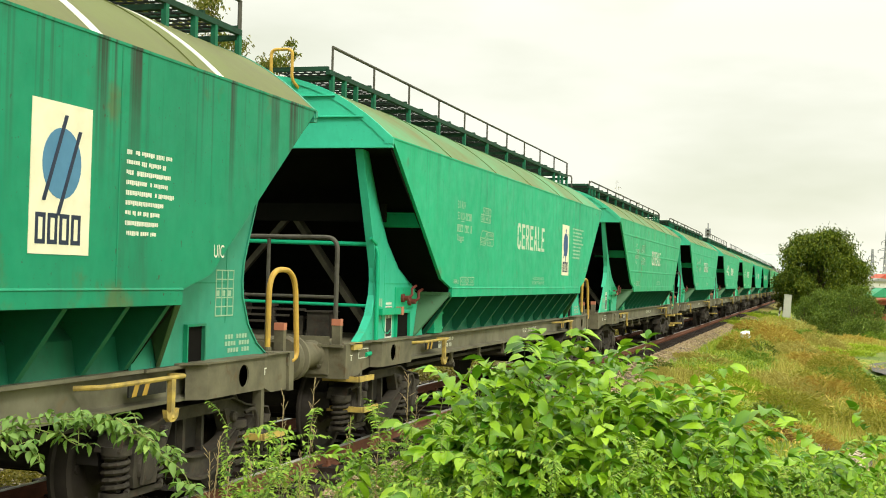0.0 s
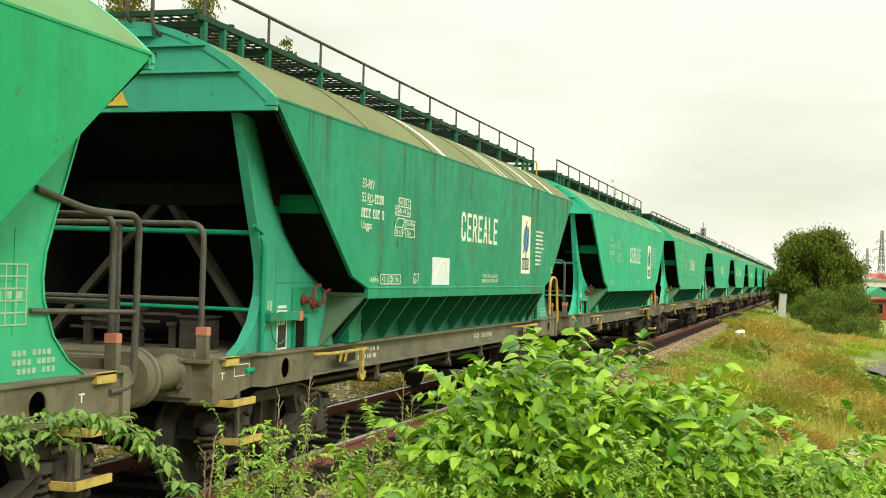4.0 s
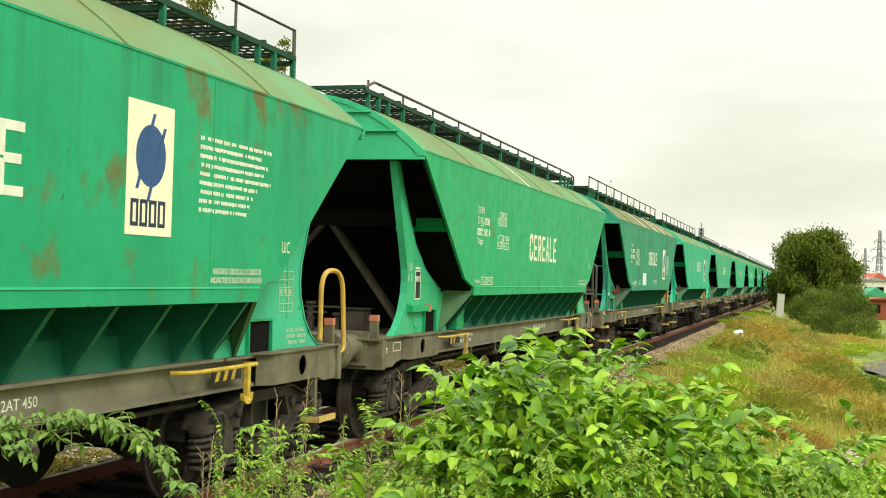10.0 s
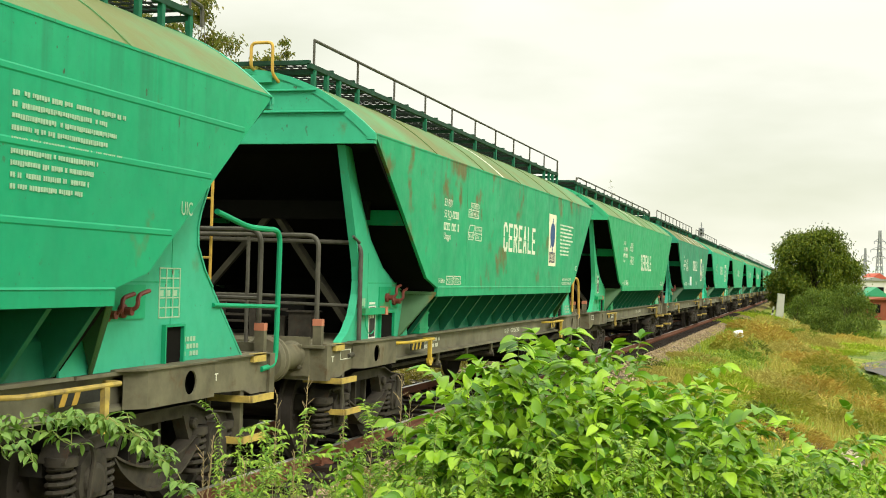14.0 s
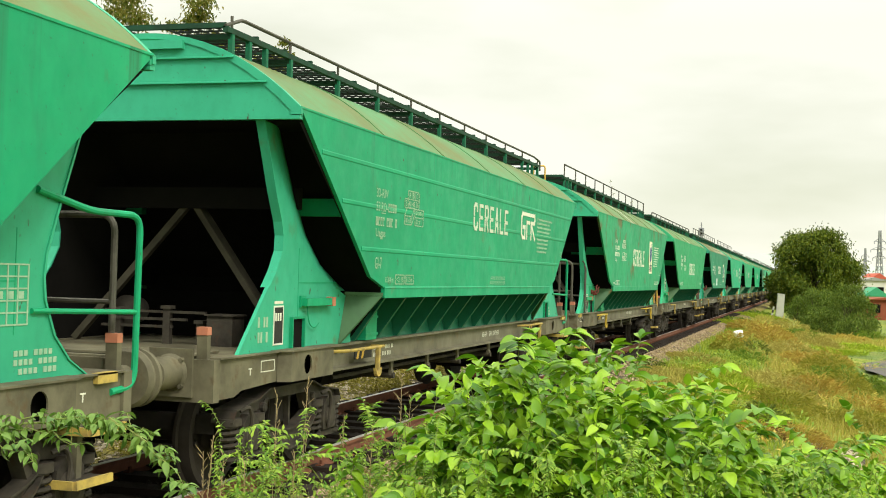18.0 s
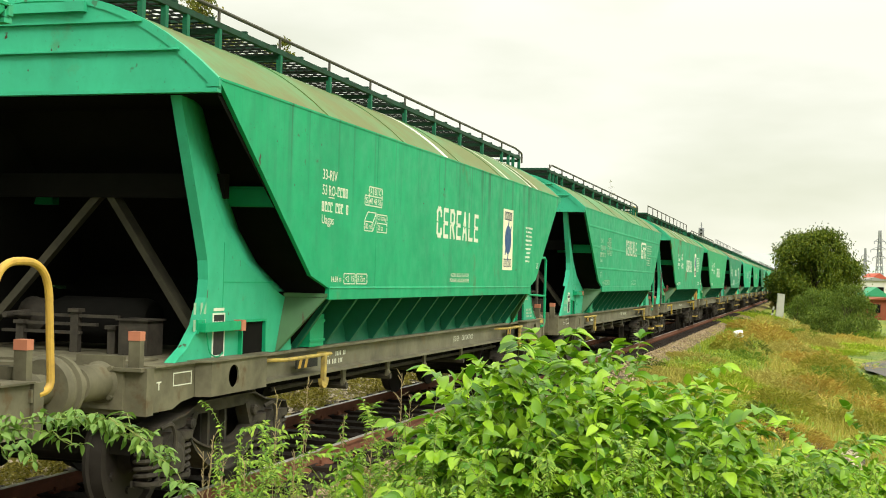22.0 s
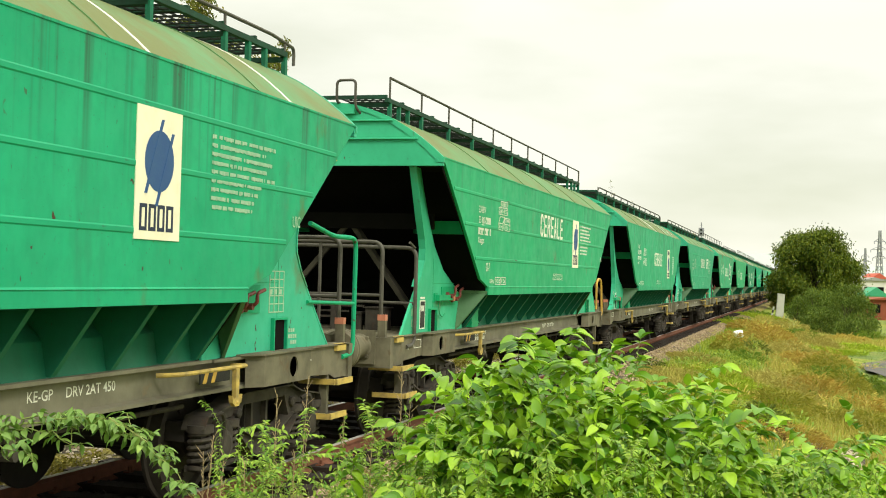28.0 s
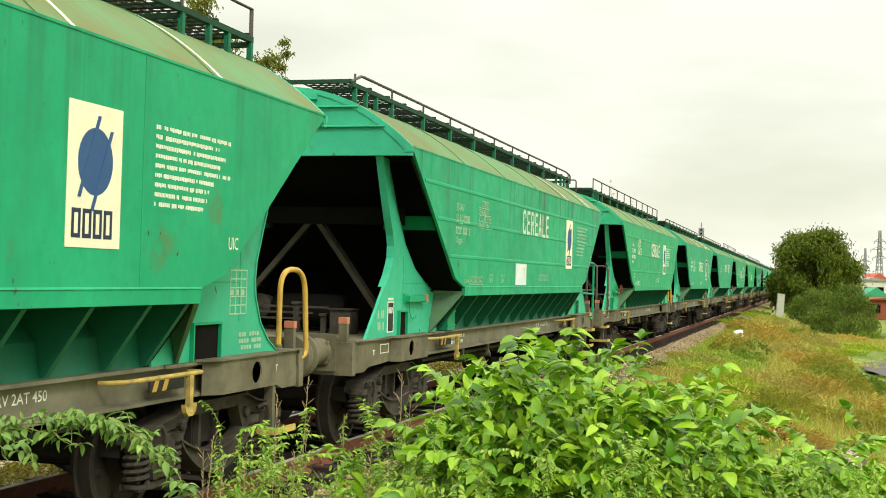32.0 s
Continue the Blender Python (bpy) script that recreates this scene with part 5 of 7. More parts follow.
CONCRETE_MAT = plain("pale_concrete", (0.50, 0.50, 0.43), (0.36, 0.35, 0.29), 3.0, 0.85, 0.2)
PLASTER_MAT = plain("pale_plaster", (0.66, 0.64, 0.58), (0.55, 0.53, 0.47), 2.0, 0.9, 0.1)
TILE_MAT = plain("red_roof_tiles", (0.50, 0.10, 0.06), (0.36, 0.08, 0.05), 3.0, 0.8, 0.3)
STEEL_MAT = plain("galvanised_steel", (0.30, 0.31, 0.32), (0.22, 0.23, 0.24), 5.0, 0.6, 0.1)
AWNING_MAT = plain("green_awning", (0.05, 0.33, 0.16), (0.03, 0.24, 0.12), 3.0, 0.6, 0.1)
RUST_SHEET = plain("rusty_sheet", (0.30, 0.075, 0.035), (0.20, 0.06, 0.03), 3.0, 0.8, 0.2)
HILL_MAT = plain("far_hills", (0.36, 0.40, 0.38), (0.42, 0.45, 0.42), 0.01, 1.0, 0.0)
ROOF_GREY = plain("grey_sheet_roof", (0.30, 0.30, 0.27), (0.22, 0.22, 0.20), 3.0, 0.8, 0.2)
LITTER_MAT = plain("white_plastic", (0.85, 0.84, 0.80), (0.7, 0.7, 0.68), 5.0, 0.5, 0.1)

PROFILE_X = [-400, -40, -14, -11.5, -9.6, -7.6, -4.1, -3.6, -2.3, -1.5, -0.6, 0.4, 1.4, 2.2, 6.0, 40.0, 400.0]
PROFILE_Z = [-0.9, -0.8, -0.6, -0.45, -0.3, -0.28, -0.28, -0.36, -0.46, -0.62, -0.85, -1.08, -1.2, -1.25, -1.3, -1.5, -2.0]


def ground_z(x, y):
    z = float(np.interp(x, PROFILE_X, PROFILE_Z))
    if x > -3.4:
        k = min(1.0, (x + 3.4) / 1.2)
        z += k * 0.16 * noise.noise(Vector((x * 0.5, y * 0.22, 3.1))) + k * 0.05 * noise.noise(Vector((x * 2.0, y * 1.4, 0.3)))
        d = math.hypot(x - 0.2, y + 0.3)
        z += max(0.0, 1.25 - 0.3 * d) * k if d < 4.2 else 0.0
    return z


def mk_ground(bm):
    xs = [-400, -120, -40, -20, -14, -12.5, -11.5, -10.4, -9.6, -8.6, -7.6, -5.7, -3.75, -3.45, -3.2] + [-2.9 + 0.3 * i for i in range(25)] + [5.4, 7, 10, 16, 30, 60, 120, 400]
    ys = [-300, -100, -40, -20] + [-10 + 1.0 * i for i in range(90)] + [84, 90, 98, 108, 120, 150, 200, 300, 600, 1500, 4000]
    rows = [[bm.verts.new((x, y, ground_z(x, y))) for x in xs] for y in ys]
    for a, b in zip(rows, rows[1:]):
        for i in range(len(xs) - 1):
            bm.faces.new((a[i], a[i + 1], b[i + 1], b[i]))


ground = tagged(part("ground", mk_ground, GROUND_MAT, smooth=True), "rough grassy railway embankment with dry weeds", "ground", kind="structure")


def mk_ballast(bm):
    ys = [-40 + 4 * i for i in range(100)]
    xs = [-11.2, -10.2, -8.0, -7.2, -4.35, -4.1, -3.75, -3.45]
    zs = [-0.38, -0.19, -0.18, -0.2, -0.2, -0.21, -0.32, -0.45]
    rows = [[bm.verts.new((x + (0.12 * noise.noise(Vector((x, y * 0.7, 1))) if i in (0, 7) else 0), y, z)) for i, (x, z) in enumerate(zip(xs, zs))] for y in ys]
    for a, b in zip(rows, rows[1:]):
        for i in range(len(xs) - 1):
            bm.faces.new((a[i], a[i + 1], b[i + 1], b[i]))


ballast = tagged(part("ballast_bed", mk_ballast, MOSS_BALLAST), "stone ballast bed, brown with patches of moss", "ballast", kind="structure")


def stones(name, x0, x1, y0, y1, zf, n, seed, mat, size=(0.02, 0.05)):
    """Loose stones, one sheet of small uneven lumps."""
    r = np.random.default_rng(seed)
    base = np.array([(1, 0, 0), (-1, 0, 0), (0, 1, 0), (0, -1, 0), (0, 0, 1), (0, 0, -1)], float)
    faces = np.array([(0, 2, 4), (2, 1, 4), (1, 3, 4), (3, 0, 4), (2, 0, 5), (1, 2, 5), (3, 1, 5), (0, 3, 5)])
    v, f = [], []
    for i in range(n):
        x, y = r.uniform(x0, x1), y0 + (y1 - y0) * r.uniform() ** 1.3
        s = r.uniform(*size)
        a = r.uniform(0, 6.28)
        p = base * (1 + r.uniform(-0.35, 0.35, (6, 1))) * s * np.array([1, 0.8, 0.6])
        p = np.stack([p[:, 0] * math.cos(a) - p[:, 1] * math.sin(a), p[:, 0] * math.sin(a) + p[:, 1] * math.cos(a), p[:, 2]], 1) + np.array([x, y, zf(x) + s * 0.25])
        f.append(faces + 6 * i)
        v.append(p)
    me = bpy.data.meshes.new(name)
    me.from_pydata(np.concatenate(v).tolist(), [], np.concatenate(f).tolist())
    return part(name, me, mat)


BX, BZ = [-11.2, -10.2, -8.0, -7.2, -4.35, -4.1, -3.75, -3.45], [-0.38, -0.19, -0.18, -0.2, -0.2, -0.21, -0.32, -0.45]
STONE_MAT = Nodes("loose_stone", 0.9)
STONE_MAT = STONE_MAT.color(STONE_MAT.mix(STONE_MAT.island(), (0.46, 0.36, 0.22), (0.22, 0.15, 0.085)))
PALE_STONE = Nodes("pale_loose_stone", 0.9)
PALE_STONE = PALE_STONE.color(PALE_STONE.mix(PALE_STONE.island(), (0.66, 0.57, 0.44), (0.32, 0.25, 0.17)))
bed = lambda x: float(np.interp(x, BX, BZ))
tagged(stones("ballast_stones", -4.55, -3.4, 7, 75, bed, 7000, 5, STONE_MAT, (0.02, 0.05)), "loose grey-brown ballast stones", "ballast", kind="stuff")
tagged(stones("ballast_stones", -10.6, -7.0, 8, 40, bed, 7000, 6, PALE_STONE, (0.02, 0.045)), "loose pale ballast stones between the tracks", "ballast", kind="stuff")
tagged(stones("oily_stones", -7.0, -4.55, 7, 60, lambda x: -0.19, 6000, 7, OILY_SHADED_BED, (0.02, 0.05)), "ballast stones between the rails, darkened by oil and painted shade", "ballast", kind="stuff")
tagged(part("track_bed", lambda bm: box(bm, -7.0, -4.55, -40, 356, -0.25, -0.19), OILY_SHADED_BED), "track bed under the train, darkened by oil and painted shade", "ballast", kind="structure")

# ---- rails and sleepers ----


def rail_profile(x):
    return [(x - 0.07, -0.172), (x + 0.07, -0.172), (x + 0.07, -0.16), (x + 0.012, -0.135), (x + 0.01, -0.045), (x + 0.036, -0.035), (x + 0.036, -0.006), (x + 0.03, -0.002), (x - 0.03, -0.002), (x - 0.036, -0.006), (x - 0.036, -0.035), (x - 0.01, -0.045), (x - 0.012, -0.135), (x - 0.07, -0.16)]


OLD_RAIL = grimy("disused_rail", (0.38, 0.17, 0.08), (0.18, 0.08, 0.045), 0.7, 0.9, 5.0)


def make_rail(x, head):
    r = tagged(part("rail", lambda bm: prism(bm, [(a, b) for a, b in rail_profile(x)], 1, -60, 420), RAIL_MAT if head else OLD_RAIL), "rusty steel rail with a worn bright head" if head else "rusty disused steel rail", "rail", "rails", "structure")
    if head:
        part("running_surface", lambda bm: box(bm, x - 0.03, x + 0.03, -60, 420, -0.003, 0.0015), HEAD_MAT, r, "polished running surface")
    return r


for xx in (TRACK - 0.7535, TRACK + 0.7535):
    make_rail(xx, True)
for xx in (-10.03, -8.52):
    make_rail(xx, False)


def mk_sleeper(bm):
    box(bm, -1.3, 1.3, -0.125, 0.125, -0.22, -0.125)


def mk_tie_plate(bm):
    box(bm, -0.17, 0.17, -0.09, 0.09, -0.172, -0.155)
    for s in (-1, 1):
        box(bm, s * 0.105 - 0.03, s * 0.105 + 0.03, -0.05, 0.05, -0.155, -0.11)
        lathe(bm, [(-0.115, 0.022), (-0.07, 0.022), (-0.065, 0.012)], 6, 2, (s * 0.12, 0, 0))


sleepers = tagged(new("railway_sleepers"), "dark oil-stained sleepers with rusty rail fastenings", "sleepers", kind="structure")
for i in range(150):
    y = -6.0 + i * 0.62
    s = part("sleeper", mk_sleeper, SLEEPER_MAT, sleepers, key="sleeper", m=pose(TRACK, y, 0), bevel=0.012)
    for x in (-0.7535, 0.7535):
        if y < 70:
            part("tie_plate", mk_tie_plate, RAIL_MAT, s, key="tieplate", m=pose(x, 0, 0))

# ---- road, gravel and litter ----


def mk_road(bm):
    rows = []
    for i in range(18):
        y = 43.0 + i
        left = 1.95 + 0.028 * (y - 49.5) ** 2 + 0.25 * noise.noise(Vector((0, y * 0.5, 0)))
        xs = [left + (30 - left) * (j / 7) ** 2 for j in range(8)]
        rows.append([bm.verts.new((x, y, ground_z(x, y) + 0.11)) for x in xs])
    for a, b in zip(rows, rows[1:]):
        for i in range(7):
            bm.faces.new((a[i], a[i + 1], b[i + 1], b[i]))


tagged(part("road", mk_road, ROAD_MAT), "worn grey asphalt lane at the foot of the bank", "road", kind="structure")


def mk_patch(cx, cy, rx, ry, seed):
    def mk(bm):
        n = 26
        ring = []
        for k in range(n):
            a = 2 * math.pi * k / n
            j = 1 + 0.35 * noise.noise(Vector((math.cos(a) * 1.7, math.sin(a) * 1.7, seed)))
            x, y = cx + rx * j * math.cos(a), cy + ry * j * math.sin(a)
            ring.append(bm.verts.new((x, y, ground_z(x, y) + 0.012)))
        c = bm.verts.new((cx, cy, ground_z(cx, cy) + 0.03))
        for k in range(n):
            bm.faces.new((c, ring[k], ring[(k + 1) % n]))
    return mk


for cx, cy, rx, ry in ((0.5, 22.2, 0.5, 1.9), (1.9, 40.5, 0.7, 3.6)):
    tagged(part("gravel_patch", mk_patch(cx, cy, rx, ry, cx), SAND_MAT), "bare patch of pale gravel in the grass", "gravel", kind="structure")


def mk_litter(bm):
    bmesh.ops.create_icosphere(bm, subdivisions=2, radius=0.16)
    for v in bm.verts:
        v.co *= 1 + 0.5 * noise.noise(v.co * 9)
        v.co.z *= 0.7


tagged(part("plastic_bag", mk_litter, LITTER_MAT, m=pose(-2.62, 50.6, ground_z(-2.62, 50.6) + 0.3) @ Matrix.Diagonal((1.4, 1.4, 1.4, 1))), "crumpled white plastic bag in the grass", "plastic bag")

tagged(stones("gravel", 0.1, 0.9, 20.6, 23.8, lambda x: ground_z(x, 22.2) + 0.02, 900, 15, PALE_STONE, (0.015, 0.04)), "loose pale gravel on a bare patch", "gravel", kind="stuff")

# ---- grass ----


def in_view(x, y):
    a = math.degrees(math.atan2(-x, y))
    return -5.5 < a < 37.5


def blades(name, n, x0, x1, y0, y1, h, w, mat, seed, pick=None, lean=0.35):
    """Grass: curved tapering blades, one sheet."""
    r = np.random.default_rng(seed)
    v, f, i = [], [], 0
    tries = 0
    while i < n and tries < n * 6:
        tries += 1
        x, y = r.uniform(x0, x1), y0 + (y1 - y0) * r.uniform() ** 1.8
        if not in_view(x, y) or (x > 1.25 and 36 < y < 62) or math.hypot((x - 0.5) / 0.5, (y - 22.2) / 1.9) < 1 or (pick and not pick(x, y, r)):
            continue
        a, hh = r.uniform(0, 6.283), h * r.uniform(0.5, 1.3)
        ww = w * r.uniform(0.7, 1.3) * (0.6 + y / 30)
        dx, dy, l = math.cos(a), math.sin(a), lean * hh * r.uniform(0.2, 1.6)
        b = r.uniform(0, 6.283)
        z = ground_z(x, y) - 0.02
        for s, t, k in ((1, 0, 0), (0.75, 0.55, 0.3), (0.08, 1, 1)):
            for e in (-1, 1):
                v.append((x - dy * ww * s * e + math.cos(b) * l * k, y + dx * ww * s * e + math.sin(b) * l * k, z + hh * t))
        o = i * 6
        f += [(o, o + 1, o + 3, o + 2), (o + 2, o + 3, o + 5, o + 4)]
        i += 1
    me = bpy.data.meshes.new(name)
    me.from_pydata(v, [], f)
    return part(name, me, mat)


def dry_zone(x, y, r):
    k = noise.noise(Vector((x * 0.5, y * 0.12, 9.0)))
    return k > 0.12 + 0.1 * r.uniform(-1, 1)


def green_zone(x, y, r):
    return not dry_zone(x, y, r) or r.uniform() < 0.25


tagged(blades("grass", 40000, -3.7, 7, 8, 75, 0.16, 0.006, GRASS_MAT, 11, green_zone), "short green and yellow embankment grass", "grass", kind="stuff")
tagged(blades("dry_grass", 11000, -3.2, 6, 12, 85, 0.34, 0.006, STRAW_MAT, 12, dry_zone), "tall dry straw-coloured weeds", "grass", kind="stuff")

# ---- leaves ----



def leaf_mesh(name, length, width, fold=0.25, droop=0.3, teeth=0.0):
    """One leaf: oval, pointed, folded along its midrib and curved down."""
    v, f = [], []
    st = [(0, 0.03), (0.1, 0.42), (0.27, 0.9), (0.5, 1.0), (0.72, 0.78), (0.9, 0.34), (1.0, 0.02)]
    for t, wd in st:
        z = -droop * length * t * t
        for s in (-1, 0, 1):
            v.append((s * wd * width / 2, t * length, z + abs(s) * wd * width * fold))
    for i in range(len(st) - 1):
        for s in (0, 1):
            a = i * 3 + s
            f.append((a, a + 1, a + 4, a + 3))
    return v, f


def leaf_data(name, length, width, mat, fold=0.25, droop=0.3):
    v, f = leaf_mesh(name, length, width, fold, droop)
    me = bpy.data.meshes.new(name)
    me.from_pydata(v, [], f)
    me.materials.append(mat)
    me.shade_smooth()
    return me


def leaf_pose(p, way, r, down=0.25):
    """The pose of a leaf that grows from p along way, its face to the sky."""
    y = (Vector(way) + Vector((0, 0, -down)) + Vector((r.uniform(-0.3, 0.3), r.uniform(-0.3, 0.3), r.uniform(-0.25, 0.25)))).normalized()
    up = Vector((r.uniform(-0.6, 0.6), r.uniform(-0.65, 0.45), 1))
    x = y.cross(up).normalized()
    z = x.cross(y)
    m = Matrix((x, y, z)).transposed().to_4x4()
    m.translation = p
    return m


def leaf_mass(name, poses, length, width, mat, parent=None, fold=0.2, droop=0.42, coarse=False):
    """Many leaves joined in one sheet."""
    v0, f0 = leaf_mesh(name, length, width, fold, droop)
    if coarse:
        v0, f0 = [(0, 0, 0), (-width / 2, length * 0.5, width * 0.15), (0, length, -droop * length), (width / 2, length * 0.5, width * 0.15)], [(0, 3, 2), (0, 2, 1)]
    v0 = np.array(v0)
    v, f = [], []
    for i, (m, s) in enumerate(poses):
        a = np.array(m)
        v.append(v0 * s @ a[:3, :3].T + a[:3, 3])
        f += [tuple(k + i * len(v0) for k in q) for q in f0]
    me = bpy.data.meshes.new(name)
    me.from_pydata(np.concatenate(v).tolist(), [], f)
    me.shade_smooth()
    ob = part(name, me, mat, parent)
    ob["kind"] = "stuff"
    return ob


def cane_line(base, tip, sag, r, n=9):
    base, tip = Vector(base), Vector(tip)
    out = []
    for i in range(n + 1):
        t = i / n
        p = base.lerp(tip, t) + Vector((0, 0, sag * math.sin(math.pi * t)))
        out.append(p + Vector((r.uniform(-1, 1), r.uniform(-1, 1), r.uniform(-1, 1))) * 0.012)
    return out


def make_bush(name, label, canes, gap, leaf, mats, seed, singles, rad=0.006, down=0.3, leaves_from=0.25, twigs=0, arc=0.0, spray=1.0):
    """A leafy bush of arching canes with paired leaves. canes: base, tip, sag. leaf: length, width."""
    r = random.Random(seed)
    bush = tagged(new(name), label, "bush")
    near, rest, sprigs = [], [], []
    for base, tip, sag in canes:
        line = cane_line(base, tip, sag, r, 11 if arc else 9)
        if arc:
            a = r.uniform(0, 6.283)
            bow = Vector((math.cos(a), math.sin(a), -0.3)) * arc * r.uniform(0.2, 1.2)
            line = [p + bow * (i / 11) ** 4 for i, p in enumerate(line)]
        n = len(line)
        part("cane", lambda bm: ring_tube(bm, line, [rad * (1.15 - 0.85 * i / (n - 1)) for i in range(n)], 5), STEM_MAT, bush)
        total = sum((b - a).length for a, b in zip(line, line[1:]))
        d, side = total * leaves_from, 0
        while d < total:
            t = d / total * (n - 1)
            i = min(int(t), n - 2)
            p = line[i].lerp(line[i + 1], t - i)
            way = (line[i + 1] - line[i]).normalized()
            a = side * 2.4 + r.uniform(-0.4, 0.4)
            o = way.orthogonal().normalized()
            o = (Matrix.Rotation(a, 3, way) @ o)
            s = r.uniform(0.5, 1.25) * (0.75 + 0.35 * math.sin(math.pi * min(1, d / total)))
            for sg in (-1, 1):
                m = leaf_pose(p, o * sg + way * r.uniform(-0.1, 0.45), r, down)
                (near if r.random() < 0.5 and tip[2] > 0 else rest).append((m, s))
            d += gap * r.uniform(0.7, 1.3)
            side += 1
        rest.append((leaf_pose(line[-1], (line[-1] - line[-2]).normalized(), r, 0.1), 0.8))
        for k in range(twigs):
            u = r.uniform(0.62 if spray == 1.0 else 0.1, 0.97)
            p0 = line[min(n - 1, int(u * n))]
            out = Vector((r.uniform(-1, 1), r.uniform(-1, 1), r.uniform(-0.1, 0.8))).normalized() * r.uniform(0.08, 0.24) * spray
            p1 = p0 + out * 0.6 + Vector((0, 0, 0.015))
            p2 = p0 + out
            sprigs.append((p0, p1, p2))
            m = max(3, int(out.length / (gap * 0.85)))
            for j in range(m + 1):
                q = p0.lerp(p1, 2 * j / m) if 2 * j <= m else p1.lerp(p2, 2 * j / m - 1)
                for sg in ((-1, 1) if j < m else (0, -1, 1)):
                    a = out.cross(Vector((0, 0, 1))).normalized() * sg
                    lp = leaf_pose(q, a * 0.9 + out.normalized() * (0.5 if j < m else 0.9), r, down * 0.8)
                    (near if r.random() < 0.25 else rest).append((lp, r.uniform(0.55, 1.15)))
    near.sort(key=lambda q: (q[0].translation - Vector(EYE)).length)
    rest += near[singles:]
    data = [leaf_data("leaf", leaf[0], leaf[1] * k, mats[0], 0.1 + 0.1 * k, dr) for k, dr in ((1, 0.42), (0.85, 0.6), (1.12, 0.3))]
    for j, (m, s) in enumerate(near[:singles]):
        part("leaf", data[j % 3], mats[0], bush, m=m @ Matrix.Diagonal((s, s, s, 1)))
    if sprigs:
        part("twig_mass", lambda bm: [ring_tube(bm, q, [rad * 0.5, rad * 0.4, rad * 0.25], 4) for q in sprigs], STEM_MAT, bush)["kind"] = "stuff"
    leaf_mass("foliage", rest, leaf[0], leaf[1], mats[1], bush)
    return bush


def along(px, py, dist):
    """A place in front of the standing camera: across and up in parts of its view, and how far off."""
    m = LAST.to_3x3()
    half = math.tan(radians(39.55) / 2)
    way = m @ Vector(((2 * px / 1568 - 1) * half, (882 - 2 * py) / 1568 * half, -1))
    return Vector(EYE) + way * dist


def rooted(p):
    """The place on the ground below p."""
    return Vector((p.x, p.y, ground_z(p.x, p.y) - 0.03))


R = random.Random(21)
canes = []
for px, py, d in ((1030, 596, 4.3), (965, 610, 4.4), (1075, 612, 4.3), (885, 650, 4.2), (810, 650, 4.3), (930, 675, 4.0), (1150, 665, 4.4), (1240, 660, 4.5), (1285, 690, 4.5), 
                  (1000, 650, 4.0), (1100, 690, 3.9), (850, 720, 3.8), (1190, 720, 4.0), (1260, 760, 4.1), (960, 730, 3.7), (1050, 760, 3.6), (800, 790, 3.6),
                  (590, 780, 4.0), (900, 800, 3.5), (1150, 800, 3.6), (1270, 820, 3.9), (1010, 820, 3.4), (1340, 800, 4.4), (1400, 790, 4.6), (1460, 800, 4.7), (1520, 790, 4.7), (1560, 800, 4.6), (1420, 840, 4.3), (1500, 850, 4.3), (1360, 850, 4.1)):
    tip = along(px, py, d)
    canes.append((rooted(along(px + R.uniform(-70, 70) + (1000 - px) * 0.12, 1040, d + R.uniform(-0.1, 0.3))), tip, R.uniform(0.0, 0.05)))
# the body of the bush, filled in below the long shoots
for k in range(160):
    px = R.uniform(800, 1295)
    top = 600 + abs(px - 1010) ** 1.25 * 0.085 + R.uniform(15, 190)
    d = R.uniform(3.5, 4.7)
    tip = along(px, min(top, 900), d)
    canes.append((rooted(along(px + R.uniform(-90, 90) + (1000 - px) * 0.1, 1040, d + R.uniform(-0.1, 0.2))), tip, R.uniform(0.0, 0.06)))
for k in range(40):
    px = R.uniform(1300, 1580)
    d = R.uniform(4.0, 4.8)
    canes.append((rooted(along(px + R.uniform(-60, 60), 1040, d)), along(px, R.uniform(785, 900), d), R.uniform(0.0, 0.05)))
make_bush("leafy_bush", "bright green broad-leaved bush beside the track", canes, 0.034, (0.067, 0.038), (LEAF_ONE, LEAF_MAT), 31, 300, 0.0030, 0.26, 0.5, 4, 0.2)

canes = []
for px, py, d, bx, by, s in ((240, 762, 3.6, -70, 790, 0.06), (345, 885, 3.55, 190, 742, 0.03), (250, 800, 3.6, 130, 740, 0.03), (150, 790, 3.6, -20, 772, 0.03), (60, 815, 3.5, -90, 775, 0.02), (300, 850, 3.6, 225, 755, 0.02), (215, 775, 3.65, 20, 760, 0.04)):
    canes.append((along(bx, by, d + 0.05), along(px, py, d), s))
make_bush("bramble", "trailing bramble shoot with small green leaves", canes, 0.028, (0.036, 0.017), (BRAMBLE_LEAF, BRAMBLE_LEAF), 33, 260, 0.003, 0.45, 0.02, 5, 0.0, 0.35)

canes = []
for k in range(90):
    px = R.uniform(400, 820)
    py = R.uniform(770, 860) - (60 if R.random() < 0.25 else 0)
    d = R.uniform(3.5, 4.6)
    canes.append((rooted(along(px + R.uniform(-60, 60), 930, d)), along(px, py, d), R.uniform(0.0, 0.04)))
for k in range(110):
    px, py, d = R.uniform(700, 1568), R.uniform(800, 880), R.uniform(3.0, 3.8)
    canes.append((rooted(along(px + R.uniform(-60, 60), 960, d)), along(px, py, d), R.uniform(0.0, 0.04)))
make_bush("weed_patch", "tangle of fine-leaved green weeds under the bush", canes, 0.013, (0.024, 0.011), (BRAMBLE_LEAF, WEED_MAT), 35, 150, 0.0022, 0.25, 0.5, 2, 0.08)


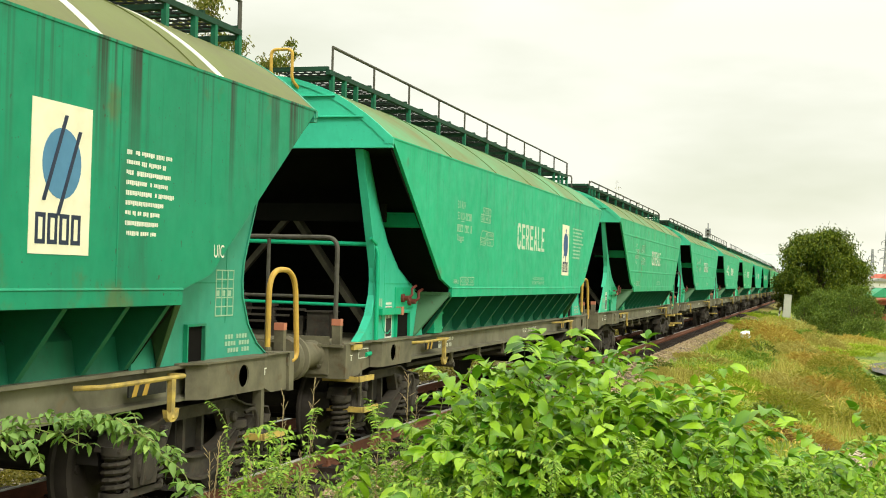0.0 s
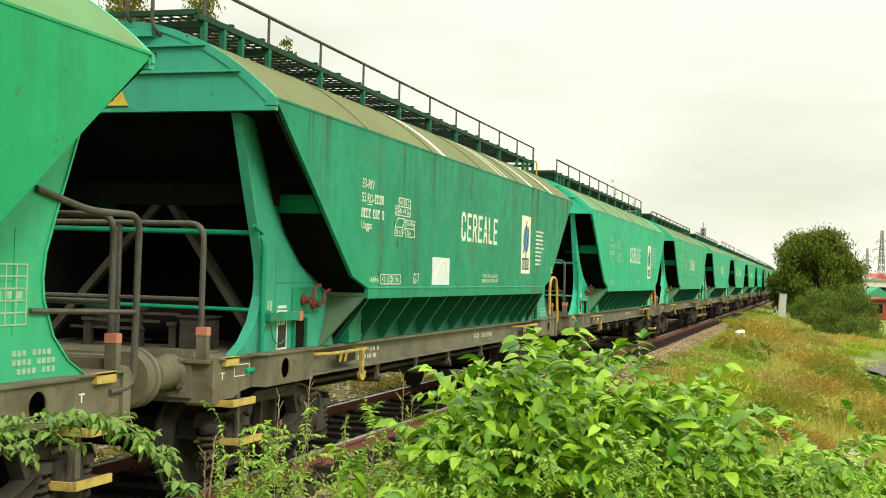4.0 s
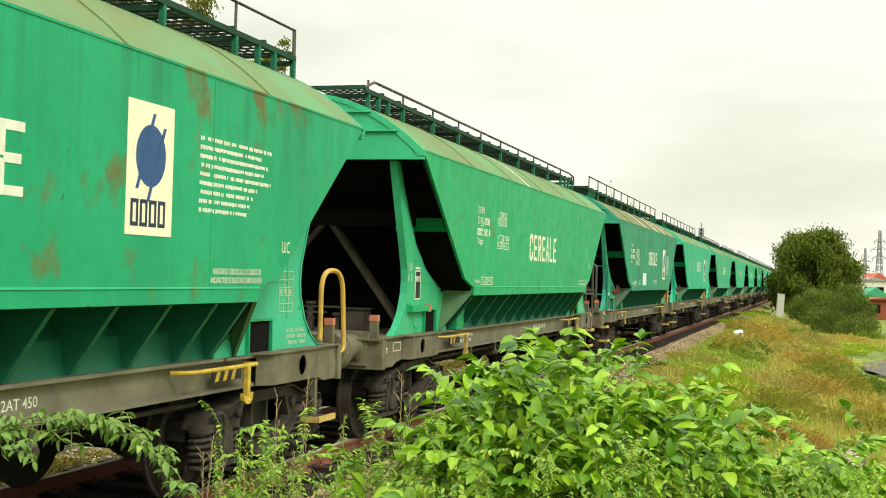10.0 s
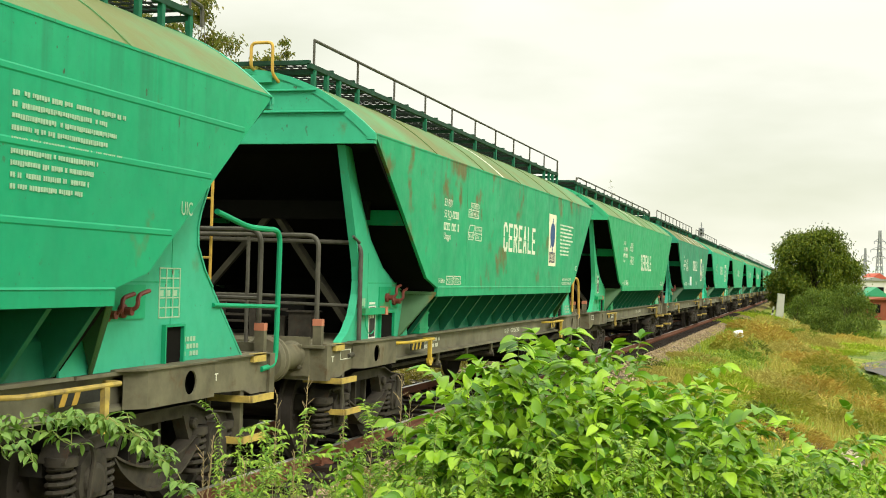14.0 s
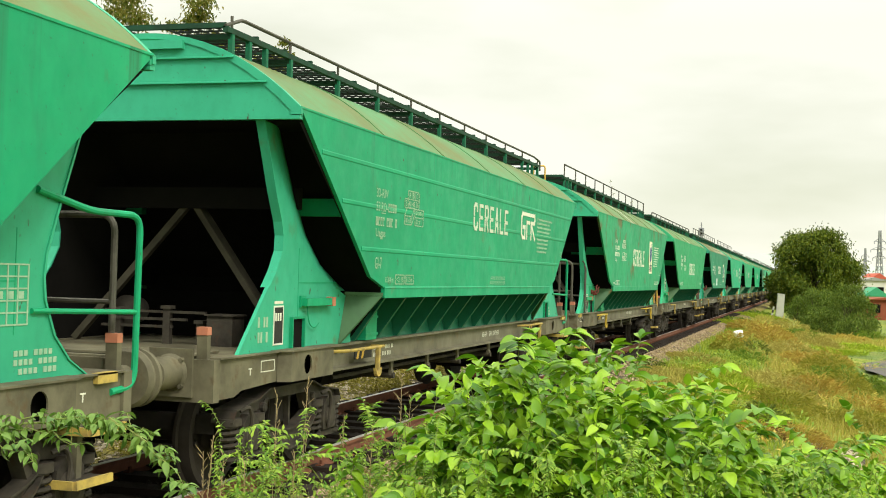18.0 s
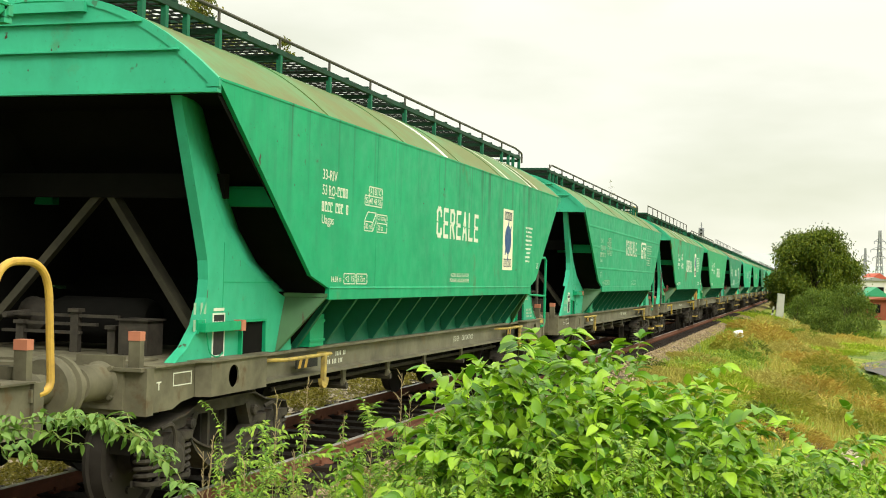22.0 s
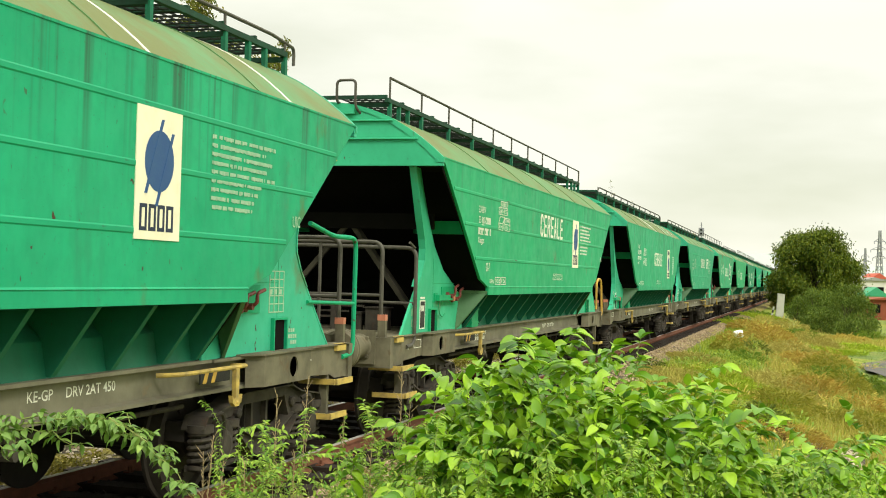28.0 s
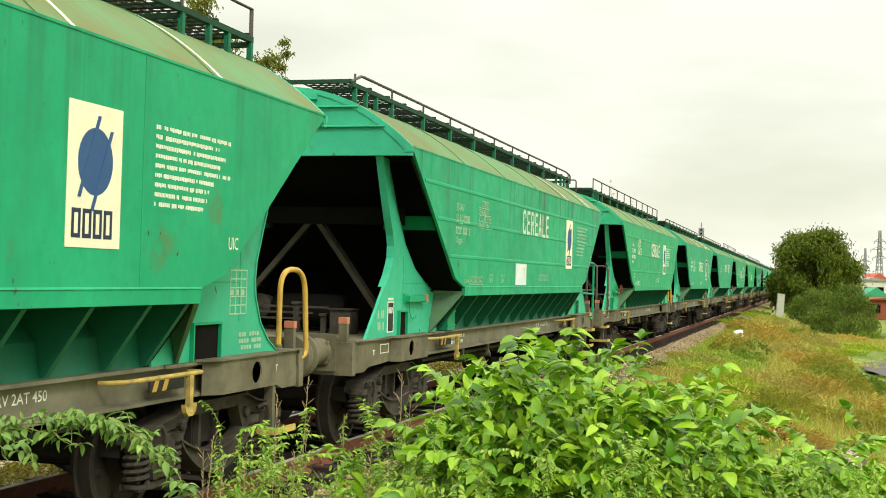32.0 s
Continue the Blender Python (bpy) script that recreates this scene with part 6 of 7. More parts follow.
def make_stalk(px, py, d, lean, seed):
    """A dry grass stalk with a feathery seed head."""
    r = random.Random(seed)
    top, foot = along(px, py, d), rooted(along(px + lean, 940, d))
    st = tagged(new("grass_stalk"), "dry reddish grass stalk with a thin seed head", "grass stalk", "dry grass stalks")
    line = cane_line(foot, top, 0.01, r, 7)
    part("stem", lambda bm: ring_tube(bm, line, 0.0011, 4), STRAW_ONE, st)

    def head(bm):
        for k in range(26):
            t = 0.84 + 0.16 * k / 26
            p = line[0].lerp(line[-1], t)
            w = Vector((r.uniform(-1, 1), r.uniform(-0.5, 0.5), r.uniform(0.6, 1.6))).normalized() * r.uniform(0.02, 0.06) * (1.3 - t * 0.6)
            ring_tube(bm, [p, p + w * 0.6, p + w], [0.0005, 0.0011, 0.0004], 4)
    part("seed_head", head, STRAW_ONE, st)
    return st


STRAW_ONE = plain("dry_stalk", (0.42, 0.34, 0.17), (0.30, 0.20, 0.11), 9.0, 0.8, 0.1)
for i, (px, py, d, lean) in enumerate(((705, 665, 4.0, 15), (725, 700, 4.0, -10), (545, 672, 4.2, -20), (490, 700, 4.0, 10), (355, 795, 3.8, 30), (375, 775, 3.8, -60), (400, 805, 3.7, -40), (610, 735, 3.9, -30), (660, 740, 3.8, -25), (430, 810, 3.8, 20), (520, 800, 3.7, -20))):
    make_stalk(px, py, d, lean, 50 + i)

def tufts(name, label, n, seed, mat, leaf, h, y1=70, pick=None):
    """Low weed clumps over the bank, one sheet of leaves."""
    r = random.Random(seed)
    poses = []
    for k in range(n):
        x, y = r.uniform(-3.3, 4.5), 11 + (y1 - 11) * r.random() ** 1.3
        if not in_view(x, y) or (pick and not pick(x, y)):
            continue
        w = r.uniform(0.15, 0.5)
        hh = h * r.uniform(0.5, 1.3)
        for j in range(int(120 * w * 2)):
            a, d = r.uniform(0, 6.283), w * math.sqrt(r.random())
            p = Vector((x + d * math.cos(a), y + d * 1.6 * math.sin(a), 0))
            p.z = ground_z(p.x, p.y) + hh * r.random() * (1 - (d / w) ** 2 * 0.7)
            poses.append((leaf_pose(p, Vector((math.cos(a), math.sin(a), r.uniform(0.2, 1.6))), r, 0.1), r.uniform(0.6, 1.4)))
    ob = leaf_mass(name, poses, leaf[0], leaf[1], mat)
    return tagged(ob, label, "weeds", kind="stuff")


TUFT_GREEN = leaf_mat("tuft_green", (0.10, 0.20, 0.02), (0.32, 0.40, 0.06), 0.3)
TUFT_RUSSET = leaf_mat("tuft_russet", (0.42, 0.27, 0.05), (0.60, 0.50, 0.12), 0.3)
TUFT_OLIVE = leaf_mat("tuft_olive", (0.23, 0.25, 0.03), (0.50, 0.44, 0.08), 0.3)
MOSS_MAT = leaf_mat("moss_tuft", (0.16, 0.15, 0.02), (0.42, 0.36, 0.07), 0.2)
tufts("green_weeds", "low green weed clumps on the bank", 90, 91, TUFT_GREEN, (0.11, 0.03), 0.35)
tufts("russet_weeds", "russet and straw-coloured dying weeds on the bank", 90, 92, TUFT_RUSSET, (0.12, 0.018), 0.42, 75, lambda x, y: x > -2.6 and noise.noise(Vector((x * 0.3, y * 0.09, 4))) > -0.1)

def bank_clump(px, py, w, h, n, mat, leaf, seed):
    """A clump of weeds on the bank, where the line of sight meets the ground."""
    way = (along(px, py, 1.0) - Vector(EYE)).normalized()
    d = 6.0
    while d < 120:
        q = Vector(EYE) + way * d
        if q.z < ground_z(q.x, q.y):
            break
        d += 0.1
    r = random.Random(seed)
    poses = []
    for j in range(n):
        a, e = r.uniform(0, 6.283), math.sqrt(r.random())
        p = Vector((q.x + w * e * math.cos(a), q.y + w * 1.4 * e * math.sin(a), 0))
        p.z = ground_z(p.x, p.y) + h * r.random() * (1.05 - e * e * 0.8)
        poses.append((leaf_pose(p, Vector((0.5 * math.cos(a), 0.5 * math.sin(a), r.uniform(0.1, 1.2))), r, 0.1), r.uniform(0.6, 1.4)))
    ob = leaf_mass("weed_clump", poses, leaf[0], leaf[1], mat, coarse=True)
    return tagged(ob, "bushy clump of weeds on the grass bank", "weeds", "weed clumps on the bank", "stuff")


TUFT_DARK = leaf_mat("tuft_dark", (0.06, 0.10, 0.015), (0.22, 0.25, 0.04), 0.2)
TUFT_BROWN = leaf_mat("tuft_brown", (0.20, 0.11, 0.04), (0.34, 0.20, 0.07), 0.2)
TUFT_LIME = leaf_mat("tuft_lime", (0.24, 0.36, 0.02), (0.50, 0.56, 0.06), 0.3)
TUFT_STRAW = leaf_mat("tuft_straw", (0.42, 0.36, 0.09), (0.62, 0.55, 0.18), 0.3)
# Dark tufts near (1360, 750) are added to stand for a dark hole.
for i, (px, py, w, h, n, mat, leaf) in enumerate((
        (1335, 625, 0.55, 0.4, 300, TUFT_DARK, (0.14, 0.03)), (1300, 610, 0.6, 0.5, 350, TUFT_RUSSET, (0.16, 0.02)), (1360, 760, 0.45, 0.35, 420, TUFT_DARK, (0.10, 0.03)), (1330, 770, 0.4, 0.2, 260, TUFT_RUSSET, (0.12, 0.02)),
        (1400, 585, 1.2, 0.6, 900, TUFT_STRAW, (0.2, 0.016)), (1440, 610, 1.0, 0.6, 800, TUFT_STRAW, (0.2, 0.016)), (1380, 600, 0.8, 0.5, 500, TUFT_RUSSET, (0.18, 0.02)), (1470, 650, 0.8, 0.6, 700, TUFT_RUSSET, (0.16, 0.02)), (1500, 690, 0.6, 0.6, 700, TUFT_GREEN, (0.16, 0.025)),
        (1455, 680, 0.5, 0.5, 500, TUFT_GREEN, (0.14, 0.025)), (1530, 730, 0.5, 0.4, 500, TUFT_RUSSET, (0.14, 0.02)), (1420, 720, 0.5, 0.3, 450, TUFT_STRAW, (0.14, 0.014)), (1450, 560, 1.4, 0.7, 800, TUFT_STRAW, (0.22, 0.02)), (1490, 580, 1.0, 0.5, 600, TUFT_GREEN, (0.2, 0.03)),
        (1155, 655, 0.35, 0.3, 300, TUFT_DARK, (0.08, 0.03)), (1200, 690, 0.5, 0.2, 350, TUFT_STRAW, (0.12, 0.012)), (1420, 545, 1.2, 0.9, 700, TUFT_STRAW, (0.26, 0.03)), (1395, 555, 0.8, 0.7, 500, TUFT_GREEN, (0.22, 0.04)), (1345, 560, 1.0, 0.35, 500, TUFT_GREEN, (0.2, 0.03)), (1300, 572, 0.8, 0.3, 400, TUFT_GREEN, (0.18, 0.03)), (1540, 600, 0.9, 0.5, 500, TUFT_GREEN, (0.2, 0.03)),
        (1345, 592, 1.5, 0.55, 1500, TUFT_RUSSET, (0.22, 0.03)), (1375, 612, 1.3, 0.55, 1500, TUFT_RUSSET, (0.2, 0.03)), (1405, 632, 1.1, 0.55, 1400, TUFT_STRAW, (0.18, 0.025)), (1430, 655, 1.0, 0.5, 1400, TUFT_RUSSET, (0.18, 0.025)), (1400, 545, 1.6, 1.1, 1600, TUFT_STRAW, (0.3, 0.04)), (1385, 535, 1.0, 1.2, 900, TUFT_STRAW, (0.3, 0.04)),
        (1310, 577, 1.8, 0.16, 2200, TUFT_LIME, (0.16, 0.03)), (1345, 562, 2.0, 0.16, 2000, TUFT_LIME, (0.18, 0.03)), (1480, 628, 1.3, 0.2, 1500, TUFT_LIME, (0.16, 0.03)), (1515, 618, 1.4, 0.2, 1400, TUFT_LIME, (0.16, 0.03)), (1245, 665, 1.2, 0.12, 2600, TUFT_LIME, (0.11, 0.014)), (1300, 690, 1.1, 0.12, 2600, TUFT_LIME, (0.11, 0.014)), (1190, 700, 0.8, 0.12, 2000, TUFT_LIME, (0.10, 0.012)), (1330, 740, 0.9, 0.12, 2200, TUFT_LIME, (0.10, 0.012)),
        (1500, 606, 1.2, 0.4, 900, TUFT_RUSSET, (0.18, 0.03)), (1460, 615, 0.9, 0.3, 800, TUFT_STRAW, (0.16, 0.025)), (1445, 700, 0.8, 0.5, 1100, TUFT_RUSSET, (0.16, 0.02)), (1385, 690, 0.9, 0.4, 1200, TUFT_STRAW, (0.15, 0.018)), (1425, 600, 0.9, 0.45, 900, TUFT_GREEN, (0.18, 0.03)), (1440, 640, 0.7, 0.4, 800, TUFT_GREEN, (0.16, 0.03)))):
    bank_clump(px, py, w, h, n, mat, leaf, 200 + i)
for i, (px, py, w, h, n, mat, leaf) in enumerate((
        (1465, 668, 0.9, 0.75, 2600, TUFT_OLIVE, (0.13, 0.016)), (1500, 700, 0.7, 0.6, 2000, TUFT_OLIVE, (0.12, 0.016)), (1425, 690, 0.7, 0.5, 1600, TUFT_OLIVE, (0.12, 0.016)), (1535, 700, 0.6, 0.55, 1600, TUFT_GREEN, (0.14, 0.012)), (1390, 720, 0.8, 0.35, 1800, TUFT_OLIVE, (0.11, 0.014)),
        (1290, 625, 0.6, 0.45, 900, TUFT_OLIVE, (0.14, 0.02)), (1330, 640, 0.6, 0.3, 600, TUFT_GREEN, (0.12, 0.02)), (1470, 750, 0.8, 0.3, 1800, TUFT_OLIVE, (0.10, 0.012)), (1540, 760, 0.7, 0.35, 1600, TUFT_OLIVE, (0.10, 0.012)), (1300, 760, 0.7, 0.2, 1500, TUFT_LIME, (0.09, 0.012)),
        (1355, 745, 0.5, 0.35, 500, TUFT_DARK, (0.09, 0.035)), (1345, 768, 0.5, 0.16, 500, TUFT_BROWN, (0.10, 0.014)), (1420, 780, 0.6, 0.25, 1300, TUFT_RUSSET, (0.09, 0.012)), (1550, 800, 0.5, 0.3, 900, TUFT_GREEN, (0.09, 0.02)), (1230, 640, 0.8, 0.2, 1500, TUFT_STRAW, (0.12, 0.012)), (1180, 665, 0.8, 0.15, 1300, TUFT_STRAW, (0.11, 0.012)))):
    bank_clump(px, py, w, h, n, mat, leaf, 300 + i)


def mk_moss(seed, n):
    """Low yellowish moss and weeds between the two tracks."""
    r = random.Random(seed)
    poses = []
    while len(poses) < n:
        x, y = -8.25 + 1.25 * r.random(), 7 + 60 * r.random() ** 1.5
        if noise.noise(Vector((x * 1.6, y * 0.8, 2.0))) < -0.12:
            continue
        h = 0.15 * max(0.1, 0.6 + noise.noise(Vector((x * 3, y * 2.2, 7.0))))
        poses.append((leaf_pose(Vector((x, y, -0.19 + h * r.random())), Vector((r.uniform(-1, 1), r.uniform(-1, 1), r.uniform(0.2, 1.4))), r, 0.1), r.uniform(0.6, 1.5)))
    return poses


tagged(leaf_mass("moss", mk_moss(97, 34000), 0.05, 0.02, MOSS_MAT, coarse=True), "yellowish moss and low weeds between the tracks", "moss", kind="stuff")

def make_long_grass(seed, n):
    """Long pale grass blades arching beside the bush."""
    r = random.Random(seed)
    tuft = tagged(new("long_grass"), "long arching pale green grass blades", "grass tuft")
    for k in range(n):
        px, d = r.uniform(420, 740), r.uniform(3.5, 4.2)
        foot, top = rooted(along(px + r.uniform(-60, 60), 900, d)), along(px, r.uniform(760, 850), d)
        bow = Vector((r.uniform(-0.12, 0.12), 0, -0.05))
        pts = [foot.lerp(top, t) + bow * t ** 3 * (2.0 if t > 0.9 else 1.0) for t in (0, 0.3, 0.6, 0.8, 0.9, 1.0)]

        def blade(bm):
            w = r.uniform(0.0025, 0.0045)
            rows = [[bm.verts.new(p + Vector((s * w * (1 - (i / 5) ** 2 * 0.95), 0, abs(s) * w * 0.5))) for s in (-1, 0, 1)] for i, p in enumerate(pts)]
            for a, b in zip(rows, rows[1:]):
                for j in (0, 1):
                    bm.faces.new((a[j], a[j + 1], b[j + 1], b[j]))
        part("blade", blade, GRASS_ONE, tuft, smooth=True)


GRASS_ONE = leaf_mat("blade_single", (0.22, 0.30, 0.05), (0.52, 0.50, 0.14), 0.3)
make_long_grass(41, 60)

# ---- trees ----


def make_tree(name, label, at, height, spread, leaves, leaf, mat, seed, low=0.12, clumps=70, trunk_r=0.16, group=""):
    """A trunk, limbs and a crown of leaf clumps on the twigs, with gaps between."""
    r = random.Random(seed)
    x, y, z = at
    tree = tagged(new(name), label, "tree", group)
    tree.location = at
    line = [Vector((0.05 * math.sin(i * 1.7), 0.05 * math.cos(i), height * 0.62 * i / 6 - 0.1)) for i in range(7)]
    part("trunk", lambda bm: ring_tube(bm, line, [trunk_r * (1 - 0.7 * i / 6) for i in range(7)], 9), BARK_MAT, tree)
    spots = []
    for k in range(clumps):
        a = r.uniform(0, 6.283)
        t = low + (1 - low) * (k + 0.5) / clumps
        w = spread * math.sqrt(max(0.02, 1 - ((t - 0.42) / 0.62) ** 2)) * (r.uniform(0.8, 1.06) if k % 4 else r.uniform(0.2, 0.7))
        spots.append(Vector((w * math.cos(a), w * math.sin(a), height * t * r.uniform(0.94, 1.05))))

    def limbs(bm):
        for p in spots:
            b = line[min(6, max(1, int(6 * p.z / height * 0.8)))]
            mid = b.lerp(p, 0.55) + Vector((0, 0, 0.06 * height))
            ring_tube(bm, [b, mid, p], [trunk_r * 0.28, trunk_r * 0.16, trunk_r * 0.05], 5)
    part("branchwork", limbs, BARK_MAT, tree)["kind"] = "stuff"
    poses = []
    per = leaves // clumps
    size = spread * (0.34 if spread < 2.5 else 0.26)
    for p in spots:
        for k in range(per):
            q = p + Vector((r.gauss(0, size * 0.5), r.gauss(0, size * 0.5), r.gauss(0, size * 0.36)))
            poses.append((leaf_pose(q, Vector((r.uniform(-1, 1), r.uniform(-1, 1), r.uniform(-0.4, 0.4))), r, 0.4), r.uniform(0.7, 1.4)))
    leaf_mass("crown", poses, leaf[0], leaf[1], mat, tree, coarse=True)
    return tree


make_tree("walnut_tree", "round dark green tree beside the line", (0.5, 118.0, -1.0), 7.6, 3.5, 56000, (0.2, 0.12), TREE_LEAF, 61, 0.05, 120, 0.2)
for i, (x, y, h, sp, n) in enumerate(((2.4, 84.0, 3.3, 1.3, 5000), (0.35, 93.0, 2.6, 1.2, 4500), (-0.75, 97.0, 1.9, 0.8, 2500), (3.0, 80.0, 1.3, 1.1, 2600), (0.6, 83.0, 1.5, 0.9, 2600), (7.6, 112.0, 4.5, 0.8, 2500), (3.3, 84.5, 2.7, 0.9, 2600), (1.5, 88.0, 2.7, 1.0, 3200))):
    make_tree("shrub", "dense dark green shrub on the bank", (x, y, ground_z(x, y) - 0.1), h, sp, n, (0.15, 0.04), SHRUB_LEAF, 70 + i, 0.02, 34, 0.05, "shrubs on the bank")
for i, (x, y, h, sp, n) in enumerate(((-12.2, 23.3, 8.35, 0.85, 3600), (-11.15, 23.85, 7.5, 0.65, 2800), (-10.9, 24.1, 7.3, 0.35, 1200), (-13.7, 22.8, 8.5, 1.0, 4200), (-12.7, 23.0, 8.0, 0.5, 1500), (-13.64, 87.0, 9.35, 0.4, 300), (-14.5, 104.0, 9.6, 0.45, 300), (-13.0, 33.0, 6.6, 1.6, 1500), (-13.4, 48.0, 6.4, 1.8, 1500), (-13.2, 66.0, 6.6, 1.8, 1500))):
    make_tree("young_tree", "slender young tree behind the second track", (x, y, -0.75), h, sp, n, (0.085, 0.034), ROWAN_LEAF, 80 + i, 0.22 if i > 4 else 0.72, 40 if i > 4 else 16, 0.06, "young trees behind the tracks")
for i in range(9):
    make_tree("hedge_shrub", "bushy green shrub behind the second track", (-13.2 - 0.5 * (i % 2), 5.0 + 2.2 * i, -0.8), 4.2 + 0.5 * (i % 3), 1.5, 5000, (0.14, 0.07), SHRUB_LEAF, 120 + i, 0.04, 40, 0.06, "shrubs behind the tracks")

# ---- things along the line ----


def make_box_post(at):
    p = tagged(new("concrete_marker"), "leaning pale concrete marker post in the grass", "marker post")
    part("shaft", lambda bm: prism(bm, [(-0.27, -0.2), (0.27, -0.2), (0.22, 1.62), (-0.25, 1.66)], 1, -0.14, 0.14), CONCRETE_MAT, p, bevel=0.03)
    part("cap", lambda bm: box(bm, -0.27, 0.24, -0.16, 0.16, 1.64, 1.70), CONCRETE_MAT, p)
    p.matrix_basis = pose(*at, 0, 4, 10)


make_box_post((-1.95, 90.5, -0.45))


def make_lever_post(at):
    p = tagged(new("striped_stake"), "short black and white striped stake beside the rails", "stake")
    for i in range(4):
        part("band", lambda bm: box(bm, -0.06, 0.06, -0.06, 0.06, i * 0.22, i * 0.22 + 0.22), CONCRETE_MAT if i % 2 else BLACK_MAT, p)
    p.matrix_basis = pose(*at, 0, 12, 0)


make_lever_post((-2.45, 88.0, -0.5))


def make_signal(at, h):
    s = tagged(new("signal_mast"), "grey railway signal mast with a dark lamp head", "railway signal")
    part("mast", lambda bm: lathe(bm, [(0, 0.14), (0.4, 0.12), (h, 0.07)], 12, 2), STEEL_MAT, s)
    part("lamp_head", lambda bm: (box(bm, -0.3, 0.3, -0.1, 0.1, h - 1.5, h - 0.6)), STEEL_MAT, s, bevel=0.04)
    for i in range(2):
        part("hood", lambda bm: ring_tube(bm, [(0, -0.1, h - 1.25 + 0.42 * i), (0, -0.35, h - 1.25 + 0.42 * i)], 0.11, 10), DARK_MAT, s)
    part("ladder", lambda bm: [ring_tube(bm, [(x, 0.25, 0), (x, 0.2, h - 0.6)], 0.02, 5) for x in (-0.2, 0.2)] + [box(bm, -0.2, 0.2, 0.2, 0.22, 0.4 * j, 0.4 * j + 0.03) for j in range(1, int((h - 1) / 0.4))], STEEL_MAT, s)
    s.location = at


make_signal((-11.6, 140.0, -0.4), 9.0)


def make_pylon(at, h, turn):
    """A lattice power pylon: four legs, braces and three pairs of arms."""
    p = tagged(new("power_pylon"), "grey lattice steel power pylon", "pylon", "power pylons")
    hw = lambda z: h * (0.05 * (1 - z / h) ** 1.3 + 0.012)
    for sx in (-1, 1):
        for sy in (-1, 1):
            part("leg", lambda bm: ring_tube(bm, [(sx * hw(z), sy * hw(z), z) for z in [h * i / 8 for i in range(9)]], h * 0.0075, 4), STEEL_MAT, p)

    def brace(bm):
        for i in range(10):
            z0, z1 = h * i / 10, h * (i + 1) / 10
            for sy in (-1, 1):
                for sx in (-1, 1):
                    ring_tube(bm, [(sx * hw(z0), sy * hw(z0), z0), (-sx * hw(z1), sy * hw(z1), z1)], h * 0.004, 4)
                    ring_tube(bm, [(sy * hw(z0), sx * hw(z0), z0), (sy * hw(z1), -sx * hw(z1), z1)], h * 0.004, 4)
    part("bracing", brace, STEEL_MAT, p)
    for z, w in ((0.60, 0.10), (0.72, 0.13), (0.84, 0.08)):
        for s in (-1, 1):
            part("arm", lambda bm: (ring_tube(bm, [(0, 0, h * z), (s * h * w, 0, h * z)], h * 0.006, 4), ring_tube(bm, [(0, 0, h * (z + 0.05)), (s * h * w, 0, h * z)], h * 0.005, 4)), STEEL_MAT, p)
            part("insulator", lambda bm: ring_tube(bm, [(s * h * w, 0, h * z), (s * h * w, 0, h * (z - 0.04))], h * 0.006, 5), STEEL_MAT, p)
    p.matrix_basis = pose(*at, 0, 0, turn)


make_pylon((21.7, 420.0, -2.0), 22.2, 20)
make_pylon((23.1, 560.0, -2.0), 20.5, 20)


def make_shed(at, w, l, h, roof_h, wall_mat, roof_mat, label):
    s = tagged(new("shed"), label, "shed", "sheds beyond the lane")
    part("wall", lambda bm: box(bm, -w / 2, w / 2, -l / 2, l / 2, 0, h), wall_mat, s)
    part("roof", lambda bm: prism(bm, [(-w / 2 - 0.3, h), (w / 2 + 0.3, h), (0, h + roof_h)], 1, -l / 2 - 0.3, l / 2 + 0.3), roof_mat, s)
    for q in (-w / 4, w / 4):
        part("window", lambda bm: box(bm, q - 0.5, q + 0.5, -l / 2 - 0.03, -l / 2, h * 0.4, h * 0.8), DARK_MAT, s)
    s.matrix_basis = pose(*at, 0, 0, 12)


make_shed((8.0, 190.0, -1.6), 3.4, 9.0, 4.4, 0.5, PLASTER_MAT, ROOF_GREY, "low pale building with a grey gable roof")
make_shed((11.2, 235.0, -1.6), 2.6, 7.0, 5.0, 1.0, PLASTER_MAT, TILE_MAT, "pale house with a red tiled roof")
make_shed((6.9, 130.0, -1.5), 4.2, 4.0, 2.15, 0.25, RUST_SHEET, RUST_SHEET, "low rust-red sheet metal shed")
make_shed((6.6, 141.0, -1.5), 2.3, 3.0, 2.4, 1.0, PLASTER_MAT, AWNING_MAT, "market stall with a green and white awning")


def mk_hills(bm):
    n = 60
    lo, hi = [], []
    for i in range(n + 1):
        a = radians(-40 + 80 * i / n)
        d = 2600
        h = 62 + 26 * noise.noise(Vector((i * 0.17, 0, 5))) + 9 * noise.noise(Vector((i * 0.7, 0, 2)))
        lo.append(bm.verts.new((d * math.sin(a), d * math.cos(a), -5)))
        hi.append(bm.verts.new((d * 1.04 * math.sin(a), d * 1.04 * math.cos(a), h)))
    for i in range(n):
        bm.faces.new((lo[i], lo[i + 1], hi[i + 1], hi[i]))


tagged(part("backdrop", mk_hills, HILL_MAT), "hazy blue-grey hills on the horizon", "hills", kind="structure")

# ---- the train ----
BASE = (0.006, 0.325, 0.142)


def tint(a, b, c):
    return (BASE[0] * a, BASE[1] * b, BASE[2] * c)


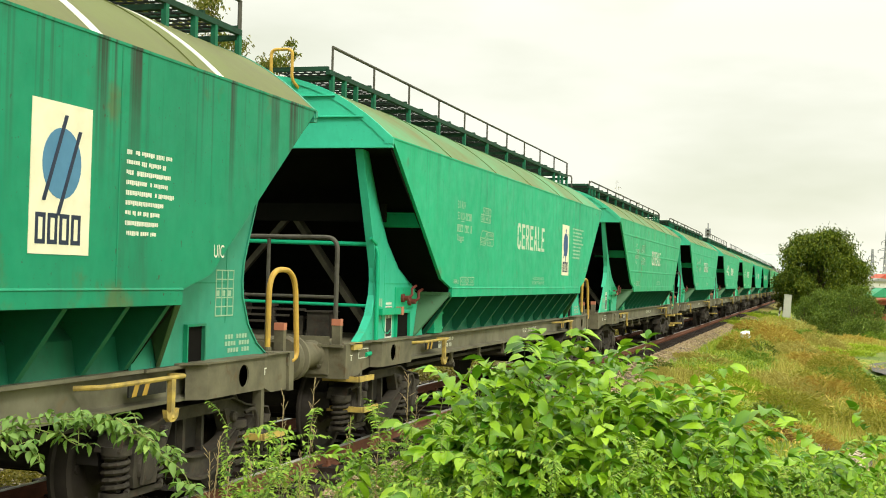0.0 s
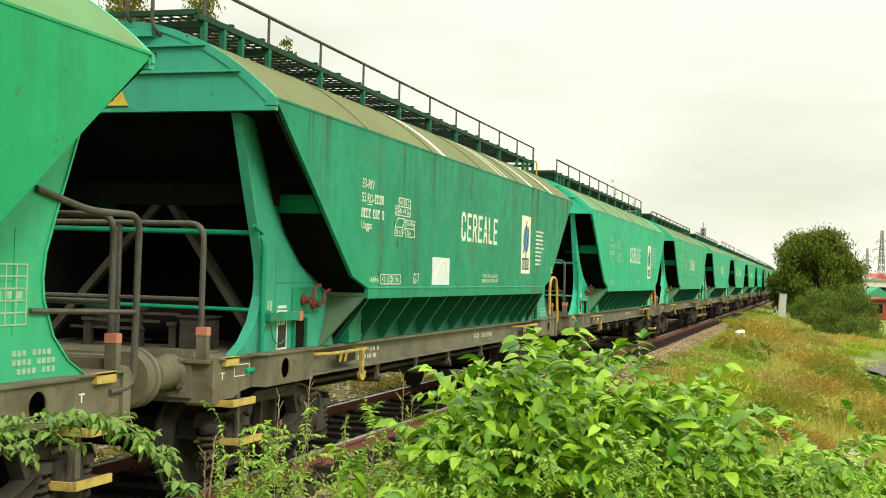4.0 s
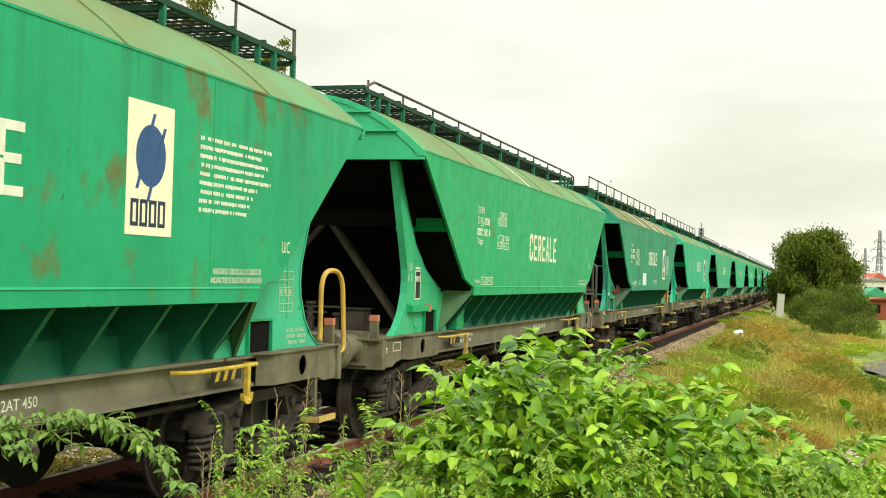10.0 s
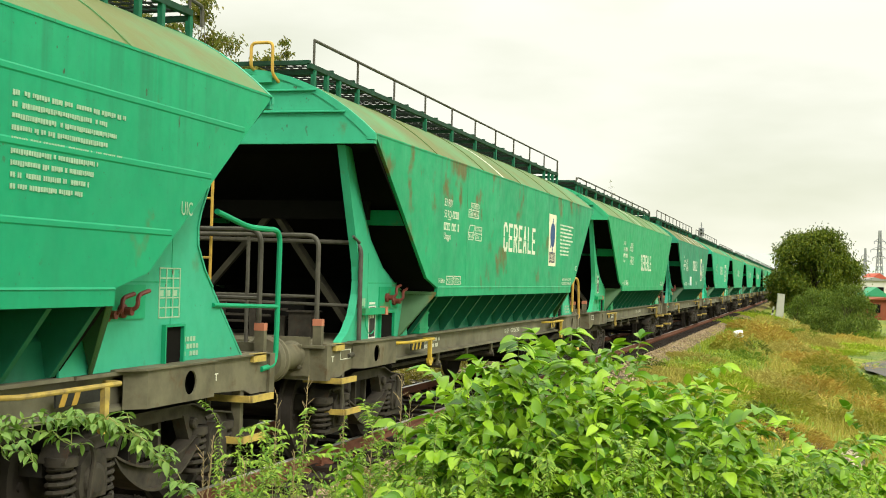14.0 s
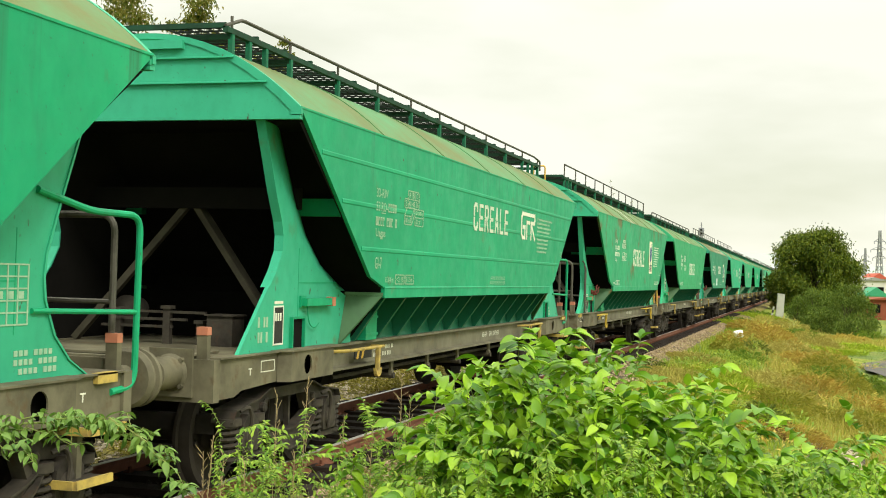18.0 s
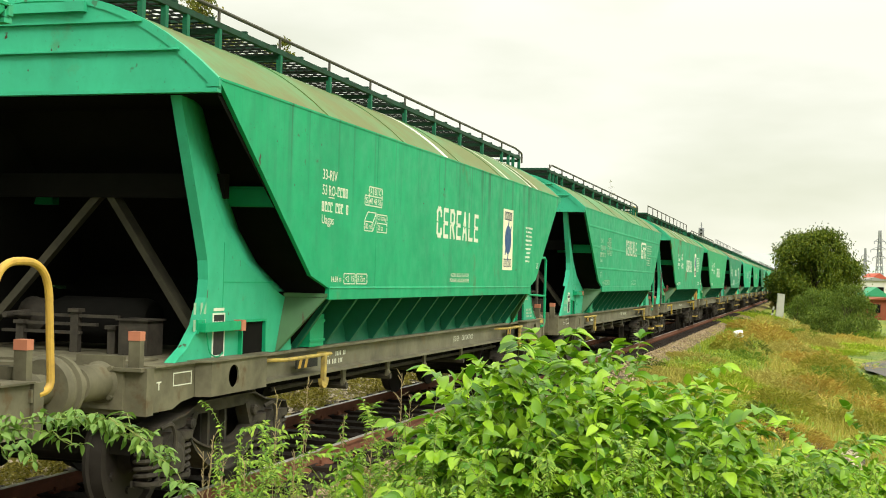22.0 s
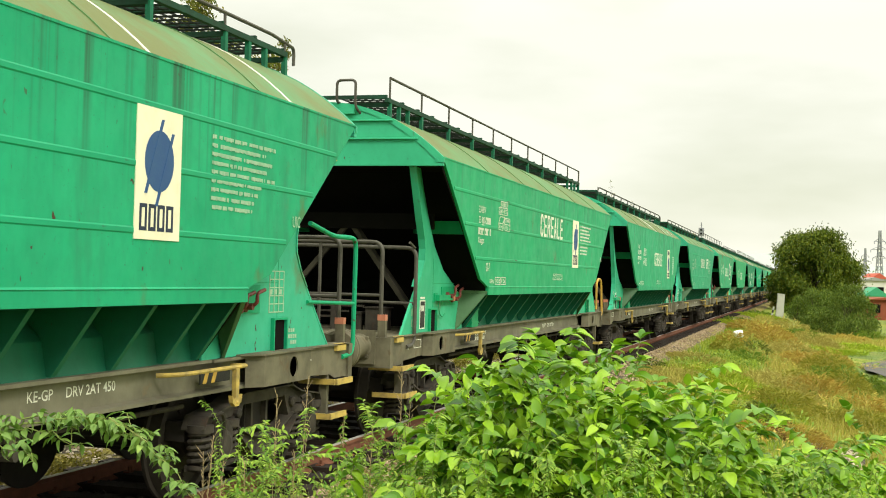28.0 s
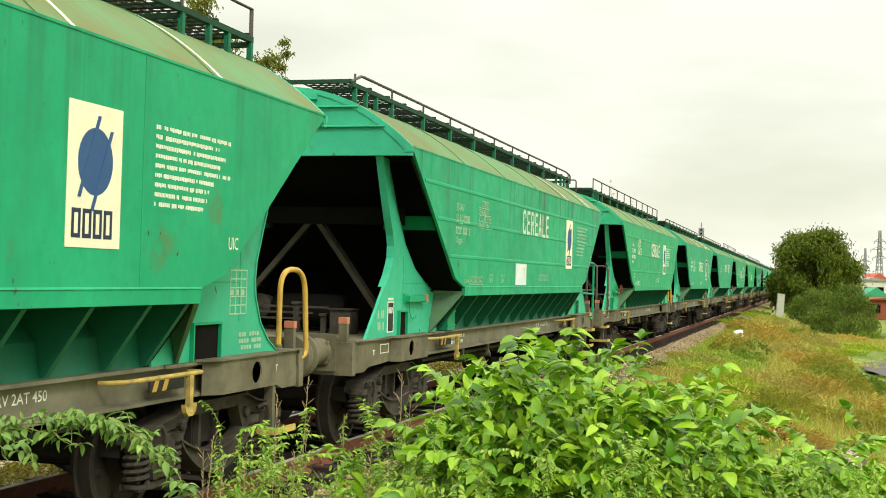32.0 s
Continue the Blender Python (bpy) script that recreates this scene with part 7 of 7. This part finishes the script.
def finish(k, base, dirt, rust, streak, roof_dirt, roof_base=None):
    g = green_paint("wagon_green", base, dirt, rust, 3.7 * k + 11, streak)
    d = green_paint("dusty_green", tuple(0.3 * a + 0.7 * b for a, b in zip(base, (0.075, 0.060, 0.022))), dirt, rust, 1.3 * k, streak)
    e = green_paint("end_plate_green", tuple(min(1.0, c * q + o) for c, q, o in zip(base, (1.0, 1.22, 1.45), (0.03, 0.0, 0.012))), dirt * 0.6, rust * 0.6, 2.9 * k + 5, streak * 0.35)
    return {"green": g, "dusty": d, "plate": e, "roof": roof_paint("roof_green", roof_base or tuple(0.62 * x + 0.38 * q for x, q in zip(base, (0.17, 0.18, 0.05))), roof_dirt, 2.1 * k), "tube": TUBE_DARK}


S_LABEL, R_LABEL = "smooth-sided", "ribbed"
WAGONS = {
    -8: dict(y=140.8, ribbed=False, near=False, fin=(tint(1, 0.9, 0.8), 0.5, 0.2, 0.3, 0.7)),
    -7: dict(y=125.9, ribbed=False, near=False, fin=(tint(3, 0.9, 0.6), 0.5, 0.4, 0.3, 0.9)),
    -6: dict(y=111.1, ribbed=False, near=False, fin=(tint(1, 0.9, 0.9), 0.5, 0.2, 0.4, 0.6)),
    -5: dict(y=96.2, ribbed=False, near=False, fin=(tint(1, 1.1, 1.3), 0.5, 0.2, 0.4, 0.7)),
    -4: dict(y=81.1, ribbed=False, near=False, fin=(tint(3.5, 1.05, 1.0), 0.5, 0.3, 0.5, 0.8)),
    -3: dict(y=65.3, ribbed=True, near=False, rear="dark", fin=(tint(3, 1.1, 1.2), 0.5, 0.3, 0.5, 0.8)),
    -2: dict(y=49.45, low=True, ribbed=True, near=False, rear="dark", faded=True, fin=(tint(3, 1.1, 1.2), 0.6, 0.3, 0.5, 0.8)),
    -1: dict(y=33.6, low=True, ribbed=True, near=False, front="green", faded=True, fin=(tint(3.5, 1.05, 1.1), 0.6, 0.4, 0.5, 0.85)),
    0: dict(owner=(3.4, 2.8, 1.0), word=(-0.86, 2.31, 1.84, 0.37), y=18.27, ribbed=False, rear="mixed", front="hoop", faded=True, emblem="dark", fin=(tint(1.2, 1.1, 1.25), 0.5, 0.15, 0.4, 0.55)),
    1: dict(vol_z=2.285, tab_z=2.5, tab=1.0, num_y=-4.41, emblem_at=(2.44, 1.945), loads="40 49 56", gauge=((-2.75, 1.78),), riv="33-RIV", uic=(4.63, 1.97), owner=(3.43, 2.625, 0.6), notice=(0.18, 1.87), word=(-0.87, 2.32, 1.81, 0.355), y=3.38, ribbed=False, front="hoop", rear="mixed", port=(5.03, 0.13), emblem="light", board=-2.06, triangle=True, streaks=((-1.75, 0.16), (1.1, 0.05), (1.45, 0.04), (3.0, 0.12), (4.6, 0.12)), fin=(tint(1.0, 0.70, 0.80), 0.8, 0.1, 1.25, 0.95, (0.10, 0.092, 0.04))),
    2: dict(vol_z=2.28, tab_z=2.6, tab=1.08, num_y=-4.04, tare="21 000kg", loads="42 50 58", uic=(4.49, 2.1), notice=(3.4, 1.83), word=(-0.89, 2.155, 2.07, 0.405), y=-11.45, grab=False, low=True, ribbed=False, front="dark", streaks=((-1.0, 0.05),), fin=(tint(1.6, 0.93, 0.80), 0.3, 0.05, 0.2, 0.6)),
    3: dict(vol_z=2.35, tab_z=2.635, tab=1.09, num_y=-3.97, emblem_at=(2.17, 2.09), owner=(3.15, 2.83, 1.24), notice=(3.36, 1.845), word=(-0.99, 2.25, 2.1, 0.41), y=-26.3, ladder="yellow", ribbed=False, front="hoop", rear="dark", emblem="dark", streaks=((-1.1, 0.07),), fin=(tint(1.6, 0.93, 0.93), 0.5, 1.5, 0.35, 0.7)),
    4: dict(len_y=-4.2, vol_z=2.42, tab_z=2.6, tab=0.9, num_z=2.23, num_y=-4.5, gauge=((-4.5, 1.93),), riv="33-RIV", monogram=(1.98, 2.49), owner=(3.1, 2.83, 1.14), notice=(0.14, 1.845), word=(-0.78, 2.48, 1.88, 0.355), y=-41.64, grab=False, low=True, ribbed=True, front="mixed", faded=True, fin=(tint(1.1, 0.90, 0.95), 0.45, 0.1, 0.3, 0.6)),
    5: dict(plaque=(-5.62, 1.2), arm=(-5.98, -0.08), port=(5.02, 0.22), vol_z=2.3, tab_z=2.55, tab=1.1, num_y=-4.40, riv="33-RIV", emblem_at=(2.36, 1.985), owner=(3.82, 2.66, 0.46), notice=(-0.28, 1.87), word=(-0.88, 2.325, 1.87, 0.36), y=-56.98, grab=False, low=True, ribbed=False, front="mixed", emblem="two", streaks=((-0.6, 0.16), (2.6, 0.06), (4.1, 0.06), (4.6, 0.05)), fin=(tint(1.1, 0.95, 0.95), 0.6, 0.15, 0.7, 0.75)),
    6: dict(len_y=-4.17, vol_z=2.543, tab_z=2.76, tab=1.08, num_z=2.3, num_y=-4.78, tare="22 400kg", loads="41 49 57", gauge=((-4.35, 1.95),), riv="33-RIV", emblem_at=(1.91, 2.09), owner=(2.7, 2.89, 1.12), notice=(0.14, 1.92), word=(-0.91, 2.56, 1.84, 0.355), y=-72.32, front_bar=False, ladder="green", ribbed=True, front="hoop", rear="dark", emblem="dark", triangle=True, fin=(tint(1.2, 0.95, 0.88), 0.5, 0.1, 0.4, 0.6)),
    7: dict(len_y=-4.27, vol_z=2.52, tab_z=2.69, tab=1.08, num_z=2.265, num_y=-4.655, loads="41 49 57", tare="22 300kg", gauge=((-2.95, 1.8), (-2.3, 1.8)), riv="33-RIV", emblem_at=(2.48, 2.065), owner=(3.53, 2.86, 1.11), notice=(0.18, 1.9), word=(-0.99, 2.545, 1.9, 0.36), y=-88.14, grab=False, low=True, ribbed=True, front="mixed", faded=True, emblem="dark", board=-1.39, streaks=((0.0, 0.06), (2.6, 0.04), (4.9, 0.05)), fin=(tint(1.1, 0.93, 0.98), 0.6, 0.1, 0.8, 0.7)),
    8: dict(owner=(3.5, 2.83, 1.1), y=-103.53, ribbed=False, front="hoop", emblem="dark", emblem_at=(2.49, 1.99), streaks=((2.5, 0.04), (4.4, 0.04)), fin=(tint(1.3, 0.9, 0.92), 0.5, 0.1, 0.35, 0.65)),
}
SAYS = {0: "faded blue-green", 1: "dark-streaked green", 2: "clean bright green", 3: "rust-blotched green", 4: "faded ribbed green", 5: "rain-streaked green", 6: "ribbed bright green", 7: "streaked ribbed green", 8: "plain green"}
TRAIN = []
for k, cfg in WAGONS.items():
    cfg.update(finish(k, *cfg.pop("fin")))
    cfg["length"] = "15.84" if cfg["ribbed"] else "14.84"
    cfg["label"] = SAYS.get(k, "weathered ribbed green" if cfg["ribbed"] else "weathered green") + " covered grain hopper wagon on two bogies"
    TRAIN.append((cfg["y"], *make_wagon(k, cfg["y"], cfg)))


def make_loco(y):
    """The diesel engine at the head, far down the line."""
    e = tagged(new("diesel_locomotive"), "distant diesel locomotive at the head of the train", "locomotive")
    part("body", lambda bm: prism(bm, [(-1.45, 1.2), (1.45, 1.2), (1.45, 3.2), (1.1, 3.9), (-1.1, 3.9), (-1.45, 3.2)], 1, -8, 8), ENGINE_MAT, e, bevel=0.1)
    part("roof_housing", lambda bm: box(bm, -0.7, 0.7, -4, 4, 3.9, 4.2), DARK_MAT, e)
    part("frame", lambda bm: box(bm, -1.3, 1.3, -8.1, 8.1, 0.85, 1.2), FRAME_MAT, e)
    part("stripe", lambda bm: box(bm, 1.45, 1.46, -7.8, 7.8, 1.9, 2.2), YELLOW_MAT, e)
    for s in (-1, 1):
        part("end_window", lambda bm: box(bm, s * 0.75 - 0.45, s * 0.75 + 0.45, -8.02, -7.99, 2.7, 3.3), DARK_MAT, e)
    for q in (-5, 5):
        part("bogie_frame", lambda bm: box(bm, -1.15, 1.15, q - 1.8, q + 1.8, 0.35, 0.8), BOGIE_MAT, e)
        for d in (-1.2, 1.2):
            part("wheelset", mk_wheelset, WHEEL_MAT, e, key="wheelset", m=pose(0, q + d, 0.46))
    e.location = (TRACK, y, 0)
    return e


ENGINE_MAT = grimy("engine_paint", (0.16, 0.15, 0.13), (0.05, 0.05, 0.045), 0.5, 0.6, 2.0)
LOCO_Y = 157.0
LOCO = make_loco(LOCO_Y)

# how far the train has rolled, second by second: it gathers speed
ROLLED = [0.0, 2.997, 6.021, 9.071, 12.149, 15.247, 18.36, 21.488, 24.631, 27.803, 31.017, 34.272, 37.569, 40.905, 44.245, 47.595, 50.955, 54.325, 57.715, 61.13, 64.611, 68.075, 71.537, 74.997, 78.456, 81.936, 85.462, 89.033, 92.65, 96.294, 99.947, 103.608, 107.277]


def rolled(t):
    return float(np.interp(t, range(33), ROLLED))


def motions():
    times = [0.5 * i for i in range(65)]
    spins = [i * 0.16 for i in range(200)] + [32.0]
    for y, wagon, wheels in TRAIN:
        walk(wagon, [(t, pose(TRACK, y + rolled(t), 0)) for t in times])
        for w in wheels:
            at = w.location.copy()
            walk(w, [(t, pose(*at, math.degrees(-rolled(t) / 0.46))) for t in spins])
    walk(LOCO, [(t, pose(TRACK, LOCO_Y + rolled(t), 0)) for t in times])


motions()
